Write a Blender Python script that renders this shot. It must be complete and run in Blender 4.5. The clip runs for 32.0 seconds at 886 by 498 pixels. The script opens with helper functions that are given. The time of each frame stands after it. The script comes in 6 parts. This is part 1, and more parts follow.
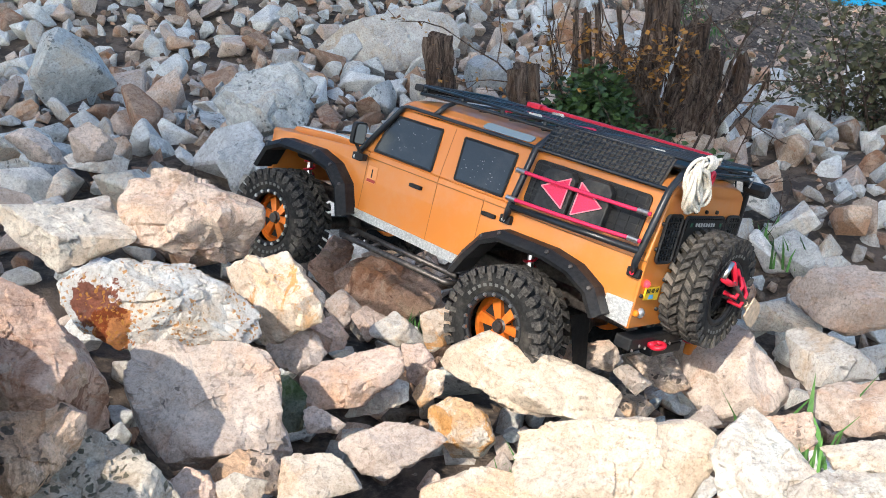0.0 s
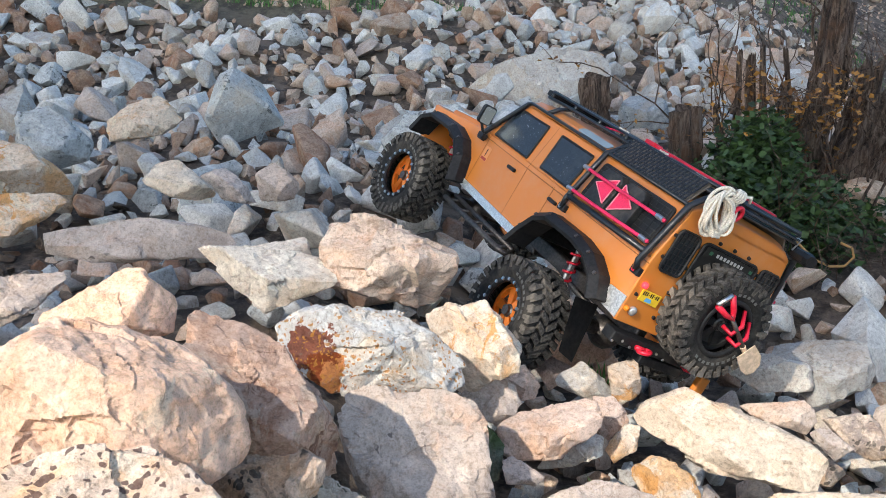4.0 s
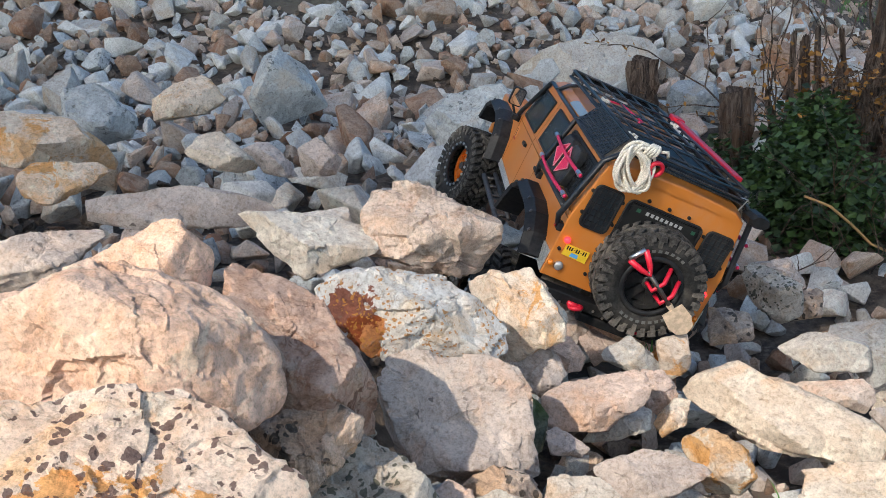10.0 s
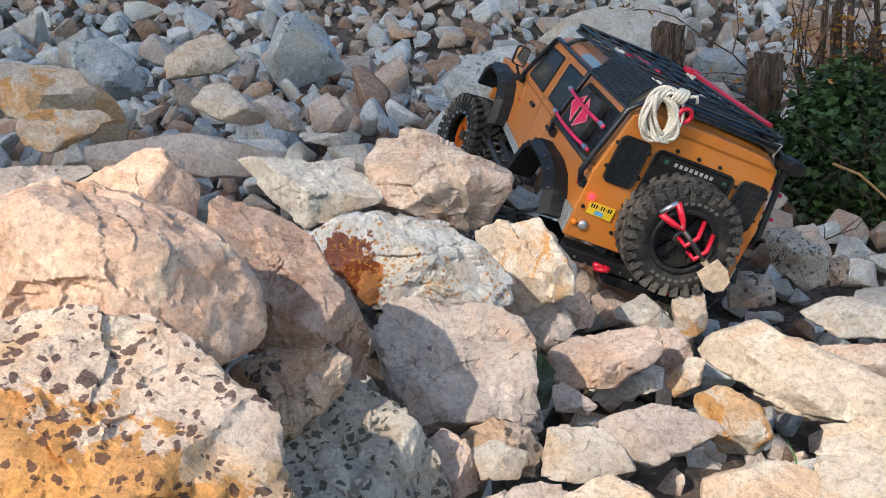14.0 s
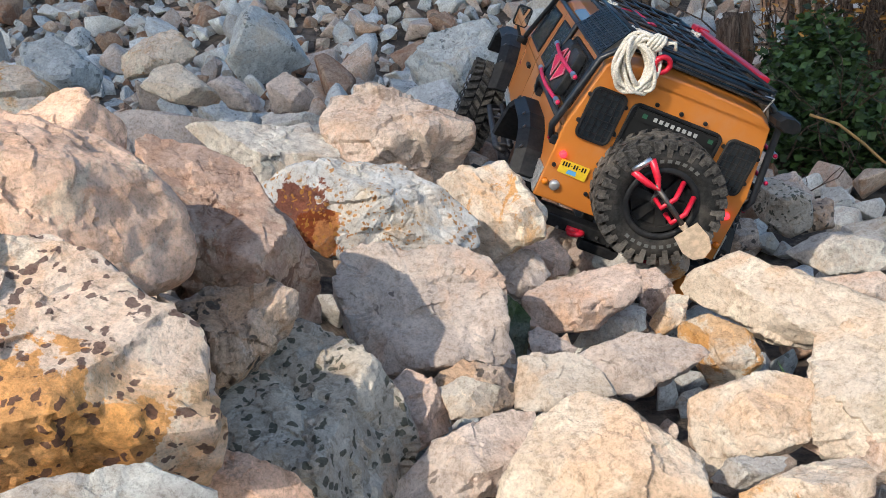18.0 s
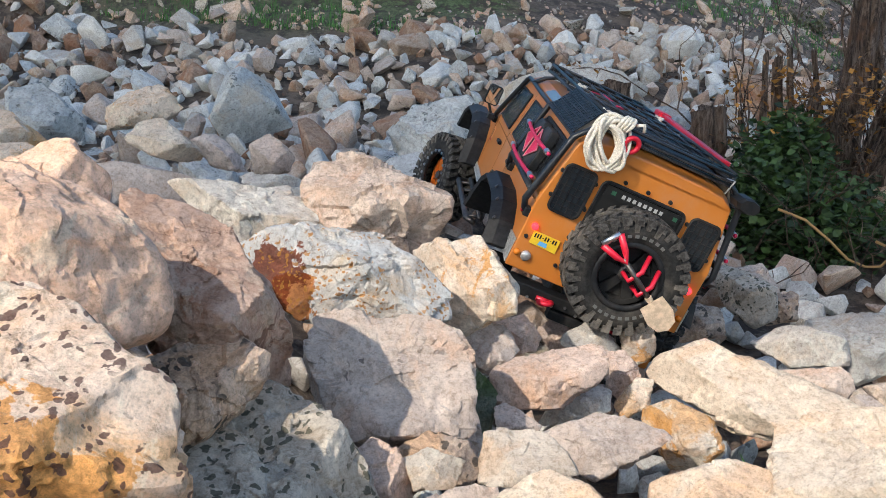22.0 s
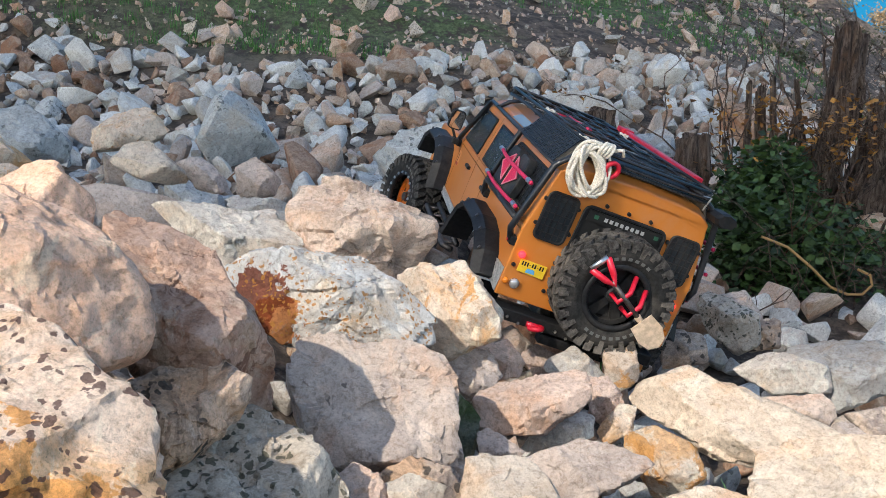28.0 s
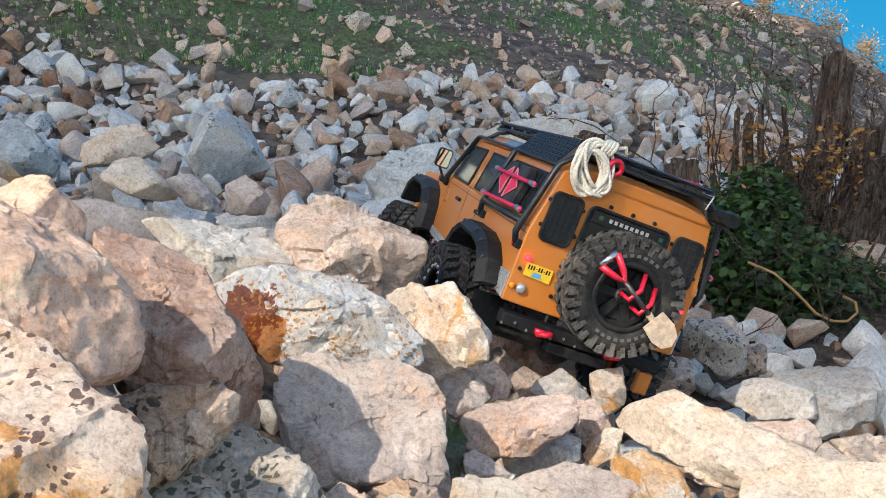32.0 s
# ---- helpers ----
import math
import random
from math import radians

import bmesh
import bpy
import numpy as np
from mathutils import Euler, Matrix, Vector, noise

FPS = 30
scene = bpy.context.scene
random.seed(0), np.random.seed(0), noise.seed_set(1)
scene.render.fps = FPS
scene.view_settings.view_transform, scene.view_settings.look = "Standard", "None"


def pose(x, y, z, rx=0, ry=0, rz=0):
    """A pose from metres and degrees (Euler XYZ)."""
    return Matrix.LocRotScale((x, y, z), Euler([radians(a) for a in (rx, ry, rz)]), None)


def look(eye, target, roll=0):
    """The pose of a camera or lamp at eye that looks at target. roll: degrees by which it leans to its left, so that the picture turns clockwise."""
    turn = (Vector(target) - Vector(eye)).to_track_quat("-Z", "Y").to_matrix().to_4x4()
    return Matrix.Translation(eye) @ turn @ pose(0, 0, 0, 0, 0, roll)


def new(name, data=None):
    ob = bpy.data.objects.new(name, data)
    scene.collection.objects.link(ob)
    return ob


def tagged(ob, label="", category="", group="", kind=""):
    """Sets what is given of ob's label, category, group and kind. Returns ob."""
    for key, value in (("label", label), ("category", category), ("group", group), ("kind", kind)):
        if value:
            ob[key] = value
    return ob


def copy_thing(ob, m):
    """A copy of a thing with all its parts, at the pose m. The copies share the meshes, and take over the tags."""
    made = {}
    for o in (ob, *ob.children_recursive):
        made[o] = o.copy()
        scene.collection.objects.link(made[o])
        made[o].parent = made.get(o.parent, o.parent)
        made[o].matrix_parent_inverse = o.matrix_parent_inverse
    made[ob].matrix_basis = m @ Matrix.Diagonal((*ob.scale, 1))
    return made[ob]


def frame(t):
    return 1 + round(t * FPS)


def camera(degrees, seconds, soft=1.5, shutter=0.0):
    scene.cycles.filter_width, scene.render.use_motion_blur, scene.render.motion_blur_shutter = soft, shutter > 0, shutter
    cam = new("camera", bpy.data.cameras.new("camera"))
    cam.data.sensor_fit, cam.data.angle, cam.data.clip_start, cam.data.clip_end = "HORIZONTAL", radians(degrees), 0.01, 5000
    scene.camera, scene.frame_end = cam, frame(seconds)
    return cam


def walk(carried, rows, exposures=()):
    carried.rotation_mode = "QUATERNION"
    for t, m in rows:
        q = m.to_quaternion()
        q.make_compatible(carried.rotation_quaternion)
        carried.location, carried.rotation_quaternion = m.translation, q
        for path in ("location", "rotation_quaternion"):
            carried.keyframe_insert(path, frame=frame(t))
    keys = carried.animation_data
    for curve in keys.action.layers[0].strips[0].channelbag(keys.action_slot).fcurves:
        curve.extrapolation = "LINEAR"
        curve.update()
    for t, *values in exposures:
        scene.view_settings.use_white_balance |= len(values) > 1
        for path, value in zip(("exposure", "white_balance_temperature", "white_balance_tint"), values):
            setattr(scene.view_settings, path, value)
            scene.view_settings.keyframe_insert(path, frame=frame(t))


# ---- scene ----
cam = camera(51.04, 32.0, soft=0.9)
# seconds, place of the eye, yaw, pitch, roll
PATH = [
    (0, 0.0000, 0.0000, 0.5000, 0.00, -15.00, 0.00),
    (0.5, -0.0058, -0.0008, 0.5020, 0.72, -15.08, -0.42),
    (1, -0.0183, 0.0003, 0.5057, 1.71, -14.87, -0.63),
    (1.5, -0.0299, 0.0018, 0.5046, 2.83, -14.58, -0.44),
    (2, -0.0363, -0.0008, 0.5053, 3.89, -14.42, -0.20),
    (2.5, -0.0388, 0.0000, 0.5064, 4.86, -14.23, 0.04),
    (3, -0.0512, 0.0003, 0.5104, 5.81, -13.86, 0.15),
    (3.5, -0.0622, -0.0017, 0.5144, 6.91, -13.33, 0.06),
    (4, -0.0647, -0.0028, 0.5158, 7.61, -13.04, -0.13),
    (4.5, -0.0665, -0.0008, 0.5152, 7.99, -12.91, -0.23),
    (6.5, -0.0774, 0.0012, 0.5130, 9.56, -12.36, -0.32),
    (7, -0.0791, 0.0015, 0.5120, 9.81, -12.38, -0.28),
    (7.5, -0.0825, 0.0013, 0.5104, 9.96, -12.44, -0.26),
    (8, -0.0828, 0.0007, 0.5090, 10.05, -12.55, -0.25),
    (8.5, -0.0811, 0.0024, 0.5064, 10.08, -12.66, -0.23),
    (9, -0.0733, 0.0028, 0.5012, 10.16, -12.81, -0.25),
    (9.5, -0.0674, 0.0070, 0.4927, 10.21, -12.95, -0.30),
    (10, -0.0673, 0.0107, 0.4863, 10.32, -13.20, -0.24),
    (10.5, -0.0649, 0.0213, 0.4689, 10.63, -13.60, -0.04),
    (11, -0.0594, 0.0269, 0.4603, 10.78, -13.88, 0.06),
    (11.5, -0.0634, 0.0291, 0.4637, 10.82, -14.15, 0.22),
    (12, -0.0615, 0.0301, 0.4633, 10.86, -14.31, 0.24),
    (12.5, -0.0585, 0.0324, 0.4603, 10.86, -14.46, 0.24),
    (13, -0.0601, 0.0320, 0.4615, 10.86, -14.59, 0.24),
    (13.5, -0.0582, 0.0338, 0.4606, 11.11, -14.62, 0.31),
    (14, -0.0569, 0.0380, 0.4549, 11.88, -14.41, 0.30),
    (14.5, -0.0564, 0.0428, 0.4394, 13.75, -13.58, 0.10),
    (16.5, -0.0540, 0.0604, 0.4070, 15.14, -9.21, -0.36),
    (17, -0.0465, 0.0657, 0.4039, 13.67, -11.24, -2.16),
    (17.5, -0.0444, 0.0665, 0.4015, 12.24, -13.04, -3.49),
    (18, -0.0445, 0.0662, 0.4010, 11.22, -13.67, -3.64),
    (18.5, -0.0444, 0.0657, 0.4013, 10.73, -13.48, -3.35),
    (19, -0.0449, 0.0651, 0.4017, 10.43, -13.27, -2.99),
    (19.5, -0.0452, 0.0645, 0.4018, 10.25, -13.15, -2.63),
    (20, -0.0446, 0.0646, 0.4019, 9.88, -12.41, -1.62),
    (20.5, -0.0454, 0.0636, 0.4023, 9.59, -11.36, -0.78),
    (21, -0.0458, 0.0607, 0.4031, 9.45, -10.49, -0.24),
    (21.5, -0.0459, 0.0588, 0.4038, 9.31, -9.88, 0.14),
    (22, -0.0459, 0.0582, 0.4040, 9.20, -9.45, 0.36),
    (22.5, -0.0457, 0.0577, 0.4041, 9.12, -9.32, 0.51),
    (23, -0.0458, 0.0576, 0.4041, 9.05, -9.16, 0.64),
    (23.5, -0.0460, 0.0570, 0.4044, 8.98, -8.92, 0.83),
    (24, -0.0461, 0.0562, 0.4047, 8.95, -8.67, 1.01),
    (24.5, -0.0463, 0.0569, 0.4045, 8.93, -8.51, 1.14),
    (25, -0.0460, 0.0565, 0.4045, 8.94, -8.46, 1.19),
    (25.5, -0.0456, 0.0565, 0.4045, 8.92, -8.37, 1.19),
    (27.5, -0.0445, 0.0567, 0.4046, 8.47, -7.98, 0.90),
    (28, -0.0442, 0.0570, 0.4045, 8.36, -7.93, 0.92),
    (28.5, -0.0451, 0.0560, 0.4047, 8.16, -7.69, 1.02),
    (29, -0.0458, 0.0551, 0.4049, 7.98, -7.30, 1.27),
    (29.5, -0.0460, 0.0547, 0.4050, 7.87, -6.91, 1.54),
    (30, -0.0457, 0.0545, 0.4050, 7.81, -6.72, 1.71),
    (30.5, -0.0456, 0.0547, 0.4050, 7.76, -6.64, 1.80),
    (31, -0.0452, 0.0548, 0.4052, 7.72, -6.65, 1.86),
    (31.5, -0.0451, 0.0546, 0.4052, 7.68, -6.65, 1.89),
    (32, -0.0452, 0.0548, 0.4049, 7.63, -6.63, 1.90),
]
walk(cam, [(t, pose(x, y, z, 90 + pitch, 0, yaw) @ pose(0, 0, 0, 0, 0, roll)) for t, x, y, z, yaw, pitch, roll in PATH],
     exposures=[(0.0, 1.34, 6600, 7), (4.0, 1.22, 6600, 7), (8.0, 1.10, 6600, 7), (10.0, 0.93, 6600, 7), (13.0, 0.92, 6600, 7), (19.0, 0.91, 6600, 7), (22.0, 1.00, 6600, 7), (25.5, 1.04, 6600, 7), (29.0, 1.00, 6600, 7), (32.0, 1.10, 6600, 7)])

# ---- light ----
SUN_AZ, SUN_EL = 209.0, 37.0  # degrees clockwise from +y, and above the horizon
world = bpy.data.worlds.new("sky")
scene.world = world
world.use_nodes = True
wn = world.node_tree
sky = wn.nodes.new("ShaderNodeTexSky")
sky.sky_type = "NISHITA"
sky.sun_disc = False
sky.sun_elevation = radians(SUN_EL)
sky.sun_rotation = radians(SUN_AZ)
sky.altitude, sky.dust_density, sky.ozone_density = 300.0, 1.6, 1.0
wn.links.new(sky.outputs[0], wn.nodes["Background"].inputs[0])
wn.nodes["Background"].inputs[1].default_value = 0.15
sun_data = bpy.data.lights.new("sun", "SUN")
sun_data.energy, sun_data.angle, sun_data.color = 2.3, radians(0.6), (1.0, 0.92, 0.84)
sun = new("sun", sun_data)
sun_dir = Vector((math.sin(radians(SUN_AZ)) * math.cos(radians(SUN_EL)), math.cos(radians(SUN_AZ)) * math.cos(radians(SUN_EL)), math.sin(radians(SUN_EL))))
sun.matrix_world = look(sun_dir * 20, (0, 0, 0))


# ---- materials ----
class Nodes:
    """A node material under construction."""

    def __init__(self, name, rough=0.6, metal=0.0):
        self.mat = bpy.data.materials.new(name)
        self.mat.use_nodes = True
        self.tree = self.mat.node_tree
        self.bsdf = self.tree.nodes["Principled BSDF"]
        self.bsdf.inputs["Roughness"].default_value = rough
        self.bsdf.inputs["Metallic"].default_value = metal

    def node(self, kind, **sets):
        n = self.tree.nodes.new(kind)
        for key, value in sets.items():
            setattr(n, key, value)
        return n

    def link(self, a, b):
        self.tree.links.new(a, b)

    def coords(self):
        return self.node("ShaderNodeTexCoord").outputs["Object"]

    def noise(self, scale, detail=5.0, rough=0.6, where=None, warp=0.0):
        n = self.node("ShaderNodeTexNoise")
        n.inputs["Scale"].default_value, n.inputs["Detail"].default_value = scale, detail
        n.inputs["Roughness"].default_value, n.inputs["Distortion"].default_value = rough, warp
        self.link(where or self.coords(), n.inputs["Vector"])
        return n.outputs["Fac"]

    def shifted(self):
        """Object coordinates moved by the object's own random number, so that alike meshes differ."""
        info = self.node("ShaderNodeObjectInfo")
        add = self.node("ShaderNodeVectorMath", operation="MULTIPLY_ADD")
        add.inputs[1].default_value = (1, 1, 1)
        self.link(self.coords(), add.inputs[0])
        scaled = self.node("ShaderNodeMath", operation="MULTIPLY")
        scaled.inputs[1].default_value = 40.0
        self.link(info.outputs["Random"], scaled.inputs[0])
        self.link(scaled.outputs[0], add.inputs[2])
        return add.outputs[0]

    def ramp(self, value, stops):
        r = self.node("ShaderNodeValToRGB")
        while len(r.color_ramp.elements) < len(stops):
            r.color_ramp.elements.new(0.5)
        for e, (at, c) in zip(r.color_ramp.elements, stops):
            e.position, e.color = at, (*c, 1) if len(c) == 3 else c
        self.link(value, r.inputs[0])
        return r.outputs[0]

    def mask(self, value, low, high):
        m = self.node("ShaderNodeMapRange", interpolation_type="SMOOTHSTEP")
        m.inputs["From Min"].default_value, m.inputs["From Max"].default_value = low, high
        self.link(value, m.inputs["Value"])
        return m.outputs[0]

    def mix(self, fac, a, b, how="MIX"):
        m = self.node("ShaderNodeMix", data_type="RGBA", blend_type=how)
        for socket, value in ((m.inputs[0], fac), (m.inputs[6], a), (m.inputs[7], b)):
            if isinstance(value, (int, float)):
                socket.default_value = value
            elif isinstance(value, tuple):
                socket.default_value = (*value, 1)
            else:
                self.link(value, socket)
        return m.outputs[2]

    def times(self, a, b):
        m = self.node("ShaderNodeMath", operation="MULTIPLY")
        for socket, value in zip(m.inputs, (a, b)):
            if isinstance(value, (int, float)):
                socket.default_value = value
            else:
                self.link(value, socket)
        return m.outputs[0]

    def colour(self, c):
        if isinstance(c, tuple):
            self.bsdf.inputs["Base Color"].default_value = (*c, 1)
        else:
            self.link(c, self.bsdf.inputs["Base Color"])
        return self

    def bump(self, height, strength=0.5, distance=0.01):
        b = self.node("ShaderNodeBump")
        b.inputs["Strength"].default_value, b.inputs["Distance"].default_value = strength, distance
        self.link(height, b.inputs["Height"])
        before = self.bsdf.inputs["Normal"].links
        if before:
            self.link(before[0].from_socket, b.inputs["Normal"])
        self.link(b.outputs[0], self.bsdf.inputs["Normal"])
        return self


TONES = [(0.0, (0.62, 0.65, 0.69)), (0.35, (0.96, 0.96, 0.95)), (0.7, (1.03, 0.985, 0.93)), (1.0, (1.10, 1.08, 1.06))]


def stone(name, light, dark, tint, tint_at=0.52, spots=None, spot_scale=60.0, spot_at=0.66, stain=None, stain_at=0.58, patches=(), warm=0.5, vein_at=0.57):
    """Limestone: two tones, warm iron clouds, veins, pits and grain, lichen spots, stains, and patches as (colour, place, radius)."""
    m = Nodes(name, rough=0.9)
    m.bsdf.inputs["Specular IOR Level"].default_value = 0.2
    at = m.shifted()
    big, mid, fine, grain = m.noise(12, 6, 0.65, at, 0.9), m.noise(48, 8, 0.74, at, 0.5), m.noise(260, 6, 0.75, at), m.noise(800, 4, 0.8, at)
    pits = m.noise(120, 5, 0.72, at, 0.6)
    c = m.mix(m.mask(mid, 0.41, 0.58), light, dark)
    c = m.mix(m.times(m.mask(big, tint_at - 0.05, tint_at + 0.07), 0.85), c, tint)
    rosy = m.mask(m.noise(27, 7, 0.7, at, 1.6), 0.49, 0.60)
    c = m.mix(m.times(rosy, warm), c, (1.0, 0.88, 0.77), "MULTIPLY")
    pale = m.mask(m.noise(17, 7, 0.72, at, 1.1), 0.54, 0.60)
    c = m.mix(m.times(pale, 0.45), c, tuple(min(0.8, 1.25 * v) for v in light))
    if stain:
        c = m.mix(m.times(m.mask(m.noise(21, 8, 0.72, at, 1.6), stain_at, stain_at + 0.05), 0.85), c, stain)
    for shade, place, radius in patches:
        gap = m.node("ShaderNodeVectorMath", operation="DISTANCE")
        m.link(m.coords(), gap.inputs[0])
        gap.inputs[1].default_value = place
        ragged = m.node("ShaderNodeMath", operation="MULTIPLY_ADD")
        m.link(m.noise(55, 7, 0.65, None, 0.4), ragged.inputs[0])
        ragged.inputs[1].default_value = radius * 2.4
        m.link(gap.outputs["Value"], ragged.inputs[2])
        inside = m.mask(ragged.outputs[0], radius * 2.14, radius * 2.06)
        c = m.mix(m.times(inside, 0.92), c, m.mix(m.mask(mid, 0.42, 0.58), shade, tuple(0.72 * v for v in shade)))
    vein = m.noise(24, 9, 0.80, at, 2.6)
    c = m.mix(m.times(m.mask(vein, vein_at, vein_at + 0.06), 0.42), c, (dark[0] * 0.40, dark[1] * 0.34, dark[2] * 0.30))
    c = m.mix(m.times(m.mask(pits, 0.60, 0.66), 0.38), c, (dark[0] * 0.38, dark[1] * 0.33, dark[2] * 0.29))
    if spots:
        v = m.node("ShaderNodeTexVoronoi")
        v.inputs["Scale"].default_value, v.inputs["Randomness"].default_value = spot_scale, 1.0
        wob = m.node("ShaderNodeVectorMath", operation="MULTIPLY_ADD")
        wob.inputs[1].default_value = (0.016, 0.016, 0.016)
        rich = m.node("ShaderNodeTexNoise")
        rich.inputs["Scale"].default_value, rich.inputs["Detail"].default_value = 90.0, 4.0
        m.link(at, rich.inputs["Vector"])
        m.link(rich.outputs["Color"], wob.inputs[0])
        m.link(at, wob.inputs[2])
        m.link(wob.outputs[0], v.inputs["Vector"])
        size = m.node("ShaderNodeSeparateColor")
        m.link(v.outputs["Color"], size.inputs[0])
        less = m.node("ShaderNodeMath", operation="MULTIPLY_ADD")
        m.link(size.outputs[0], less.inputs[0])
        less.inputs[1].default_value = 0.22
        m.link(v.outputs["Distance"], less.inputs[2])
        dots = m.mask(less.outputs[0], 0.45, 0.39)
        gate = m.mask(m.noise(24, 4, 0.6, at), spot_at - 0.12, spot_at - 0.05)
        c = m.mix(m.times(m.times(dots, gate), 0.85), c, spots)
    c = m.mix(1.0, c, m.ramp(fine, [(0.34, (0.68, 0.65, 0.62)), (0.48, (1.02, 1.02, 1.02)), (0.66, (1.18, 1.18, 1.18))]), "MULTIPLY")
    c = m.mix(0.6, c, m.ramp(grain, [(0.34, (0.70, 0.67, 0.64)), (0.5, (1.04, 1.04, 1.04)), (0.66, (1.18, 1.18, 1.18))]), "MULTIPLY")
    info = m.node("ShaderNodeObjectInfo")
    c = m.mix(0.8, c, m.ramp(info.outputs["Random"], TONES), "MULTIPLY")
    geo = m.node("ShaderNodeNewGeometry")
    c = m.mix(0.6, c, m.ramp(geo.outputs["Random Per Island"], TONES), "MULTIPLY")
    m.colour(c)
    m.bump(vein, 0.6, 0.004).bump(mid, 0.55, 0.005).bump(pits, 0.5, 0.002).bump(fine, 0.6, 0.0013).bump(grain, 0.4, 0.0005)
    return m.mat


STONES = {
    "peach": stone("peach_limestone", (0.78, 0.57, 0.45), (0.69, 0.47, 0.35), (0.70, 0.41, 0.27), 0.57),
    "crack": stone("brown_limestone", (0.74, 0.51, 0.39), (0.60, 0.39, 0.29), (0.40, 0.20, 0.12), 0.55, None, 60, 0.66, (0.24, 0.12, 0.08), 0.60),
    "lichen": stone("lichen_limestone", (0.74, 0.61, 0.51), (0.64, 0.50, 0.40), (0.73, 0.48, 0.28), 0.58, (0.09, 0.05, 0.05), 150, 0.43, None, 0.62, (((0.76, 0.38, 0.13), (0.036, -0.033, -0.012), 0.042), ((0.76, 0.38, 0.13), (0.006, -0.040, 0.003), 0.036), ((0.76, 0.38, 0.13), (0.062, -0.019, -0.020), 0.026),)),
    "dark": stone("dark_limestone", (0.61, 0.50, 0.41), (0.34, 0.28, 0.25), (0.57, 0.39, 0.26), 0.53, (0.06, 0.055, 0.05), 110, 0.56, None, 0.58, (), 0.5, 0.53),
    "dots": stone("speckled_limestone", (0.58, 0.53, 0.46), (0.44, 0.39, 0.33), (0.60, 0.47, 0.36), 0.57, (0.08, 0.08, 0.06), 150, 0.48),
    "grey": stone("grey_limestone", (0.60, 0.51, 0.45), (0.49, 0.41, 0.36), (0.57, 0.41, 0.32), 0.56, (0.15, 0.12, 0.11), 140, 0.74, None, 0.58, (), 0.4, 0.60),
    "rust": stone("rust_limestone", (0.80, 0.77, 0.72), (0.72, 0.66, 0.59), (0.74, 0.54, 0.33), 0.58, (0.55, 0.24, 0.05), 240, 0.55, (0.62, 0.27, 0.07), 0.62, (((0.62, 0.20, 0.03), (-0.026, -0.028, -0.006), 0.017), ((0.27, 0.055, 0.015), (-0.036, -0.026, 0.010), 0.020))),
    "orange": stone("ochre_limestone", (0.72, 0.62, 0.52), (0.60, 0.48, 0.38), (0.66, 0.40, 0.20), 0.52, None, 60, 0.66, (0.62, 0.30, 0.09), 0.57),
    "spot": stone("veined_limestone", (0.66, 0.55, 0.47), (0.52, 0.41, 0.34), (0.54, 0.36, 0.26), 0.56, None, 80, 0.56, (0.16, 0.10, 0.08), 0.61, (), 0.5, 0.54),
    "pale": stone("pale_limestone", (0.68, 0.64, 0.58), (0.56, 0.51, 0.46), (0.60, 0.49, 0.38), 0.57),
    "pink": stone("pink_limestone", (0.66, 0.51, 0.43), (0.53, 0.41, 0.35), (0.60, 0.40, 0.29), 0.55),
    "tan": stone("tan_limestone", (0.62, 0.50, 0.40), (0.48, 0.36, 0.28), (0.46, 0.27, 0.17), 0.54, None, 60, 0.66, (0.34, 0.17, 0.09), 0.61),
    "white": stone("white_limestone", (0.68, 0.60, 0.51), (0.59, 0.50, 0.41), (0.63, 0.46, 0.33), 0.59, None, 60, 0.66, None, 0.58, (), 0.25, 0.62),
    "chalk": stone("chalky_limestone", (0.72, 0.72, 0.70), (0.60, 0.59, 0.57), (0.62, 0.55, 0.47), 0.60, None, 60, 0.66, None, 0.58, (), 0.15, 0.60),
    # grey stone with the blue cast of open shade put into its colour
    "blue": stone("shade_blue_limestone", (0.56, 0.58, 0.58), (0.42, 0.44, 0.45), (0.50, 0.46, 0.41), 0.58, (0.16, 0.17, 0.17), 110, 0.64, None, 0.58, (), 0.2),
    "rusty": stone("rusty_limestone", (0.52, 0.36, 0.26), (0.37, 0.24, 0.17), (0.38, 0.19, 0.11), 0.53),
    # earth brown, darkened further to paint in the shade of the gaps
    "dirt": stone("earthy_shaded_limestone", (0.24, 0.185, 0.145), (0.13, 0.10, 0.08), (0.17, 0.10, 0.065), 0.54),
    "mossy": stone("mossy_limestone", (0.22, 0.24, 0.18), (0.13, 0.15, 0.11), (0.08, 0.12, 0.04), 0.5),
}


def plain(name, c, rough=0.5, metal=0.0, grain=0.0, scale=300.0, dust=0.0, coat=0.0):
    """A painted, moulded or metal surface with slight wear and dust."""
    m = Nodes(name, rough, metal)
    base = c
    if grain:
        g = m.noise(scale, 4, 0.6)
        base = m.mix(m.mask(g, 0.35, 0.7), tuple(v * (1 - grain) for v in c), tuple(min(1.0, v * (1 + grain)) for v in c))
        m.bump(g, 0.25, 0.0006)
    if dust:
        base = m.mix(m.times(m.mask(m.noise(26, 6, 0.7), 0.45, 0.75), dust), base, (0.42, 0.36, 0.29))
    m.bsdf.inputs["Coat Weight"].default_value = coat
    m.bsdf.inputs["Specular IOR Level"].default_value = 0.22 if max(c) < 0.08 and rough > 0.3 else 0.5
    return m.colour(base).mat


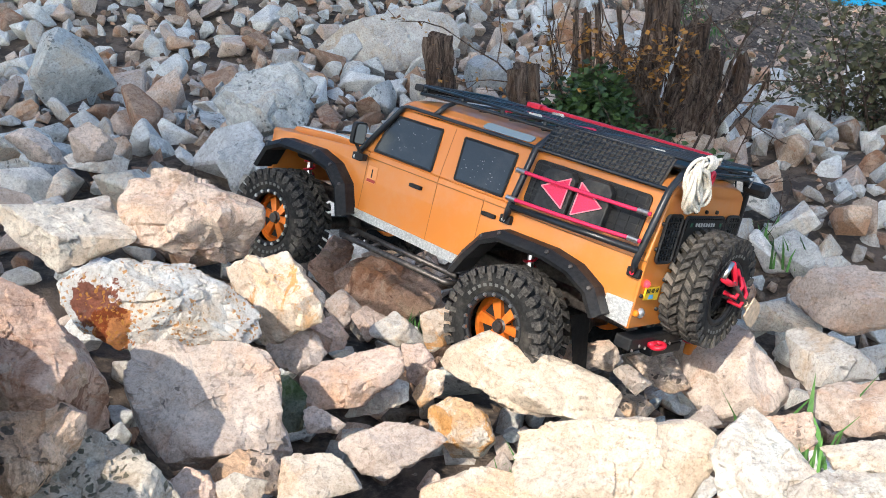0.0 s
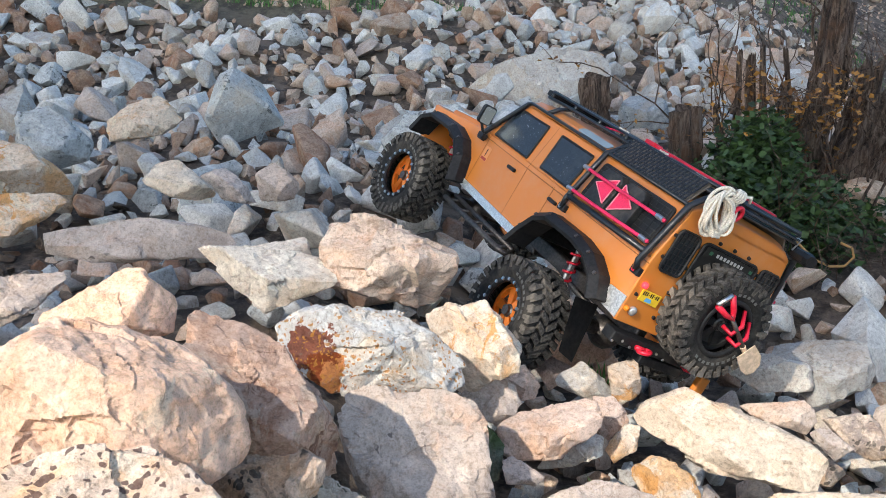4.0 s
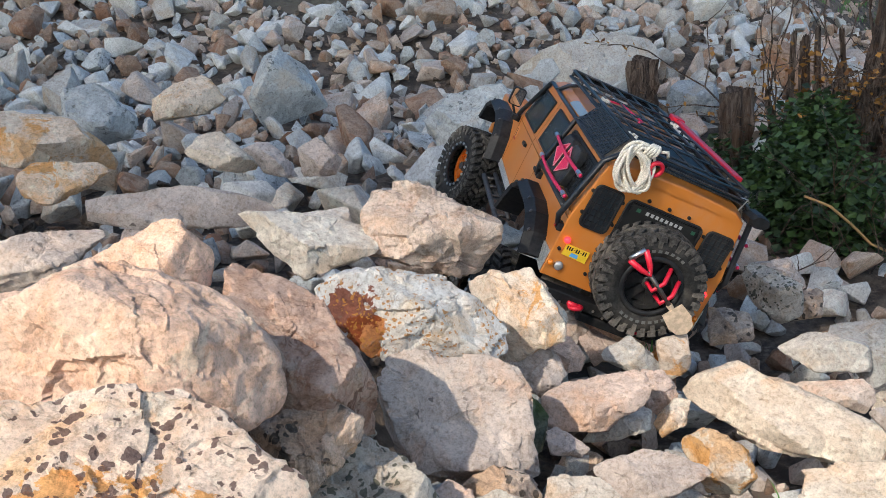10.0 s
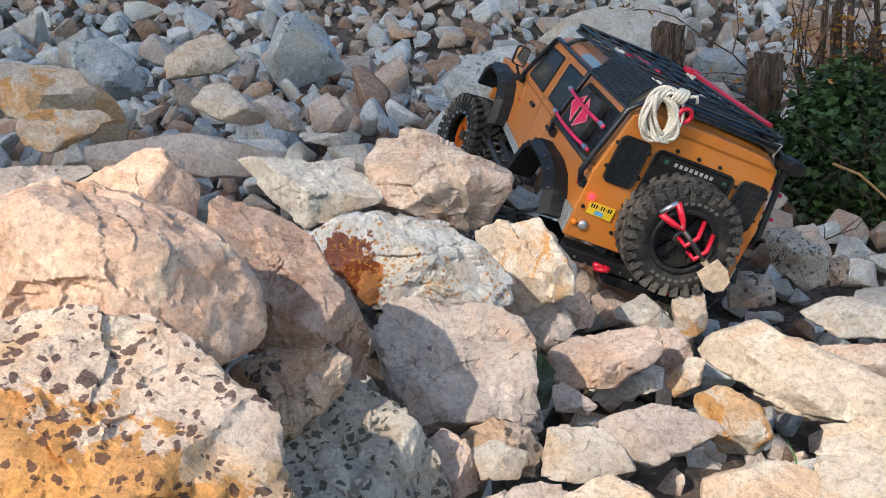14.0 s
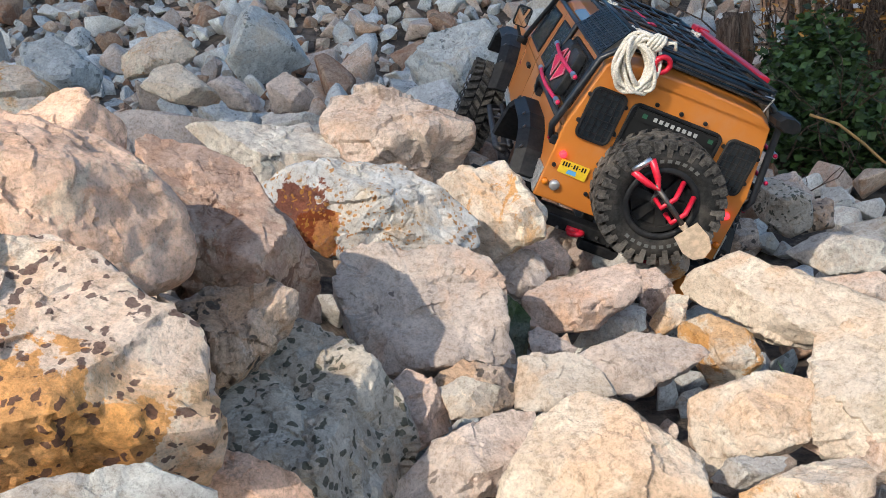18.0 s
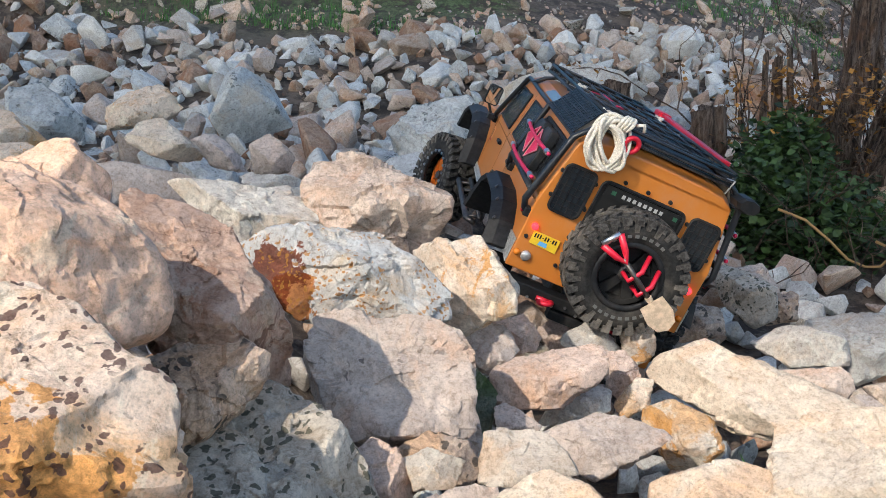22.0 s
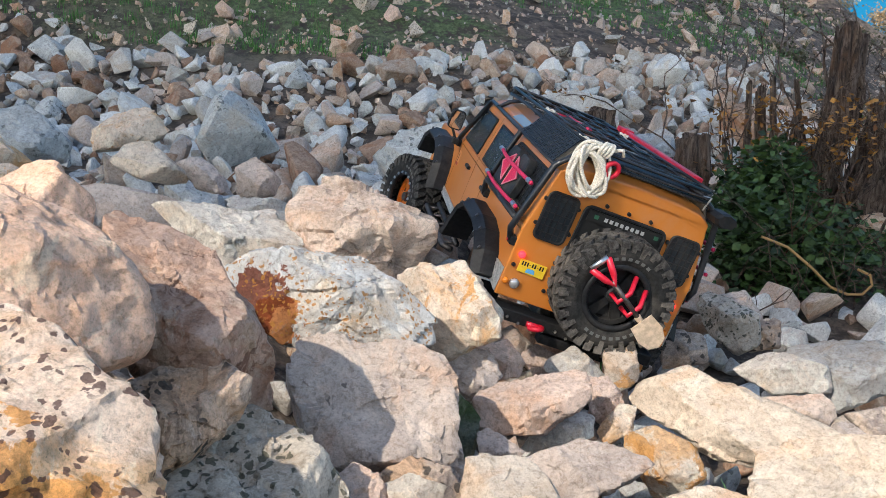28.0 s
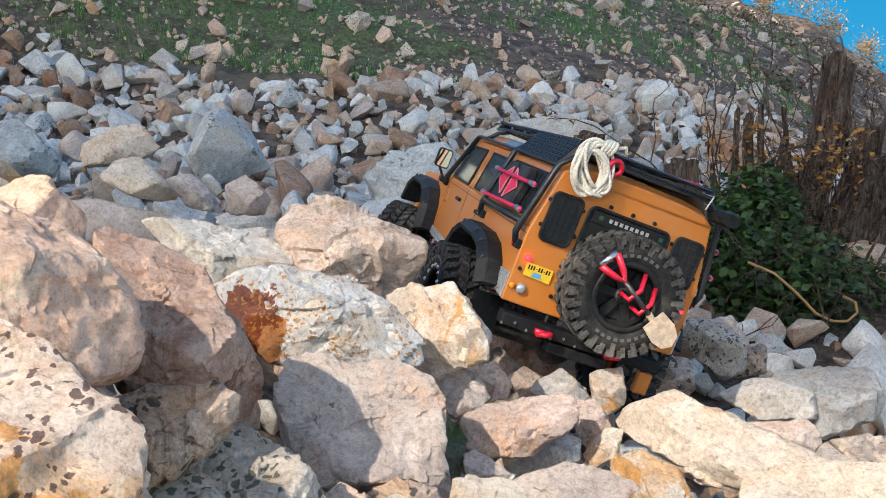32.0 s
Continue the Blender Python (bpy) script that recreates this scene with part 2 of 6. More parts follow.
PAINT = plain("orange_paint", (0.56, 0.185, 0.028), 0.38, 0.0, 0.0, 90, 0.14, 0.3)
BLACK = plain("black_plastic", (0.013, 0.014, 0.016), 0.5, 0.0, 0.3, 260, 0.06)
TUBE = plain("black_tube", (0.014, 0.017, 0.022), 0.29, 0.0, 0.2, 300, 0.04)
RUBBER = plain("tyre_rubber", (0.018, 0.018, 0.018), 0.8, 0.0, 0.4, 260, 0.14)
LUG = plain("dusty_tread", (0.055, 0.052, 0.049), 0.85, 0.0, 0.5, 400, 0.42)
GLASS = plain("smoked_window", (0.016, 0.022, 0.028), 0.1, 0.0, 0.1, 900, 0.05)
RIM = plain("copper_rim", (0.86, 0.22, 0.03), 0.3, 0.45, 0.1, 200)
STEEL = plain("steel", (0.62, 0.62, 0.62), 0.32, 1.0, 0.15, 300)
DARK_STEEL = plain("dark_steel", (0.10, 0.09, 0.085), 0.45, 0.8, 0.3, 300, 0.2)
TREAD = plain("diamond_plate", (0.72, 0.72, 0.70), 0.4, 0.7, 0.2, 500)
RED = plain("red_anodised", (0.62, 0.015, 0.04), 0.35, 0.1, 0.1, 400)
CORD = plain("red_cord", (0.70, 0.02, 0.09), 0.6, 0.0, 0.2, 900)
ROPE = plain("cotton_rope", (0.74, 0.68, 0.58), 0.9, 0.0, 0.25, 800)
YELLOW = plain("yellow_plate", (0.80, 0.52, 0.03), 0.45, 0.0, 0.05, 300)
INK = plain("black_ink", (0.015, 0.015, 0.015), 0.5)
BLUE = plain("blue_print", (0.10, 0.35, 0.66), 0.5)
WHITE = plain("white_print", (0.78, 0.78, 0.76), 0.5)
GREY = plain("grey_plastic", (0.020, 0.022, 0.024), 0.5, 0.0, 0.3, 300, 0.2)
CLEAR = plain("clear_lens", (0.55, 0.55, 0.55), 0.12, 0.6)
AMBER = plain("amber_lens", (0.75, 0.22, 0.02), 0.2)
BLADE = plain("shovel_blade", (0.60, 0.46, 0.33), 0.5, 0.2, 0.2, 200)
lamp_red = Nodes("lit_red_lens", 0.2)
lamp_red.colour((0.8, 0.02, 0.03))
lamp_red.bsdf.inputs["Emission Color"].default_value = (1, 0.02, 0.03, 1)
lamp_red.bsdf.inputs["Emission Strength"].default_value = 2.2
LIT_RED = lamp_red.mat


def foliage(name, a, b, rough=0.55):
    m = Nodes(name, rough)
    geo = m.node("ShaderNodeNewGeometry")
    c = m.ramp(geo.outputs["Random Per Island"], [(0.0, a), (0.6, b), (1.0, tuple(v * 1.35 for v in b))])
    m.colour(m.mix(0.4, c, m.ramp(m.noise(50, 3), [(0.3, (0.6, 0.6, 0.6)), (0.7, (1.2, 1.2, 1.2))]), "MULTIPLY"))
    m.bsdf.inputs["Transmission Weight"].default_value = 0.0
    return m.mat


IVY = foliage("ivy_leaf", (0.011, 0.025, 0.007), (0.046, 0.088, 0.019), 0.6)
DRY = foliage("dry_leaf", (0.16, 0.06, 0.018), (0.36, 0.17, 0.035), 0.75)
GRASS = foliage("grass_blade", (0.035, 0.095, 0.02), (0.095, 0.23, 0.05), 0.75)
STRAW = foliage("straw_leaf", (0.30, 0.19, 0.09), (0.52, 0.36, 0.19), 0.8)
SCRUB = foliage("scrub_leaf", (0.05, 0.055, 0.03), (0.13, 0.12, 0.06), 0.8)


def bark_material():
    m = Nodes("weathered_wood", 0.9)
    c = m.coords()
    s = m.node("ShaderNodeMapping")
    s.inputs["Scale"].default_value = (1, 1, 0.16)
    m.link(c, s.inputs["Vector"])
    streak, fine = m.noise(95, 8, 0.75, s.outputs[0], 1.2), m.noise(14, 5, 0.65)
    k = m.ramp(streak, [(0.38, (0.018, 0.012, 0.009)), (0.49, (0.115, 0.072, 0.050)), (0.60, (0.26, 0.19, 0.145))])
    m.colour(m.mix(m.times(m.mask(fine, 0.5, 0.68), 0.6), k, (0.16, 0.075, 0.035)))
    m.bump(streak, 1.0, 0.02)
    return m.mat


BARK = bark_material()


def soil_material():
    """Hillside soil: brown earth, grassy patches higher up, gravel grain."""
    m = Nodes("hill_soil", 0.95)
    c = m.coords()
    big, mid, fine = m.noise(0.8, 9, 0.68, c, 0.6), m.noise(15, 8, 0.75, c), m.noise(60, 6, 0.75, c)
    earth = m.mix(m.mask(mid, 0.42, 0.58), (0.075, 0.055, 0.042), (0.24, 0.175, 0.13))
    earth = m.mix(m.times(m.mask(fine, 0.56, 0.64), 0.5), earth, (0.36, 0.29, 0.23))
    earth = m.mix(m.times(m.mask(m.noise(0.35, 4, 0.6, c), 0.42, 0.62), 0.4), earth, (0.16, 0.125, 0.10))
    green = m.mix(m.mask(fine, 0.4, 0.6), (0.045, 0.10, 0.02), (0.14, 0.25, 0.07))
    sep = m.node("ShaderNodeSeparateXYZ")
    m.link(c, sep.inputs[0])
    up = m.mask(sep.outputs[1], 2.6, 3.6)
    left = m.mask(sep.outputs[0], 1.0, -0.2)
    patchy = m.times(m.mask(big, 0.48, 0.53), m.mask(mid, 0.38, 0.52))
    m.colour(m.mix(m.times(m.times(m.times(patchy, up), left), 0.85), earth, green))
    m.bump(fine, 0.6, 0.012).bump(mid, 0.6, 0.03)
    return m.mat


SOIL = soil_material()


# ---- mesh helpers ----
def mesh_of(name, verts, faces, material, smooth=True):
    me = bpy.data.meshes.new(name)
    if isinstance(faces, np.ndarray):
        v, f = np.asarray(verts, np.float32), np.asarray(faces, np.int32)
        me.vertices.add(len(v))
        me.vertices.foreach_set("co", v.ravel())
        me.loops.add(f.size)
        me.loops.foreach_set("vertex_index", f.ravel())
        me.polygons.add(len(f))
        me.polygons.foreach_set("loop_start", np.arange(0, f.size, f.shape[1], dtype=np.int32))
        me.update(calc_edges=True)
    else:
        me.from_pydata([tuple(v) for v in verts], [], [tuple(f) for f in faces])
    me.materials.append(material)
    me.polygons.foreach_set("use_smooth", [bool(smooth)] * len(me.polygons))
    if smooth == "facets":
        me.set_sharp_from_angle(angle=radians(22))
    me.update()
    return me


def part(name, bm, material, parent=None, label="", smooth=False):
    """Links a bmesh as one mesh object under a thing or a part."""
    me = bpy.data.meshes.new(name)
    bm.normal_update()
    bm.to_mesh(me)
    bm.free()
    me.materials.append(material)
    if smooth:
        me.polygons.foreach_set("use_smooth", [True] * len(me.polygons))
    ob = new(name, me)
    ob.parent = parent
    if label:
        ob["label"] = label
    return ob


def box(bm, lo, hi, bevel=0.0, m=None):
    made = bmesh.ops.create_cube(bm, size=1.0)["verts"]
    for v in made:
        v.co = Vector([lo[i] + (v.co[i] + 0.5) * (hi[i] - lo[i]) for i in range(3)])
    if bevel:
        edges = list({e for v in made for e in v.link_edges})
        out = bmesh.ops.bevel(bm, geom=edges, offset=bevel, segments=2, affect="EDGES", profile=0.5)
        made = list({v for f in out["faces"] for v in f.verts} | {v for v in made if v.is_valid})
    if m is not None:
        bmesh.ops.transform(bm, matrix=m, verts=made)
    return made


def tube(bm, points, radius, sides=8, closed=False):
    """A round bar along points; radius is one number or one for each point."""
    pts = [Vector(p) for p in points]
    n = len(pts)
    rad = radius if isinstance(radius, (list, tuple)) else [radius] * n
    rings, side = [], None
    for i, p in enumerate(pts):
        a = pts[(i - 1) % n] if closed or i else p
        b = pts[(i + 1) % n] if closed or i < n - 1 else p
        d = (b - a).normalized() if (b - a).length > 1e-9 else Vector((0, 0, 1))
        if side is None:
            side = d.orthogonal().normalized()
        side = (side - d * side.dot(d)).normalized()
        up = d.cross(side)
        rings.append([bm.verts.new(p + rad[i] * (math.cos(k * math.tau / sides) * side + math.sin(k * math.tau / sides) * up)) for k in range(sides)])
    for i in range(n if closed else n - 1):
        a, b = rings[i], rings[(i + 1) % n]
        for k in range(sides):
            bm.faces.new((a[k], a[(k + 1) % sides], b[(k + 1) % sides], b[k]))
    if not closed:
        bm.faces.new(rings[0][::-1])
        bm.faces.new(rings[-1])
    return [v for r in rings for v in r]


def disc(bm, centre, axis, profile, sides=24):
    """A body of revolution: profile rows of (along the axis, radius)."""
    q = Vector((0, 0, 1)).rotation_difference(Vector(axis)).to_matrix()
    rings = []
    for h, r in profile:
        rings.append([bm.verts.new(Vector(centre) + q @ Vector((r * math.cos(k * math.tau / sides), r * math.sin(k * math.tau / sides), h))) for k in range(sides)])
    for a, b in zip(rings, rings[1:]):
        for k in range(sides):
            bm.faces.new((a[k], a[(k + 1) % sides], b[(k + 1) % sides], b[k]))
    bm.faces.new(rings[0][::-1])
    bm.faces.new(rings[-1])


def slab(bm, outline, to_world, depth):
    """A plate: an outline of 2D points, laid by to_world(u, v, w) and given a depth along w."""
    a = [bm.verts.new(to_world(u, v, 0)) for u, v in outline]
    b = [bm.verts.new(to_world(u, v, depth)) for u, v in outline]
    bm.faces.new(a)
    bm.faces.new(b[::-1])
    n = len(a)
    for i in range(n):
        bm.faces.new((a[i], b[i], b[(i + 1) % n], a[(i + 1) % n]))
    bmesh.ops.recalc_face_normals(bm, faces=bm.faces[:])


def rounded(u0, v0, u1, v1, r, steps=4):
    """The outline of a rectangle with round corners."""
    out = []
    for cu, cv, start in ((u1 - r, v1 - r, 0), (u0 + r, v1 - r, 90), (u0 + r, v0 + r, 180), (u1 - r, v0 + r, 270)):
        for k in range(steps + 1):
            a = radians(start + 90 * k / steps)
            out.append((cu + r * math.cos(a), cv + r * math.sin(a)))
    return out


# ---- noise on arrays ----
LATTICE = np.random.RandomState(7).rand(32, 32, 32)


def value_noise(p):
    i = np.floor(p).astype(int)
    f = p - i
    f = f * f * (3 - 2 * f)
    out = 0.0
    for dx in (0, 1):
        for dy in (0, 1):
            for dz in (0, 1):
                w = np.abs(1 - dx - f[:, 0]) * np.abs(1 - dy - f[:, 1]) * np.abs(1 - dz - f[:, 2])
                out = out + w * LATTICE[(i[:, 0] + dx) % 32, (i[:, 1] + dy) % 32, (i[:, 2] + dz) % 32]
    return out * 2 - 1


def fractal(p, octaves=4, gain=0.5):
    total, amp = 0.0, 1.0
    for k in range(octaves):
        total = total + amp * value_noise(p * 2.03**k + 7.3 * k)
        amp *= gain
    return total


# ---- the ground ----
def step(v, a, b):
    s = np.clip((np.asarray(v, float) - a) / (b - a), 0, 1)
    return s * s * (3 - 2 * s)


def ground_height(x, y):
    """The height of the soil and rubble below the rocks."""
    x, y = np.asarray(x, float), np.asarray(y, float)
    z = 0.06 + 0.20 * step(y, 1.05, 2.1) + 0.12 * np.clip(y - 2.0, 0, 1.3)
    local = step(y, -1.4, 0.1) * step(3.5 - np.abs(x), 0, 2.5)
    z = z + local * (0.15 * step(-x, 0.08, 0.42) * (1 - 0.7 * step(y, 1.2, 2.2)) + 0.03 * step(-x, 0.1, 0.2) * step(0.6 - y, 0, 0.2))
    z = z + local * (0.06 * step(0.72 - y, 0, 0.3) - 0.05 * step(x, 0.1, 0.5) * step(1.5 - y, 0, 0.6))
    az = np.degrees(np.arctan2(x, np.maximum(y, 0.3)))
    right = step(az, 8, 18)
    z = z + 0.05 * np.clip(-x - 0.3, 0, 1.6) * step(y, 1.5, 3) + 0.22 * step(-az, -14, 4) * np.clip(np.minimum(y, 3.3) - 2.2, 0, 1.1) - 0.24 * right * step(y, 1.6, 3.0)
    # the slope behind, up to a crest that falls away to the right
    r = np.hypot(x, y)
    crest = 0.405 + 10 * np.tan(np.radians(np.interp(az, (-90, -60, -40, -10, 5.7, 12.7, 17.2, 22.9, 30, 60), (0, 5, 14, 12.5, 8.8, 6.8, 4.1, 0.1, -1.5, -2))))
    foot = 3.3 + 0.8 * right
    s = np.clip((r - foot) / (10 - foot), 0, 1) * step(y, 0.4, 2.5)
    z = z + (crest - z) * s**0.85 - np.minimum(0.06 * np.clip(r - 10, 0, 400), 3.0) * step(y, 0.4, 2.5)
    return z


def surface(x, y):
    """The height of the ground sheet itself, with its small and large unevenness."""
    x, y = np.atleast_1d(np.asarray(x, float)), np.atleast_1d(np.asarray(y, float))
    p = np.stack([x, y, 0 * x], 1)
    far = np.clip(y / 6, 0.25, 3)
    return ground_height(x, y) + 0.02 * fractal(p * 4 + 3, 4) * (0.5 + 0.5 * far) + 0.10 * far * step(y, 3, 6) * fractal(p * 0.7, 4)


def build_ground():
    us = np.r_[-np.geomspace(400, 13, 16), -np.geomspace(12, 2.2, 60), np.linspace(-2.1, 2.1, 106), np.geomspace(2.2, 12, 60), np.geomspace(13, 400, 16)]
    vs = np.r_[-np.geomspace(300, 0.9, 18), np.linspace(-0.8, 4.2, 126), np.geomspace(4.25, 14, 90), np.geomspace(15, 600, 30)]
    gx, gy = np.meshgrid(us, vs)
    p = np.stack([gx.ravel(), gy.ravel(), 0 * gx.ravel()], 1)
    p[:, 2] = surface(p[:, 0], p[:, 1])
    n, m = len(us), len(vs)
    i = np.arange(m - 1)[:, None] * n + np.arange(n - 1)
    faces = np.stack([i, i + 1, i + n + 1, i + n], -1).reshape(-1, 4)
    ob = new("ground", mesh_of("ground", p, faces.tolist(), SOIL))
    return tagged(ob, "brown stony hillside soil with patches of grass", "ground", kind="structure")


build_ground()


def sky_backdrop():
    """The clear blue sky beyond the crest."""
    m = Nodes("blue_sky", 1.0)
    m.colour((0.0, 0.0, 0.0))
    m.bsdf.inputs["Specular IOR Level"].default_value = 0.0
    sep = m.node("ShaderNodeSeparateXYZ")
    m.link(m.coords(), sep.inputs[0])
    m.link(m.ramp(m.mask(sep.outputs[2], 0.0, 320.0), [(0.0, (0.016, 0.19, 0.36)), (1.0, (0.008, 0.11, 0.30))]), m.bsdf.inputs["Emission Color"])
    m.bsdf.inputs["Emission Strength"].default_value = 1.0
    az = np.radians(np.linspace(-75, 75, 31))
    v = [(700 * math.sin(a), 700 * math.cos(a), z) for z in (-40, 330) for a in az]
    f = [(k, k + 1, k + 32, k + 31) for k in range(30)]
    tagged(new("backdrop", mesh_of("backdrop", v, f, m.mat)), "clear blue sky beyond the crest", "sky", kind="structure")


sky_backdrop()


# ---- rocks ----
def ball(level):
    bm = bmesh.new()
    bmesh.ops.create_icosphere(bm, subdivisions=level, radius=1.0)
    v = np.array([x.co[:] for x in bm.verts])
    f = [[x.index for x in face.verts] for face in bm.faces]
    bm.free()
    return v / np.linalg.norm(v, axis=1)[:, None], np.array(f)


BALLS = {k: ball(k) for k in (4, 5, 6)}


def nearest(v, seeds):
    return np.argmin((seeds**2).sum(1) - 2 * v @ seeds.T, axis=1)


def broken(v, size, rng, cells, tilt, lift):
    """Height of a fractured face: each cell of the surface is tilted and set back by its own amount."""
    seeds = v[rng.choice(len(v), cells)]
    wob = v + size * 0.06 * np.stack([fractal(v / size * 3.1 + s, 2) for s in (3, 17, 29)], 1)
    k = nearest(wob, seeds)
    slope, off = rng.normal(0, tilt, (cells, 3)), rng.normal(0, lift * size, cells)
    return np.clip(off[k] + ((v - seeds[k]) * slope[k]).sum(1), -0.07 * size, 0.05 * size)


def cut_stone(level, normals, dists, seed, rough=0.02, chipped=0.6, worn=36):
    """A stone: a ball cut by facets, its faces fractured at two scales and pitted."""
    dirs, faces = BALLS[level]
    rng = np.random.RandomState(seed + 400)
    size = float(np.median(dists))
    n = np.asarray(normals, float)
    n = n / np.linalg.norm(n, axis=1)[:, None]
    d = np.asarray(dists, float)
    q = dirs + 0.025 * np.stack([fractal(dirs * 2.3 + seed * 3.7 + s, 3, 0.6) for s in (0, 11, 23)], 1)
    cut = np.clip(q @ n.T, 1e-6, None) / d
    top = cut.max(1)[:, None]
    v = dirs / (top * ((cut / top) ** worn).sum(1)[:, None] ** (1 / worn)) * (1 + 0.5 / worn)
    h = broken(v, size, rng, 14, 0.13, 0.012) + broken(v, size, rng, 80, 0.10, 0.004)
    if level > 4:
        h = h + broken(v, size, rng, 420, 0.10, 0.0015)
    h = chipped * h + size * rough * (0.6 * fractal(v / size * 1.7 + seed * 5.1, 3) + 0.25 * fractal(v / size * 11.0 + seed, 3, 0.7))
    return v + dirs * h[:, None], faces


def hero_rock(x, y, z, yaw, pitch, sides, thick, kind, seed, label, level, apex=None):
    """A rock of its own shape: side facets as (angle, millimetres from the middle) in the upright plane that faces yaw and pitch; its near faces meet at the apex."""
    rng = np.random.RandomState(seed)
    turn = np.array(Euler((radians(pitch), 0, radians(yaw))).to_matrix())
    right, ahead, up = turn[:, 0], turn[:, 1], turn[:, 2]
    normals, dists = [], []
    for a, d in sides:
        flat = math.cos(radians(a)) * right + math.sin(radians(a)) * up
        for lean in (-rng.uniform(0, 9), rng.uniform(16, 34)):
            normals.append(math.cos(radians(lean)) * flat + math.sin(radians(lean)) * ahead)
            dists.append(max(d, 4) / 1000 * 1.09 * math.cos(radians(lean)))
    t = thick / 1000
    wide = np.mean([d for _, d in sides]) / 1000
    ax, ay = apex or (rng.uniform(-0.15, 0.5), rng.uniform(-0.45, 0.2))
    tip = np.array((ax * wide, ay * wide, 0.9 * t))
    for mid, low, high in ((90, -0.35, 0.15), (270, 0.25, 0.7), (180, 0.0, 0.6), (0, 0.0, 0.6), (rng.choice((40, 140, 320, 220)), 0.1, 0.5)):
        way = radians(mid + rng.uniform(-28, 28))
        rim = min(d / 1000 * 1.09 / math.cos(way - radians(s)) for s, d in sides if math.cos(way - radians(s)) > 0.15)
        run, drop = max(rim * 1.02 - tip[0] * math.cos(way) - tip[1] * math.sin(way), 0.2 * wide), tip[2] - rng.uniform(low, high) * t
        n = np.array((math.cos(way) * drop, math.sin(way) * drop, run))
        n = n / np.linalg.norm(n)
        normals.append(n[0] * right + n[1] * up - n[2] * ahead)
        dists.append(float(n @ tip) * rng.uniform(0.97, 1.05))
    normals.append(ahead)
    dists.append(t)
    v, f = cut_stone(level, normals, dists, seed, 0.045 if kind == "peach" else 0.022, {"peach": 0.6, "white": 0.7, "spot": 1.15, "crack": 1.2}.get(kind, 0.9), {"peach": 34, "crack": 140}.get(kind, 110))
    ob = new("boulder" if level > 5 else "rock", mesh_of("rock", v, f, STONES[kind], "facets"))
    ob.location = (x, y, z)
    return tagged(ob, label, "rock", "rocks of the scree")


hero_rock(-0.292, 0.397, 0.337, 31, -16, [(-118, 40), (-103, 32), (-70, 53), (-29, 71), (8, 64), (32, 54), (51, 45), (70, 38), (111, 44), (169, 74)], 53, "peach", 1, "big sun-bleached peach boulder with a pitted face", 6)
hero_rock(-0.242, 0.491, 0.309, 23, -11, [(-177, 35), (-145, 32), (-112, 35), (-16, 59), (21, 30), (31, 26), (34, 25), (53, 32), (127, 64)], 51, "crack", 2, "pinkish boulder with a brown cracked edge", 6)
hero_rock(-0.263, 0.322, 0.298, 31, -24, [(-98, 40), (-15, 79), (-7, 77), (24, 67), (45, 55), (50, 54), (88, 45), (88, 45), (175, 70)], 50, "lichen", 3, "cream boulder with dark lichen spots and an orange base", 6, (0.35, -0.40))
hero_rock(-0.226, 0.454, 0.267, 24, -17, [(-170, 24), (-162, 25), (-62, 20), (-48, 19), (-9, 28), (59, 27), (101, 21), (114, 21)], 34, "dark", 4, "grey banded rock with dark lichen", 6)
hero_rock(-0.202, 0.459, 0.208, 21, -24, [(-97, 44), (-61, 52), (-11, 52), (18, 49), (37, 51), (65, 59), (132, 42), (175, 54)], 70, "dots", 5, "speckled grey boulder wedged between others", 6)
hero_rock(-0.165, 0.603, 0.226, 12, -17, [(-166, 44), (-148, 43), (-96, 41), (-77, 48), (5, 47), (6, 46), (37, 45), (77, 40), (83, 39), (104, 49), (131, 58)], 51, "grey", 6, "flat-faced grey-pink block lying in the scree", 6, (0.05, -0.62))
hero_rock(-0.209, 0.649, 0.282, 15, -11, [(-159, 52), (-121, 36), (-93, 29), (-71, 46), (-1, 64), (35, 46), (55, 35), (76, 30), (104, 39), (113, 44)], 39, "rust", 7, "white limestone block with a rust-red patch", 6)
hero_rock(-0.137, 0.727, 0.265, 8, -12, [(-155, 25), (-67, 32), (0, 34), (33, 28), (42, 28), (97, 32), (117, 37)], 42, "orange", 8, "cream block with orange iron stains", 5)
hero_rock(-0.227, 0.810, 0.313, 13, -7, [(-172, 53), (-106, 31), (-72, 51), (-26, 58), (12, 57), (54, 38), (67, 32), (76, 34), (107, 49), (153, 59)], 50, "spot", 9, "rounded white rock with dark veins", 5)
hero_rock(-0.321, 0.763, 0.312, 21, -7, [(-143, 33), (-133, 28), (-72, 28), (12, 48), (75, 22), (88, 22)], 33, "pale", 10, "long pale slab lying in the scree", 5)
hero_rock(-0.485, 0.823, 0.321, 28, -9, [(-162, 85), (-96, 22), (-91, 18), (-80, 31), (63, 42), (75, 27), (86, 21), (99, 29)], 21, "grey", 11, "long flat grey slab", 4)
hero_rock(-0.328, 0.495, 0.356, 30, -11, [(-162, 35), (-98, 19), (-81, 20), (-13, 32), (42, 27), (94, 21), (111, 19), (125, 23)], 25, "peach", 12, "peach rock with a rough top", 5)
hero_rock(-0.072, 0.690, 0.210, 3, -17, [(-175, 38), (-109, 30), (-84, 22), (-52, 21), (-8, 36), (69, 33), (107, 18), (129, 24)], 29, "pink", 13, "smooth oval pinkish rock", 5)
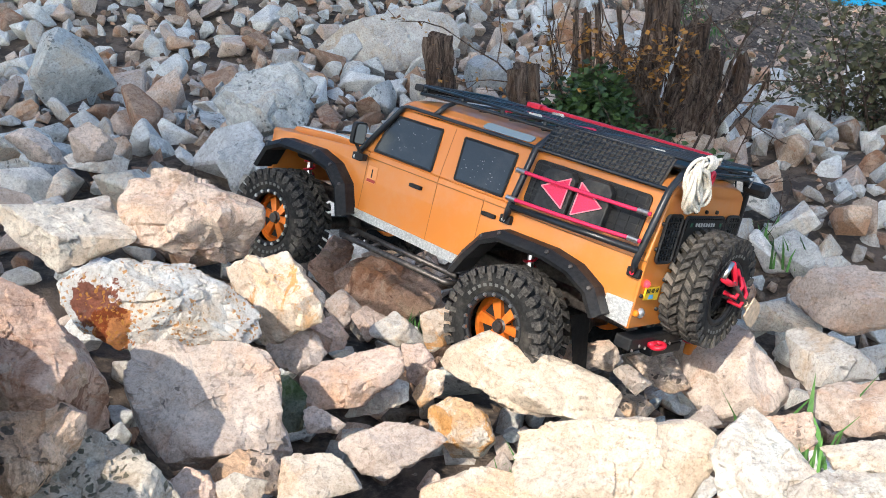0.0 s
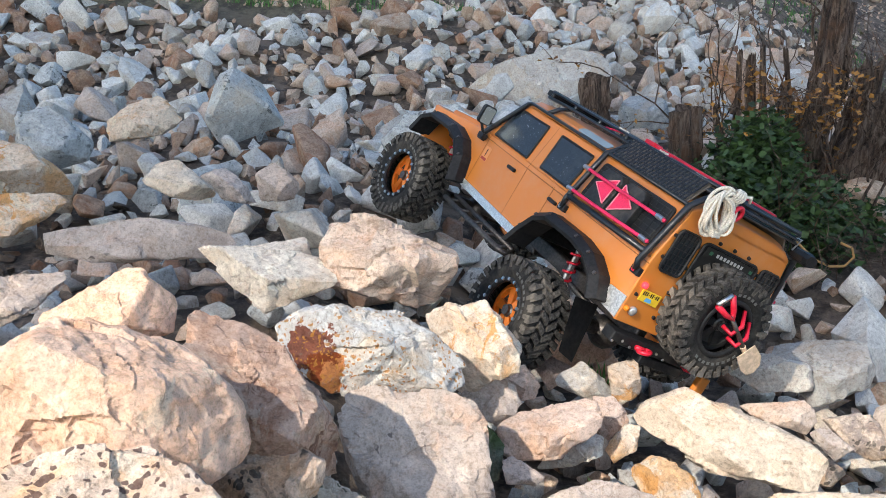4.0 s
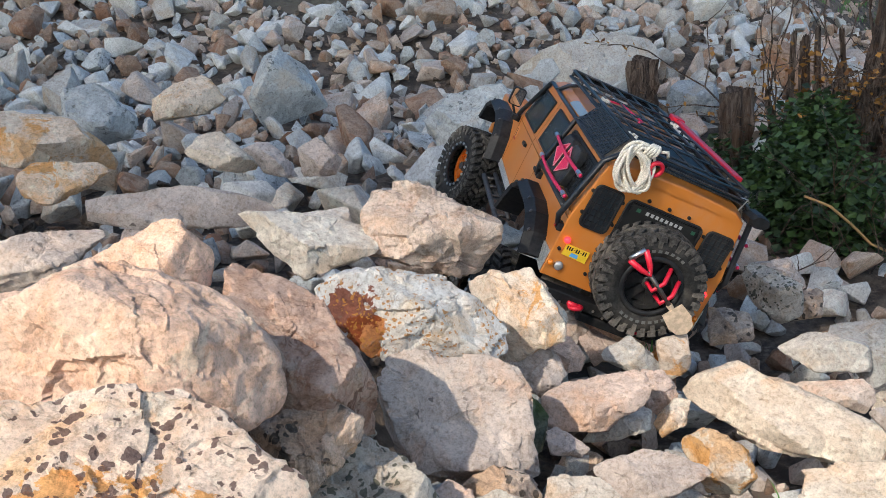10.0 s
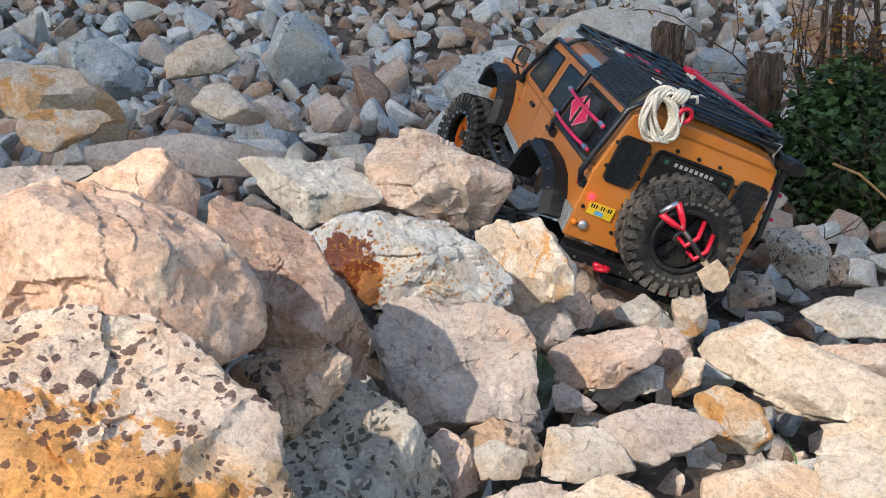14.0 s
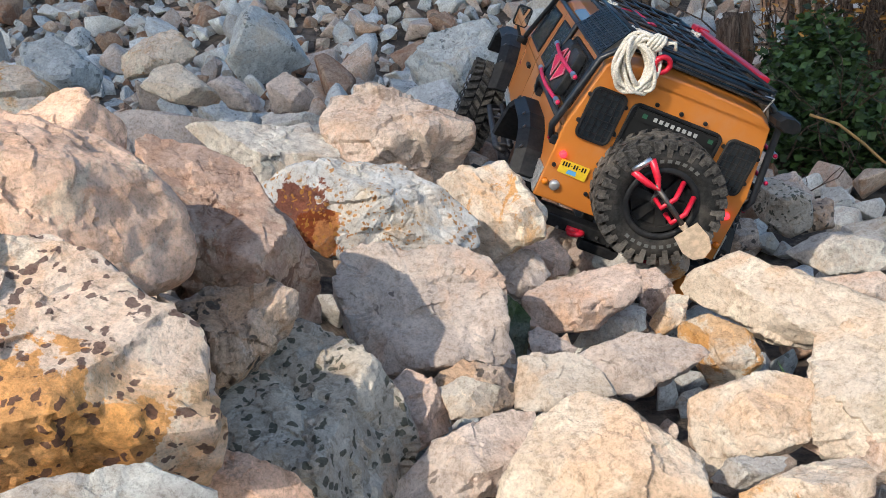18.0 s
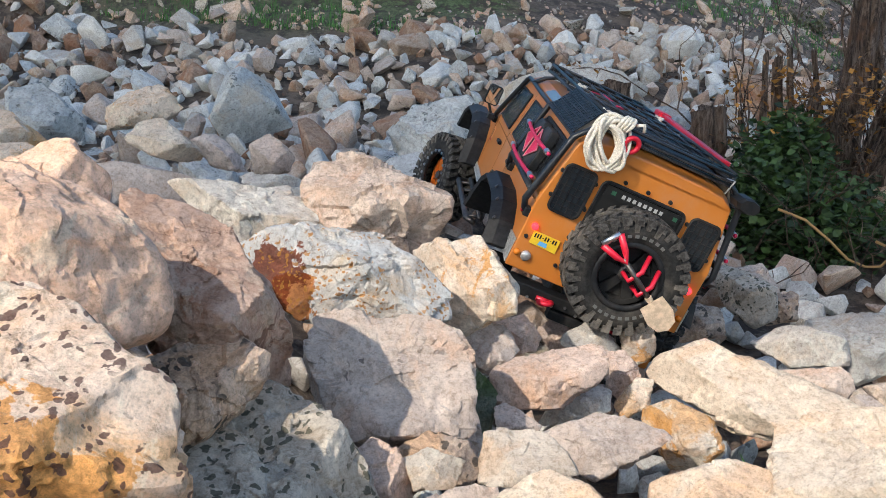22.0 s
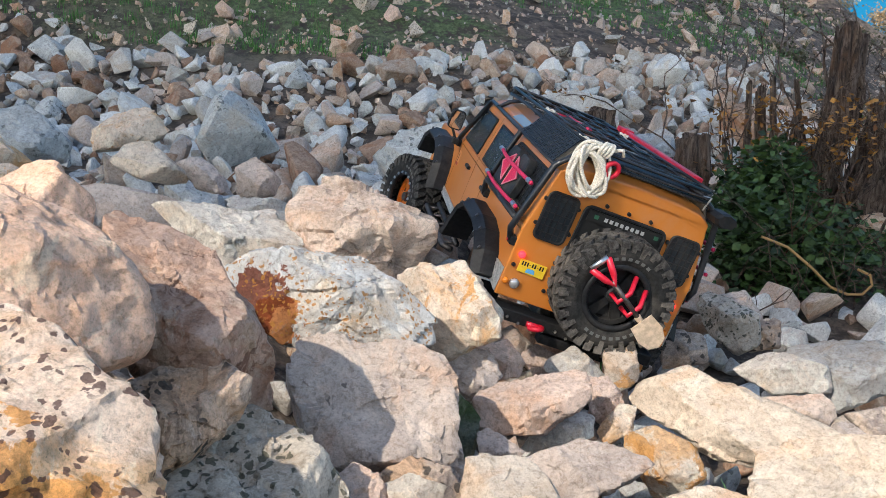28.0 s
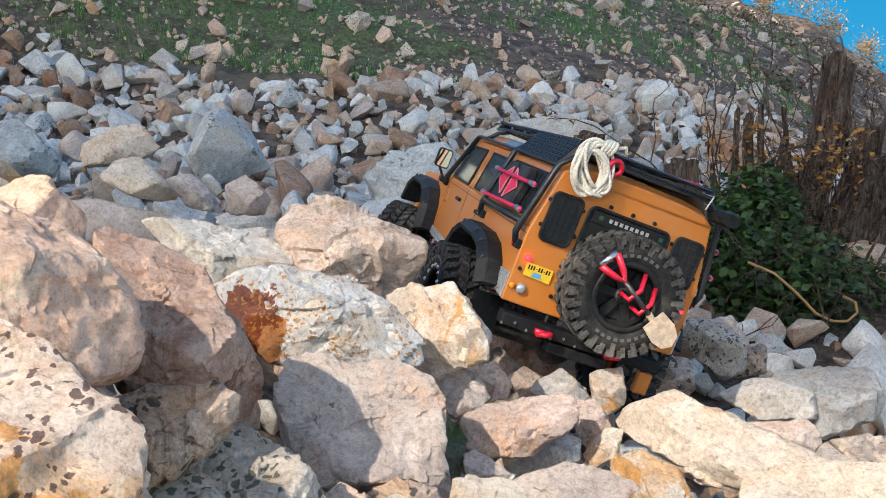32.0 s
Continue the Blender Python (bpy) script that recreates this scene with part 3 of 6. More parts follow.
hero_rock(-0.120, 0.717, 0.222, 6, -15, [(-139, 17), (-119, 17), (-42, 20), (36, 18), (84, 17), (141, 21)], 25, "grey", 14, "grey-brown rock chunk lying in the scree", 5)
hero_rock(-0.102, 0.758, 0.221, 4, -15, [(-138, 12), (-85, 14), (-22, 18), (39, 13), (103, 13)], 17, "pink", 15, "small pink rock chunk", 5)
hero_rock(-0.093, 0.652, 0.189, 4, -20, [(-165, 11), (-94, 8), (-52, 13), (59, 7), (112, 13)], 13, "grey", 16, "small grey rock wedge", 5)
hero_rock(-0.051, 0.710, 0.183, 0, -19, [(-86, 13), (-70, 10), (-1, 21), (73, 17), (120, 12), (144, 14)], 17, "pale", 17, "pale rock chunk lying in the scree", 5)
hero_rock(-0.021, 0.750, 0.196, -2, -17, [(-168, 11), (-126, 15), (-28, 14), (35, 12), (96, 17)], 17, "pink", 18, "pink-brown rock chunk lying in the scree", 5)
hero_rock(-0.011, 0.724, 0.186, -3, -18, [(-136, 15), (-55, 9), (-13, 10), (86, 14), (143, 8)], 17, "orange", 19, "buff rock chunk lying in the scree", 5)
hero_rock(0.075, 0.737, 0.188, -9, -17, [(-135, 44), (-117, 28), (-96, 25), (-95, 25), (-21, 70), (27, 57), (72, 23), (116, 48), (149, 66)], 43, "white", 20, "bright white limestone boulder", 5)
hero_rock(0.013, 0.644, 0.192, -6, -20, [(-145, 15), (-84, 16), (-8, 20), (45, 15), (76, 15), (128, 19)], 21, "orange", 21, "cream and orange rock chunk", 5)
hero_rock(-0.077, 0.499, 0.225, 4, -22, [(-96, 14), (-74, 13), (33, 19), (43, 17), (91, 14), (103, 16), (177, 19)], 17, "white", 22, "white rock with dark specks", 5)
hero_rock(-0.036, 0.573, 0.208, -1, -21, [(-139, 24), (-105, 20), (-61, 16), (-50, 19), (59, 23), (82, 16), (108, 15), (112, 16)], 18, "grey", 23, "grey lichened slab lying in the scree", 5)
hero_rock(0.014, 0.626, 0.196, -6, -20, [(-153, 17), (-147, 16), (-89, 19), (-42, 23), (24, 19), (62, 16), (126, 23)], 25, "orange", 24, "buff angular rock lying in the scree", 5)
hero_rock(0.018, 0.499, 0.207, -8, -24, [(-179, 30), (-144, 31), (-67, 17), (-67, 17), (-47, 21), (6, 39), (77, 22), (102, 19), (114, 19)], 27, "white", 25, "bright cream boulder in full sun", 6)
hero_rock(-0.054, 0.427, 0.211, 1, -27, [(-89, 22), (-6, 42), (10, 41), (59, 28), (79, 30), (124, 32), (153, 33), (171, 39)], 33, "white", 26, "large sunlit white boulder", 6)
hero_rock(-0.111, 0.447, 0.208, 10, -26, [(-88, 16), (-35, 19), (19, 35), (96, 17), (114, 14), (131, 17), (177, 33)], 24, "grey", 27, "grey mottled rock lying in the scree", 5)
hero_rock(0.097, 0.500, 0.226, -11, -28, [(-177, 51), (-171, 50), (-91, 38), (-48, 36), (-39, 39), (50, 58), (68, 48), (96, 30), (104, 33)], 38, "white", 28, "large bright white block", 6)
hero_rock(0.075, 0.484, 0.199, -15, -25, [(-153, 34), (-109, 15), (-88, 13), (15, 27), (76, 16), (105, 14), (114, 16)], 19, "grey", 29, "speckled white rock lying in the scree", 5)
hero_rock(0.027, 0.419, 0.214, -12, -27, [(-167, 25), (-71, 8), (-1, 21), (53, 22), (115, 9), (122, 8)], 17, "orange", 30, "sunlit buff rock lying in the scree", 5)
hero_rock(0.008, 0.445, 0.208, -8, -27, [(-100, 9), (-60, 6), (6, 16), (102, 5), (136, 8)], 9, "pale", 31, "small pale rock lying in the scree", 5)
hero_rock(-0.150, 0.500, 0.207, 14, -23, [(-165, 14), (-154, 14), (-65, 16), (22, 14), (65, 17), (134, 17)], 21, "pink", 32, "small pink rock lying in the scree", 5)
hero_rock(-0.126, 0.553, 0.199, 9, -22, [(-156, 22), (-102, 11), (-31, 22), (35, 17), (79, 13), (121, 16)], 17, "dark", 33, "dark green-grey rock lying in the scree", 5)
hero_rock(-0.122, 0.503, 0.214, 10, -23, [(-159, 12), (-87, 9), (-27, 12), (70, 9), (114, 11)], 12, "white", 34, "small white rock lying in the scree", 5)
hero_rock(-0.121, 0.675, 0.193, 7, -19, [(-173, 9), (-77, 20), (-11, 12), (40, 14), (99, 21)], 15, "mossy", 35, "dark mossy rock in the gap", 5)
hero_rock(-0.191, 0.283, 0.273, 34, -26, [(-104, 8), (-2, 29), (55, 15), (83, 10), (95, 12), (172, 33)], 8, "pale", 36, "pale rock edge lying in the scree", 5)
hero_rock(-0.187, 0.355, 0.242, 26, -26, [(-154, 19), (-100, 10), (3, 27), (54, 12), (69, 10), (89, 14)], 9, "crack", 37, "dark red-brown flat stone", 5)
# seeds 38, 39 and 41: darker stone stands in for the car's shade
hero_rock(0.128, 1.137, 0.182, -9, -11, [(-152, 23), (-122, 24), (-53, 39), (1, 32), (64, 21), (126, 45)], 44, "dots", 38, "grey rock beside the ivy, darkened for shade", 4)
hero_rock(0.156, 1.229, 0.178, -10, -11, [(-148, 20), (-126, 16), (-56, 25), (38, 18), (106, 21)], 29, "grey", 39, "pale rock beside the ivy, greyed for shade", 4)
hero_rock(0.168, 1.131, 0.168, -11, -12, [(-161, 20), (-74, 16), (4, 17), (66, 21), (133, 15)], 24, "dark", 40, "dark brown rock lying in the scree", 4)
hero_rock(0.061, 0.976, 0.185, -7, -13, [(-169, 20), (-77, 17), (6, 22), (89, 17)], 23, "dark", 41, "grey-brown rock under the car, darkened for shade", 4)
hero_rock(0.148, 0.936, 0.175, -12, -14, [(-114, 20), (-82, 18), (11, 38), (81, 17), (125, 27)], 22, "pale", 42, "pale angular rock lying in the scree", 4)
hero_rock(0.208, 0.955, 0.178, -16, -14, [(-136, 33), (-94, 37), (-56, 34), (-17, 43), (29, 42), (87, 31), (107, 29)], 41, "pale", 43, "broad pale rock lying in the scree", 4)
hero_rock(0.140, 0.830, 0.175, -13, -16, [(-112, 14), (-102, 11), (-35, 25), (27, 23), (103, 11)], 19, "grey", 44, "grey rock behind the white boulder", 4)
hero_rock(0.175, 0.798, 0.162, -17, -17, [(-133, 8), (-45, 13), (58, 8), (122, 14)], 18, "grey", 45, "small grey rock lying in the scree", 5)
hero_rock(0.204, 0.814, 0.165, -18, -17, [(-134, 15), (-114, 14), (-63, 22), (32, 16), (108, 17)], 23, "dark", 46, "dark grey rock lying in the scree", 5)
hero_rock(0.178, 0.470, 0.246, -21, -27, [(-158, 23), (-76, 22), (-12, 27), (45, 22), (56, 22), (144, 25)], 34, "pale", 47, "sunlit white angular rock", 5)
hero_rock(0.272, 0.823, 0.158, -18, -22, [(-164, 43), (-133, 40), (-80, 40), (-23, 53), (36, 37), (50, 36), (125, 44)], 54, "grey", 48, "grey lichened boulder lying in the scree", 4)
hero_rock(0.437, 1.131, 0.104, -21, -18, [(-157, 40), (-87, 16), (5, 44), (75, 20), (110, 23)], 25, "pale", 49, "pale rock lying in the scree", 4)
hero_rock(0.495, 1.081, 0.150, -24, -16, [(-136, 49), (-108, 39), (-71, 41), (6, 51), (78, 40), (113, 40), (144, 49)], 50, "grey", 50, "grey speckled boulder lying in the scree", 4)
hero_rock(0.359, 0.817, 0.175, -24, -20, [(-166, 30), (-134, 29), (-72, 25), (30, 36), (62, 21), (108, 32)], 35, "pale", 51, "pale split rock lying in the scree", 4)
hero_rock(0.352, 0.723, 0.168, -26, -23, [(-161, 36), (-117, 26), (-68, 22), (31, 31), (110, 20)], 29, "grey", 52, "grey slab lying in the scree", 4)
hero_rock(0.751, 1.563, 0.083, -26, -13, [(-139, 54), (-83, 34), (6, 57), (89, 35), (130, 45)], 43, "pale", 53, "pale boulder lying in the scree", 4)
hero_rock(0.254, 0.622, 0.194, -22, -25, [(-161, 16), (-114, 14), (-49, 14), (20, 16), (104, 12)], 18, "grey", 54, "grey rock lying in the scree", 5)
hero_rock(0.205, 0.420, 0.258, -26, -27, [(-173, 27), (-87, 14), (-63, 13), (44, 23), (100, 14), (124, 14)], 17, "pale", 55, "sunlit cream rock lying in the scree", 5)
hero_rock(0.260, 0.516, 0.230, -27, -25, [(-147, 20), (-82, 9), (37, 16), (112, 10)], 14, "pale", 56, "pale rock lying in the scree", 5)
hero_rock(-0.064, 1.044, 0.173, 4, -17, [(-177, 60), (-103, 33), (-74, 37), (4, 58), (78, 34), (106, 36)], 42, "crack", 57, "brown rock under the car", 4)
hero_rock(-0.101, 0.894, 0.199, 6, -18, [(-137, 12), (-45, 14), (46, 12), (127, 15)], 22, "grey", 58, "grey rock under the car", 4)
hero_rock(-0.040, 0.818, 0.198, 3, -20, [(-114, 11), (-41, 25), (50, 13), (126, 20)], 24, "pale", 59, "pale pointed rock lying in the scree", 4)
hero_rock(-0.073, 0.878, 0.189, 5, -19, [(-148, 12), (-54, 13), (56, 12), (120, 15)], 20, "pink", 60, "pinkish rock lying in the scree", 4)
hero_rock(-0.139, 1.113, 0.183, 7, -16, [(-140, 24), (-23, 18), (56, 30), (139, 20)], 33, "crack", 61, "brown rock behind the wheel", 4)
# dark stone in place of the shade below the bumper
hero_rock(0.197, 0.919, 0.083, -12, -24, [(-160, 21), (-91, 19), (-35, 23), (43, 18), (133, 20)], 28, "dark", 62, "rock under the bumper, darkened for shade", 4)
hero_rock(0.211, 0.925, 0.125, -13, -22, [(-145, 14), (-78, 13), (49, 11), (124, 16)], 19, "pale", 63, "small pale rock lying in the scree", 4)
hero_rock(0.215, 0.700, 0.168, -17, -24, [(-127, 10), (-65, 8), (41, 9), (139, 8)], 14, "grey", 64, "small grey rock lying in the scree", 4)
hero_rock(-0.072, 1.080, 0.197, 4, -16, [(-163, 22), (-83, 11), (33, 20), (98, 11)], 16, "grey", 65, "grey rock in shade", 4)
hero_rock(-0.006, 0.817, 0.203, 0, -20, [(-168, 12), (-53, 15), (10, 13), (108, 17)], 17, "orange", 66, "buff rock under the car", 4)
hero_rock(-0.288, 1.522, 0.340, 8, -6, [(-146, 66), (-82, 51), (-19, 64), (55, 65), (98, 50), (138, 61)], 67, "blue", 67, "large blue-grey boulder lying in the scree", 5)
hero_rock(-0.499, 0.997, 0.351, 26, -3, [(-119, 18), (-101, 16), (-8, 45), (47, 17), (106, 27), (136, 32)], 29, "white", 68, "white wedge-shaped rock lying in the scree", 4)
hero_rock(-0.469, 1.067, 0.337, 23, -4, [(-136, 15), (-103, 16), (36, 14), (110, 23)], 29, "grey", 69, "grey angular rock lying in the scree", 4)
hero_rock(-0.433, 1.138, 0.329, 20, -4, [(-168, 22), (-89, 20), (-19, 26), (45, 19), (126, 23)], 29, "grey", 70, "grey rock lying in the scree", 4)
hero_rock(-0.753, 1.448, 0.381, 27, -1, [(-160, 57), (-85, 28), (-52, 37), (38, 46), (104, 31), (128, 32)], 41, "orange", 71, "brown-tinted rock lying in the scree", 4)
hero_rock(-0.798, 1.244, 0.372, 32, -1, [(-123, 38), (-80, 40), (-21, 52), (42, 33), (101, 45), (179, 41)], 52, "blue", 72, "blue-grey rock lying in the scree", 4)
hero_rock(-0.767, 1.060, 0.356, 34, -5, [(-146, 50), (-95, 32), (-95, 32), (38, 50), (51, 37), (75, 34), (109, 54)], 48, "orange", 73, "long brown-grey boulder lying in the scree", 4)
hero_rock(-0.624, 0.870, 0.339, 34, -7, [(-167, 35), (-118, 28), (-72, 18), (-58, 21), (55, 33), (87, 17), (126, 27)], 25, "orange", 74, "rust-stained pale rock lying in the scree", 4)
hero_rock(-0.438, 0.557, 0.342, 35, -10, [(-72, 14), (-64, 14), (-49, 17), (63, 28), (94, 14), (104, 15), (174, 26)], 26, "grey", 75, "grey rock with a white scar", 5)
hero_rock(-0.366, 0.406, 0.335, 36, -18, [(-78, 23), (-47, 17), (-23, 20), (77, 24), (102, 21), (174, 20)], 30, "peach", 76, "peach rock behind the big boulder", 5)
hero_rock(-0.128, 2.403, 0.402, 1, -2, [(-132, 142), (-95, 75), (-68, 75), (-11, 153), (71, 105), (103, 64), (130, 104)], 80, "pale", 77, "long pale boulder far up the slope", 4)
hero_rock(0.101, 2.106, 0.338, -5, -4, [(-166, 48), (-74, 38), (17, 51), (81, 40), (147, 49)], 57, "blue", 78, "blue-grey rock beside the stump", 4)
hero_rock(-0.477, 1.266, 0.285, 20, -5, [(-131, 26), (-103, 13), (-18, 39), (72, 15), (96, 17)], 23, "pale", 79, "pale small rock lying in the scree", 4)
hero_rock(-0.593, 1.335, 0.264, 24, -9, [(-116, 43), (-94, 44), (10, 51), (30, 37), (95, 54), (174, 48)], 59, "blue", 80, "blue-grey rock lying in the scree", 4)
hero_rock(-0.331, 0.845, 0.312, 21, -12, [(-135, 17), (-93, 11), (11, 20), (96, 10)], 15, "pale", 81, "pale flat rock lying in the scree", 4)
hero_rock(-0.284, 1.333, 0.268, 12, -10, [(-155, 32), (-78, 37), (-8, 36), (58, 36), (111, 36)], 48, "blue", 82, "blue-white rock by the wheel", 4)


def loose_stone(seed, count, worn):
    """A random angular stone of unit size: a hull of a few corners, its edges worn."""
    rng = np.random.RandomState(seed)
    p = rng.normal(size=(count, 3))
    p = p / (np.abs(p) ** 5).sum(1)[:, None] ** 0.2 * rng.uniform(0.82, 1.0, (count, 1)) * (1.0, rng.uniform(0.62, 0.95), rng.uniform(0.42, 0.75))
    bm = bmesh.new()
    for c in p:
        bm.verts.new(c)
    out = bmesh.ops.convex_hull(bm, input=bm.verts[:])
    bmesh.ops.delete(bm, geom=list({g for g in out["geom_interior"] + out["geom_unused"] if isinstance(g, bmesh.types.BMVert)}), context="VERTS")
    if worn:
        bmesh.ops.bevel(bm, geom=bm.edges[:], offset=0.045, segments=1, affect="EDGES", profile=0.6, clamp_overlap=True)
        bmesh.ops.triangulate(bm, faces=bm.faces[:])
    bm.verts.index_update()
    v, f = np.array([x.co[:] for x in bm.verts]), np.array([[x.index for x in face.verts] for face in bm.faces])
    bm.free()
    return v, f


LOOSE = [loose_stone(k, 9 + k % 6, True) for k in range(24)]
LOOSE_SMALL = [loose_stone(100 + k, 8 + k % 5, False) for k in range(24)]
HEROES = [(o.location.x, o.location.y, 0.55 * max(o.dimensions.x, o.dimensions.y)) for o in scene.objects if o.name.startswith(("rock", "boulder"))]


def free_spots(rng, count, size, area, taken, gap):
    """Places for stones of about the given size that keep clear of those already there."""
    out = []
    cell = {}
    reach = 0.22
    for x, y, r in taken:
        cell.setdefault((int(x // reach), int(y // reach)), []).append((x, y, r))
    for _ in range(count * 8):
        if len(out) >= count:
            break
        x, y = rng.uniform(area[0], area[1]), rng.uniform(area[2], area[3])
        r = size * rng.uniform(0.7, 1.35)
        key = (int(x // reach), int(y // reach))
        near = [q for i in (-1, 0, 1) for j in (-1, 0, 1) for q in cell.get((key[0] + i, key[1] + j), ())]
        if all((x - a) ** 2 + (y - b) ** 2 > (gap * (r + c)) ** 2 for a, b, c in near):
            out.append((x, y, r))
            cell.setdefault(key, []).append((x, y, r))
    taken.extend(out)
    return out


def in_scree(x, y):
    """Whether the scree covers this place: it thins out up the slope and at the bank."""
    edge = 3.3 + 0.25 * math.sin(2.1 * x) + 0.3 * x
    if 0.18 < x < 0.47 and 1.46 < y < 1.80:
        return False
    return y < edge + 0.6 * min(max(x - 0.5, 0), 1) and x < 1.2 + 0.35 * max(y - 1.4, 0)


def scatter():
    rng = np.random.RandomState(11)
    taken = [h for h in HEROES]
    kinds = ["pale", "chalk", "tan", "blue", "pale", "grey", "chalk", "blue", "tan", "pale", "rusty", "chalk"]
    labels = {"pale": "pale angular limestone", "grey": "grey angular limestone", "blue": "grey angular limestone tinted blue for shade,", "tan": "rusty tan limestone", "chalk": "chalk-white limestone", "rusty": "rust-brown limestone",
              "white": "white angular limestone", "pink": "pinkish limestone"}
    big = [s for s in free_spots(rng, 26, 0.080, (-1.9, 1.9, 1.45, 3.4), taken, 0.60) if in_scree(s[0], s[1])]
    big += [s for s in free_spots(rng, 330, 0.054, (-1.9, 1.9, 1.15, 3.6), taken, 0.50) if in_scree(s[0], s[1])]
    big += [s for s in free_spots(rng, 1500, 0.036, (-2.1, 2.0, 0.95, 3.9), taken, 0.42) if in_scree(s[0], s[1])]
    big.sort(key=lambda q: q[1] - 2 * q[2])
    # stones wedged in the gaps between the foreground boulders
    near = [(rng.uniform(-0.55, 0.5), rng.uniform(0.36, 1.25), rng.uniform(0.014, 0.030)) for _ in range(70)]
    big = near + big
    meshes = {}
    for k, (x, y, r) in enumerate(big[:300]):
        kind, shape = kinds[rng.randint(len(kinds))], rng.randint(len(LOOSE))
        if (kind, shape) not in meshes:
            meshes[kind, shape] = mesh_of("stone", LOOSE[shape][0] * 0.045, LOOSE[shape][1], STONES[kind], False)
        ob = new("stone", meshes[kind, shape])
        ob.matrix_basis = Matrix.LocRotScale((x, y, float(surface(x, y)[0]) + r * rng.uniform(0.3, 0.9)), Euler((rng.uniform(-0.9, 0.9), rng.uniform(-0.9, 0.9), rng.uniform(0, 6.28))), (r / 0.045, r / 0.045, r / 0.045))
        tagged(ob, labels[kind] + " stone lying in the scree", "stone", "stones of the scree")
    rest = [(s, "rest") for s in big[300:]]
    fill = free_spots(rng, 6500, 0.022, (-2.3, 2.2, 0.25, 4.1), taken, 0.40)
    small = free_spots(rng, 6500, 0.012, (-2.3, 2.2, 0.2, 4.1), taken, 0.44)
    high = [(rng.uniform(-4.2, 4.2), 2.9 + 6.5 * rng.rand() ** 1.6, 0.004 + 0.011 * rng.rand() ** 2 + 0.05 * rng.rand() ** 22) for _ in range(20000)]
    # the scree thins out beyond and behind
    around = [(rng.normal(-0.2, 2.6), rng.uniform(-3.2, 3.6), 0.012 + 0.045 * rng.rand() ** 3) for _ in range(9000)]
    around = [q for q in around if not (-2.2 < q[0] < 2.1 and q[1] > 0.25) and math.hypot(q[0], q[1]) > 0.22 and q[1] > -1.0 - 2.2 * rng.rand() ** 2]
    for name, spots, lib, mats in (("rubble", [s for s, _ in rest] + [s for s in fill if in_scree(s[0], s[1])], LOOSE, ("pale", "blue", "tan", "chalk", "grey", "rusty", "chalk")),
                                   ("gravel", [s for s in small if in_scree(s[0], s[1])], LOOSE_SMALL, ("dirt", "tan", "dirt")),
                                   ("outer_stones", around, LOOSE_SMALL, ("pale", "tan", "blue")),
                                   ("hillside_stones", high, LOOSE_SMALL, ("tan", "grey", "tan", "pink", "dots"))):
        for m, kind in enumerate(mats):
            vs, fs, base = [], [], 0
            mine = spots[m :: len(mats)]
            heights = surface([q[0] for q in mine], [q[1] for q in mine])
            for (x, y, r), z in zip(mine, heights):
                v, f = lib[rng.randint(len(lib))]
                turn = np.array(Euler((rng.uniform(-1.2, 1.2), rng.uniform(-1.2, 1.2), rng.uniform(0, 6.28))).to_matrix())
                vs.append(v @ turn.T * r + (x, y, z + r * rng.uniform(0.0, 0.7)))
                fs.append(np.array(f) + base)
                base += len(v)
            ob = new(name, mesh_of(name, np.concatenate(vs), np.concatenate(fs), STONES[kind], False))
            tagged(ob, {"rubble": "loose broken limestone rubble filling the gaps", "gravel": "earthy gravel between the rocks, darkened for shade", "outer_stones": "scattered limestone stones at the edge of the scree"}[name] if name != "hillside_stones" else "small pale stones scattered over the hillside", "rubble", kind="stuff")


scatter()

# ---- the model car: x ahead, y to its left, z up, the axles at z = 0 ----
SIDE, TAIL, WAIST = 0.086, -0.264, 0.100


def side_y(z):
    """The half width of the body at a height."""
    return SIDE if z <= WAIST else SIDE - 0.19 * (z - WAIST)


def on_side(sign, lift=0.0):
    """A frame on a body side: u ahead, v up, w outwards."""
    return lambda u, v, w: Vector((u, sign * (side_y(v) + lift + w), v))


def on_tail(lift=0.0):
    """A frame on the tail: u to the left, v up, w backwards."""
    return lambda u, v, w: Vector((TAIL - lift - w, u, v))


ARCH_R = [(-0.238, 0.040), (-0.226, 0.058), (-0.205, 0.069), (-0.180, 0.073), (-0.130, 0.073), (-0.112, 0.064), (-0.098, 0.044), (-0.088, 0.026)]
ARCH_F = [(0.076, 0.030), (0.086, 0.058), (0.104, 0.074), (0.130, 0.081), (0.182, 0.080), (0.204, 0.070), (0.216, 0.046)]


def bolts(name, mat, parent, rows, sides=8):
    """Single bolts: rows of (place, axis, radius, height)."""
    for place, axis, r, h in rows:
        bm = bmesh.new()
        disc(bm, place, axis, [(0, r), (h, r * 0.85)], sides)
        part(name, bm, mat, parent)


BADGE = plain("badge_silver", (0.36, 0.36, 0.35), 0.5)


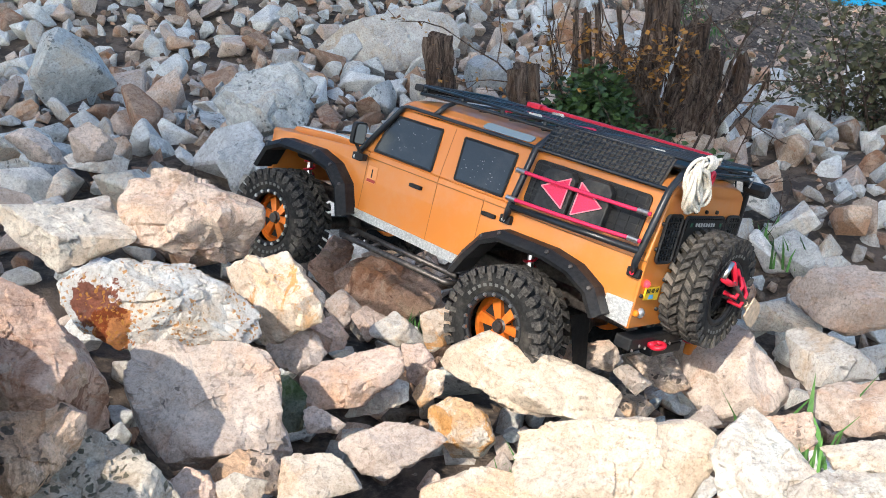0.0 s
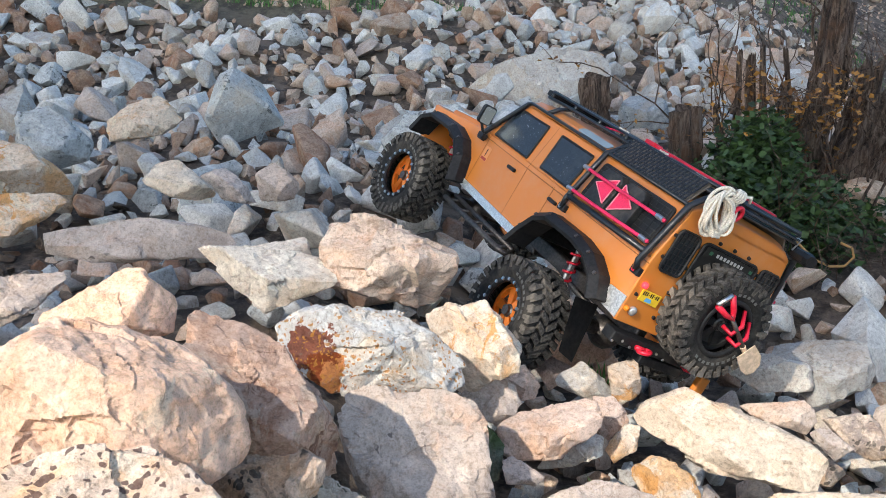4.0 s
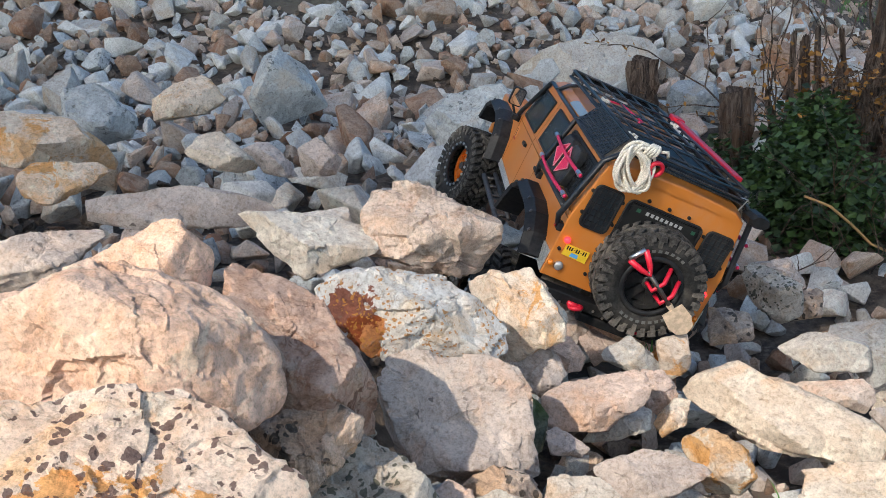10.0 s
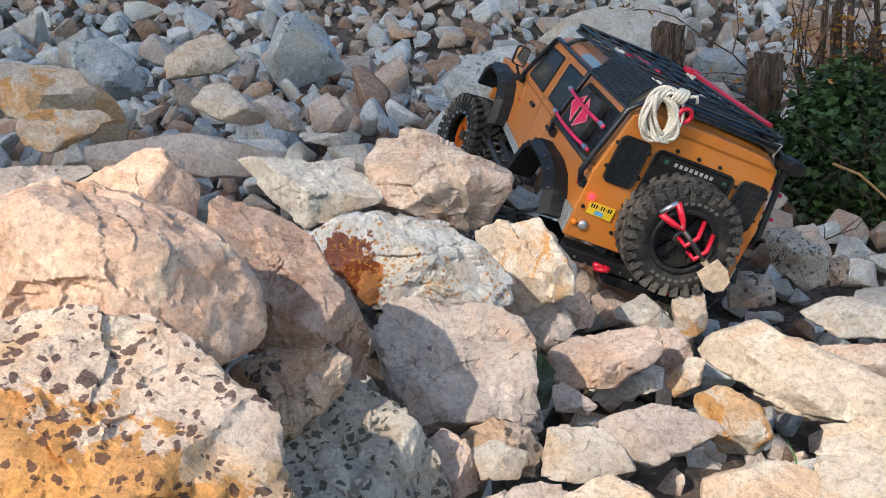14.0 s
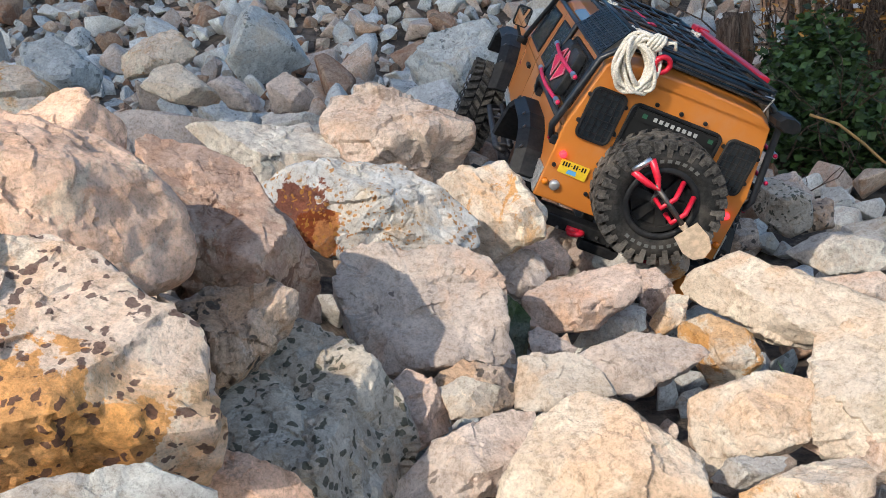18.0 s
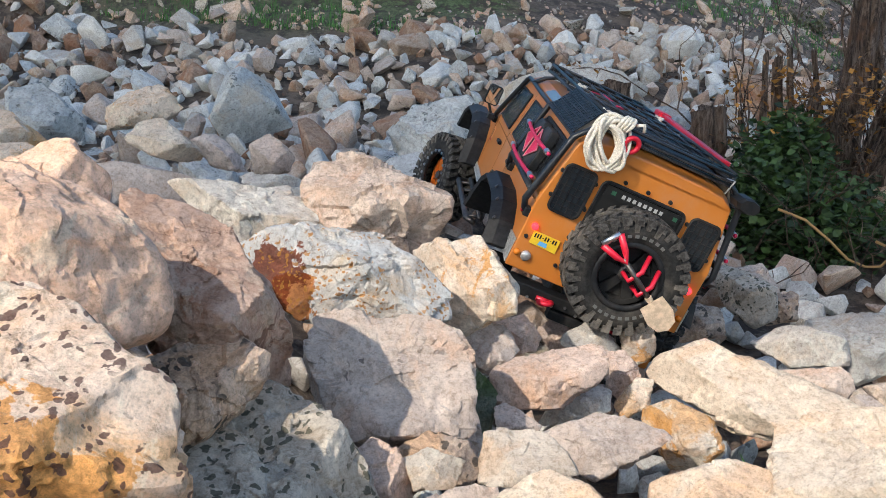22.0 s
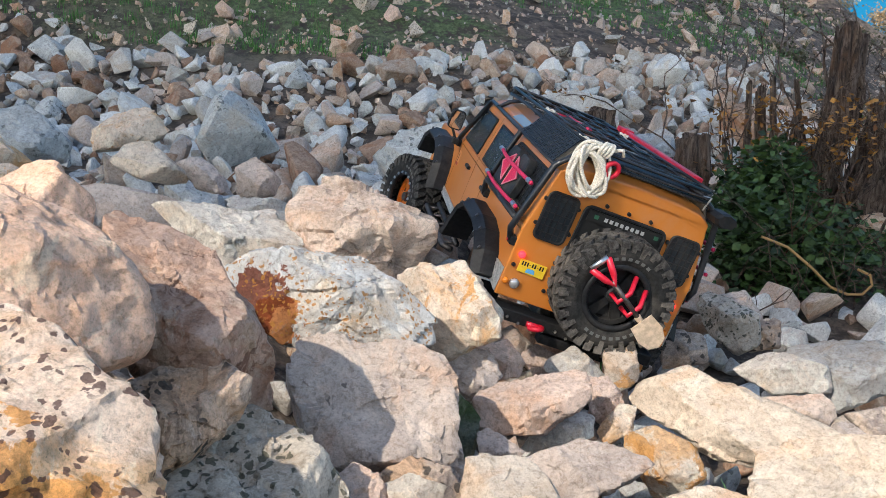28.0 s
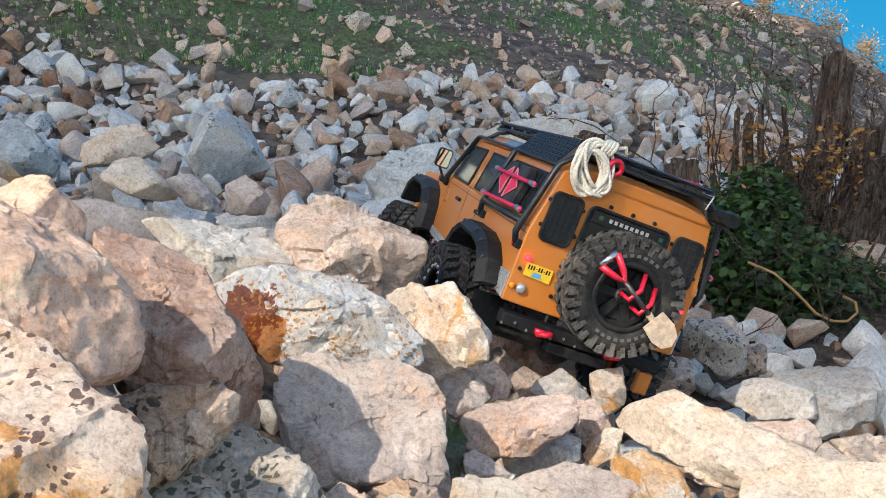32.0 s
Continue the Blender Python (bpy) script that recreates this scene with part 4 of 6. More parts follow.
def car_body(car):
    bm = bmesh.new()
    outline = [(TAIL, 0.036)] + ARCH_R + ARCH_F + [(0.222, 0.046), (0.222, 0.090), (0.150, 0.098), (0.076, 0.104), (0.046, 0.158), (TAIL + 0.005, 0.160), (TAIL, 0.104)]
    for sign in (1, -1):
        cut = [(TAIL, 0.104)] + [p for p in outline[:-4]] + [(0.076, 0.104)]
        seen = []
        for p in cut:
            if p not in seen:
                seen.append(p)
        slab(bm, seen, on_side(sign, -0.003), 0.003)
        slab(bm, [(TAIL, 0.104), (0.076, 0.104), (0.046, 0.158), (TAIL + 0.005, 0.160)], on_side(sign, -0.003), 0.003)
    # roof, a loft with rounded shoulders
    rows = []
    for x, drop in ((0.050, 0.010), (0.040, 0.003), (0.0, 0.0), (-0.12, 0.0), (TAIL + 0.012, 0.001), (TAIL, 0.009)):
        rows.append([bm.verts.new((x, y, z - (drop if z > 0.165 else drop * 0.3))) for y, z in
                     [(-0.0745, 0.159), (-0.0725, 0.169), (-0.064, 0.177), (-0.045, 0.181), (0, 0.183), (0.045, 0.181), (0.064, 0.177), (0.0725, 0.169), (0.0745, 0.159)]])
    for a, b in zip(rows, rows[1:]):
        for k in range(8):
            bm.faces.new((a[k], a[k + 1], b[k + 1], b[k]))
    bm.faces.new(rows[-1])
    bm.faces.new(rows[0][::-1])
    # tail panel
    slab(bm, [(-SIDE, 0.036), (SIDE, 0.036), (SIDE, 0.100), (0.0745, 0.160), (-0.0745, 0.160), (-SIDE, 0.100)], lambda u, v, w: Vector((TAIL + w, u, v)), 0.004)
    # wings, bonnet and nose
    box(bm, (0.074, -SIDE, 0.084), (0.224, SIDE, 0.092), 0.003)
    slab(bm, [(0.072, 0.106), (0.150, 0.104), (0.214, 0.097), (0.222, 0.086), (0.222, 0.080), (0.072, 0.080)], lambda u, v, w: Vector((u, -0.060 + w, v)), 0.120)
    box(bm, (0.214, -SIDE, 0.030), (0.222, SIDE, 0.088), 0.002)
    bmesh.ops.recalc_face_normals(bm, faces=bm.faces[:])
    body = part("body", bm, PAINT, car, "orange painted hard body with a raised roof")
    bevel = body.modifiers.new("edges", "BEVEL")
    bevel.width, bevel.segments, bevel.limit_method, bevel.angle_limit = 0.0016, 2, "ANGLE", radians(40)
    bm = bmesh.new()
    box(bm, (-0.255, -0.070, 0.074), (0.060, 0.070, 0.150), 0.004)
    box(bm, (0.070, -0.055, 0.060), (0.210, 0.055, 0.082), 0.004)
    box(bm, (-0.080, -0.078, 0.040), (0.070, 0.078, 0.078), 0.004)
    part("interior_tub", bm, BLACK, car, "dark inner tub")
    return body


def car_windows(car):
    panes = [[(0.050, 0.149), (-0.016, 0.150), (-0.019, 0.107), (0.060, 0.107)], [(-0.046, 0.150), (-0.109, 0.150), (-0.108, 0.108), (-0.050, 0.108)]]
    for sign in (1, -1):
        for p in panes:
            bm = bmesh.new()
            slab(bm, p, on_side(sign, 0.0002), 0.0012)
            part("side_window", bm, GLASS, car, "smoked side window")
            bm = bmesh.new()
            for a, b in zip(p, p[1:] + p[:1]):
                tube(bm, [on_side(sign, 0.001)(*a, 0), on_side(sign, 0.001)(*b, 0)], 0.0014, 6)
            part("window_seal", bm, BLACK, car)
    rng = random.Random(3)
    for p in panes:
        bm = bmesh.new()
        for _ in range(26):
            u, v = rng.uniform(p[1][0] + 0.006, p[0][0] - 0.006), rng.uniform(0.111, 0.147)
            bmesh.ops.create_icosphere(bm, subdivisions=1, radius=rng.uniform(0.0003, 0.0006), matrix=Matrix.Translation(on_side(1, 0.0014)(u, v, 0)))
        tagged(part("water_drops", bm, CLEAR, car, "water drops on the pane"), kind="stuff")
    bm = bmesh.new()
    slab(bm, [(-0.068, 0.108), (0.068, 0.108), (0.062, 0.156), (-0.062, 0.156)], lambda u, v, w: Vector((0.077 - 0.55 * (v - 0.104) + w, u, v)), 0.0015)
    part("windscreen", bm, GLASS, car)
    for sign in (1, -1):
        bm = bmesh.new()
        frame_at = lambda u, v, w, s=sign: Vector((u, s * (0.0735 - 0.9 * (v - 0.168) + w), v + 0.6 * w))
        slab(bm, rounded(-0.118, 0.1665, -0.060, 0.1765, 0.004), frame_at, 0.0014)
        part("alpine_window", bm, plain("alpine_glass", (0.22, 0.28, 0.31), 0.2), car, "pale blue-grey roof side light")


def arch_flares(car):
    for sign in (1, -1):
        for arch in (ARCH_R, ARCH_F):
            bm = bmesh.new()
            mid = Vector((sum(p[0] for p in arch) / len(arch), 0.0))
            inner, outer = [], []
            for x, z in arch:
                d = (Vector((x, z)) - mid).normalized()
                inner.append((x - d.x * 0.001, z - d.y * 0.001))
                outer.append((x + d.x * 0.009, z + d.y * 0.009))
            ring = []
            for (xi, zi), (xo, zo) in zip(inner, outer):
                ring.append([bm.verts.new((x, sign * y, z)) for x, y, z in ((xi, 0.078, zi), (xo, 0.078, zo), (xo * 0.995, 0.100, zo - 0.001), (0.5 * (xi + xo), 0.109, 0.5 * (zi + zo) - 0.003), (xi, 0.107, zi - 0.002))])
            for a, b in zip(ring, ring[1:]):
                for k in range(5):
                    bm.faces.new((a[k], a[(k + 1) % 5], b[(k + 1) % 5], b[k]))
            bm.faces.new(ring[0])
            bm.faces.new(ring[-1])
            bmesh.ops.recalc_face_normals(bm, faces=bm.faces[:])
            flare = part("wheel_arch_flare", bm, BLACK, car, "black moulded wheel-arch flare with bolts")
            bolts("bolt", DARK_STEEL, flare, [((0.45 * xi + 0.55 * xo, sign * 0.1045, 0.5 * (zi + zo) + 0.001), (0, sign, 0.6), 0.0022, 0.0012) for (xi, zi), (xo, zo) in list(zip(inner, outer))[1:-1]])


def cage_bar(car, points, name="cage_bar", r=0.0032):
    bm = bmesh.new()
    tube(bm, points, r, 8)
    return part(name, bm, TUBE, car, "", True)


def roll_cage(car):
    for s in (1, -1):
        y = lambda z, lift=0.004: s * (side_y(z) + lift)
        cage_bar(car, [(0.080, y(0.100), 0.094), (0.076, y(0.104), 0.104), (0.040, y(0.160), 0.160), (0.034, s * 0.078, 0.164), (-0.050, s * 0.0795, 0.1635), (-0.262, s * 0.080, 0.163)], "gutter_bar")
        cage_bar(car, [(-0.121, y(0.090), 0.088), (-0.124, y(0.100, 0.007), 0.100), (-0.129, s * 0.081, 0.163), (-0.133, s * 0.066, 0.188), (-0.134, s * 0.060, 0.192)])
        cage_bar(car, [(-0.257, y(0.085), 0.086), (-0.258, y(0.094, 0.008), 0.096), (-0.263, s * 0.081, 0.163), (-0.264, s * 0.068, 0.186), (-0.262, s * 0.060, 0.193)])
        cage_bar(car, [(-0.004, s * 0.0795, 0.164), (-0.006, s * 0.070, 0.181), (-0.007, s * 0.058, 0.190)])
        cage_bar(car, [(-0.124, y(0.104, 0.007), 0.103), (-0.258, y(0.104, 0.008), 0.106)])
        for x, z in ((-0.121, 0.089), (-0.257, 0.086), (0.080, 0.095)):
            bm = bmesh.new()
            box(bm, (x - 0.006, s * SIDE - 0.002, z - 0.004), (x + 0.006, s * SIDE + 0.005, z + 0.004), 0.001)
            foot = part("cage_foot", bm, BLACK, car)
            bm = bmesh.new()
            disc(bm, (x, s * (SIDE + 0.005), z), (0, s, 0), [(0, 0.0022), (0.002, 0.0022)], 6)
            part("bolt", bm, RED if x < -0.2 else STEEL, foot)
        # punched side screen
        bm = bmesh.new()
        n, rows_ = 24, 7
        put = lambda u, v, inside=0.0: Vector((-0.134 - 0.118 * u, s * (0.0815 - 0.0165 * v - inside), 0.1635 + 0.043 * v))
        for i in range(n + 1):
            tube(bm, [put(i / n, 0), put(i / n, 1)], 0.0008, 4)
        for j in range(rows_ + 1):
            tube(bm, [put(0, j / rows_), put(1, j / rows_)], 0.0010, 4)
        for i in range(n):
            for j in range(rows_):
                if (i + j) % 2:
                    tube(bm, [put(i / n, j / rows_), put((i + 1) / n, (j + 1) / rows_)], 0.0007, 4)
        # dark plate added for the shade inside the rack, seen through the holes
        backing = bmesh.new()
        slab(backing, [(0, 0), (1, 0), (1, 1), (0, 1)], lambda u, v, w: put(u, v, 0.005 + w), 0.002)
        part("screen_backing", backing, plain("rack_shade", (0.17, 0.14, 0.11), 0.8), car, "dark panel added for the shade behind the side screen")
        part("screen_panel", bm, TUBE, car, "black perforated side screen")


def roof_rack(car):
    for s in (1, -1):
        cage_bar(car, [(0.036, s * 0.060, 0.190), (-0.010, s * 0.060, 0.193), (-0.268, s * 0.060, 0.196)], "rack_rail")
        cage_bar(car, [(0.034, s * 0.060, 0.204), (-0.268, s * 0.060, 0.208)], "rack_rail", 0.0026)
        for k in range(7):
            x = 0.032 - 0.05 * k
            cage_bar(car, [(x, s * 0.060, 0.190 + 0.0008 * k), (x, s * 0.060, 0.205)], "rack_post", 0.0022)
    for k in range(9):
        x = 0.034 - 0.0378 * k
        cage_bar(car, [(x, -0.060, 0.1905), (x, 0.060, 0.1905)], "rack_slat", 0.0024)
    for x in (0.034, -0.268):
        cage_bar(car, [(x, -0.060, 0.205), (x, 0.060, 0.205)], "rack_rail", 0.0026)
    bm = bmesh.new()
    box(bm, (0.040, -0.056, 0.192), (0.052, 0.056, 0.204), 0.002)
    bar = part("light_bar", bm, BLACK, car, "black light bar over the windscreen")
    for k in range(6):
        bm = bmesh.new()
        disc(bm, (0.052, -0.045 + 0.018 * k, 0.198), (1, 0, 0), [(0, 0.0052), (0.0015, 0.0048)], 12)
        part("lamp_lens", bm, CLEAR, bar)
    # load on the rack, and a black box added to darken the roof behind the screens
    bm = bmesh.new()
    box(bm, (-0.255, -0.050, 0.186), (-0.150, 0.046, 0.196), 0.003)
    part("roof_box", bm, BLACK, car, "flat black box added to darken the roof behind the screens")
    for k in range(5):
        cage_bar(car, [(0.034, -0.044 + 0.022 * k, 0.2035), (-0.268, -0.044 + 0.022 * k, 0.2065)], "rack_bar", 0.0017)
    for k in range(6):
        x = -0.018 - 0.046 * k
        cage_bar(car, [(x, -0.060, 0.2055), (x, 0.060, 0.2055)], "rack_slat", 0.0020)
    bm = bmesh.new()
    box(bm, (-0.225, -0.072, 0.205), (-0.020, -0.062, 0.2135), 0.002)
    box(bm, (-0.030, -0.074, 0.203), (-0.012, -0.058, 0.216), 0.002)
    part("lifting_jack", bm, RED, car, "long red lifting jack on the rack rail")
    bm = bmesh.new()
    tube(bm, [(-0.045, 0.030, 0.196), (-0.070, 0.020, 0.205), (-0.120, 0.010, 0.204), (-0.150, 0.025, 0.209)], 0.0018, 6)
    part("red_strap", bm, CORD, car)
    for x, y in ((-0.100, 0.052), (-0.232, 0.056), (-0.060, -0.050)):
        bm = bmesh.new()
        for k in range(3):
            tube(bm, [(x + 0.006 * math.cos(a * 0.7 + k), y + 0.006 * math.sin(a * 0.7 + k) * 0.7, 0.207 + 0.003 * math.sin(a * 1.3 + k)) for a in range(9)], 0.0013, 5, True)
        part("knotted_string", bm, ROPE, car, "knotted tan string")
    for k, z in ((0, 0.189), (1, 0.196)):
        bm = bmesh.new()
        tube(bm, [(-0.272, 0.030 - 0.004 * k, z), (-0.272, -0.060, z)], 0.0016, 6)
        part("antenna_rod", bm, DARK_STEEL, car)
    bm = bmesh.new()
    tube(bm, [(-0.272, -0.058, 0.178), (-0.274, -0.060, 0.200)], 0.0008, 5)
    tube(bm, [(-0.274, -0.060, 0.200), (-0.274, -0.052, 0.199)], 0.0008, 5)
    part("hook", bm, STEEL, car)
    bm = bmesh.new()
    disc(bm, (-0.262, -0.078, 0.176), (-1, -0.1, 0), [(0, 0.011), (0.016, 0.012), (0.020, 0.010)], 8)
    part("rear_work_lamp", bm, BLACK, car, "black rear work lamp")


def torus(bm, centre, axis, big, small, seg=28, sides=8, squash=1.0):
    q = Vector((0, 0, 1)).rotation_difference(Vector(axis)).to_matrix()
    tube(bm, [Vector(centre) + q @ Vector((big * math.cos(a * math.tau / seg), squash * big * math.sin(a * math.tau / seg), 0)) for a in range(seg)], small, sides, True)


def rope_coil(car):
    rng = random.Random(5)
    bm = bmesh.new()
    for k in range(14):
        pts = []
        a0, tilt = rng.uniform(0, 6.28), rng.uniform(-0.75, -0.05)
        ry, rz = rng.uniform(0.0070, 0.0150), rng.uniform(0.0150, 0.0215)
        cx, cy, cz = -0.2775 - 0.0015 * (k % 4), 0.055 + rng.uniform(-0.003, 0.003), 0.1600 + rng.uniform(-0.003, 0.003)
        for i in range(28):
            a = i * math.tau / 28
            py, pz = ry * math.cos(a), rz * math.sin(a)
            pts.append((cx - 0.0030 * math.sin(2 * a + a0), cy + py * math.cos(tilt) - pz * math.sin(tilt), cz + py * math.sin(tilt) + pz * math.cos(tilt)))
        tube(bm, pts, 0.00155, 6, True)
    coil = part("rope_coil", bm, ROPE, car, "coil of off-white cotton rope hung from the rack", True)
    bm = bmesh.new()
    for k in range(4):
        torus(bm, (-0.2805, 0.046 + 0.002 * k, 0.180), (0.2 * k, 1, 0.3), 0.0055, 0.0016, 14, 6)
    tube(bm, [(-0.281, 0.042, 0.182), (-0.284, 0.037, 0.185), (-0.282, 0.034, 0.180)], 0.0016, 6)
    part("rope_knot", bm, ROPE, coil, "", True)
    bm = bmesh.new()
    torus(bm, (-0.281, 0.038, 0.167), (1, 0.2, 0.1), 0.0060, 0.0021, 16, 8)
    part("red_shackle", bm, RED, car, "", True)


def tail_details(car):
    def plate(name, outline, mat, lift, depth, label=""):
        bm = bmesh.new()
        slab(bm, outline, on_tail(lift), depth)
        return part(name, bm, mat, car, label)

    for u0, u1, v0, v1 in ((0.047, 0.075, 0.107, 0.150), (-0.075, -0.047, 0.107, 0.150)):
        w = plate("tail_window", rounded(u0, v0, u1, v1, 0.005), GLASS, 0.0002, 0.0012, "smoked tail window behind a black grid guard")
        bm = bmesh.new()
        edge = [on_tail(0.002)(u, v, 0) for u, v in rounded(u0, v0, u1, v1, 0.005)]
        tube(bm, edge, 0.0015, 6, True)
        for k in range(1, 5):
            u = u0 + (u1 - u0) * k / 5
            tube(bm, [on_tail(0.002)(u, v0, 0), on_tail(0.002)(u, v1, 0)], 0.0006, 4)
        for k in range(1, 7):
            v = v0 + (v1 - v0) * k / 7
            tube(bm, [on_tail(0.002)(u0, v, 0), on_tail(0.002)(u1, v, 0)], 0.0006, 4)
        part("window_guard", bm, BLACK, w)
        bolts("bolt", BLACK, w, [(on_tail(0.0)(u, v, 0), (-1, 0, 0), 0.002, 0.002) for u, v in ((u0 - 0.002, v0 + 0.012), (u0 - 0.002, v1 - 0.008), (u1 + 0.002, v0 + 0.012), (u1 + 0.002, v1 - 0.008))])
    door = plate("tail_door_window", rounded(-0.040, 0.098, 0.040, 0.149, 0.006), INK, 0.0002, 0.0012, "black tail-door window with a grid guard")
    bm = bmesh.new()
    tube(bm, [on_tail(0.002)(u, v, 0) for u, v in rounded(-0.040, 0.098, 0.040, 0.149, 0.006)], 0.0016, 6, True)
    for k in range(1, 17):
        u = -0.040 + 0.080 * k / 17
        tube(bm, [on_tail(0.002)(u, 0.141, 0), on_tail(0.002)(u, 0.149, 0)], 0.0005, 4)
    for v in (0.143, 0.146):
        tube(bm, [on_tail(0.002)(-0.040, v, 0), on_tail(0.002)(0.040, v, 0)], 0.0005, 4)
    part("window_guard", bm, BLACK, door)
    bm = bmesh.new()
    slab(bm, [(-0.036, 0.1365), (0.036, 0.1365), (0.036, 0.1465), (-0.036, 0.1465)], on_tail(0.0016), 0.0012)
    badge = part("badge_strip", bm, INK, door)
    for k in range(8):
        u = 0.020 - 0.0052 * k
        bm = bmesh.new()
        slab(bm, [(u, 0.1402), (u - 0.0030, 0.1402), (u - 0.0030, 0.1436), (u, 0.1436)], on_tail(0.003), 0.0004)
        part("badge_bar", bm, BADGE, badge, "pale raised bar")
    for u in (0.030, -0.030):
        bm = bmesh.new()
        slab(bm, [(u, 0.1400), (u - 0.004, 0.1400), (u - 0.004, 0.1435), (u, 0.1435)], on_tail(0.003), 0.0004)
        part("badge_mark", bm, plain("green_print", (0.02, 0.09, 0.05), 0.5), badge)
    # number plate: unreadable bars
    np_ = plate("number_plate", [(0.0755, 0.0725), (0.0500, 0.0715), (0.0500, 0.0838), (0.0755, 0.0842)], YELLOW, 0.0004, 0.0012, "small yellow plate with dark bars and a blue mark")
    for k in range(9):
        u = 0.0736 - 0.00245 * k
        bm = bmesh.new()
        slab(bm, [(u, 0.0788), (u - 0.0014, 0.0788), (u - 0.0014, 0.0826), (u, 0.0826)] if k not in (3, 6) else [(u, 0.0802), (u - 0.0014, 0.0802), (u - 0.0014, 0.0808), (u, 0.0808)], on_tail(0.0016), 0.0002)
        part("plate_bar", bm, INK, np_)
    bm = bmesh.new()
    slab(bm, [(0.068, 0.0732), (0.059, 0.0732), (0.060, 0.0772), (0.067, 0.0772)], on_tail(0.0016), 0.0002)
    part("plate_mark", bm, BLUE, np_)
    for u, v, r, mat, name in ((0.0765, 0.0875, 0.0033, LIT_RED, "tail_lamp"), (0.0725, 0.0600, 0.0050, CLEAR, "reversing_lamp"), (0.0815, 0.0605, 0.0030, AMBER, "turn_lamp"),
                               (-0.0765, 0.0875, 0.0033, LIT_RED, "tail_lamp"), (-0.0725, 0.0600, 0.0050, CLEAR, "reversing_lamp"), (-0.0815, 0.0605, 0.0030, AMBER, "turn_lamp")):
        bm = bmesh.new()
        disc(bm, on_tail(0.0)(u, v, 0), (-1, 0, 0), [(0, r), (0.0022, r * 0.95), (0.0036, r * 0.6)], 16)
        part(name, bm, mat, car, "", True)
    bolts("body_bolt", BLACK, car, [(on_tail(0.0)(u, v, 0), (-1, 0, 0), 0.002, 0.002) for u, v in ((0.080, 0.0765), (0.045, 0.090), (0.044, 0.062), (-0.045, 0.075), (0.022, 0.1535), (-0.022, 0.1535), (0.044, 0.118), (-0.044, 0.118), (0.0, 0.1535))])
    # bumper, shackles
    bm = bmesh.new()
    box(bm, (TAIL - 0.004, -0.080, 0.026), (TAIL + 0.012, 0.080, 0.037), 0.0015)
    box(bm, (TAIL - 0.002, -0.030, 0.015), (TAIL + 0.010, 0.030, 0.024), 0.0015)
    bumper = part("rear_bumper", bm, BLACK, car, "black steel rear bumper with bolts")
    for u in (0.040, -0.028):
        bm = bmesh.new()
        torus(bm, (TAIL - 0.010, u, 0.030), (0.2, 0.3, 1), 0.0058, 0.0022, 16, 8)
        disc(bm, (TAIL - 0.006, u + 0.008, 0.030), (0, -1, 0), [(0, 0.0025), (0.016, 0.0025)], 8)
        part("tow_shackle", bm, RED, bumper, "red tow shackle", True)
    bolts("bolt", STEEL, bumper, [((TAIL - 0.006, 0.080 - 0.012 * k, 0.031 if k % 2 else 0.028), (-1, 0, 0), 0.0015, 0.001) for k in range(7)], 6)
    bm = bmesh.new()
    box(bm, (-0.262, -0.080, 0.004), (-0.254, -0.066, 0.024), 0.002)
    part("orange_bracket", bm, PAINT, car)


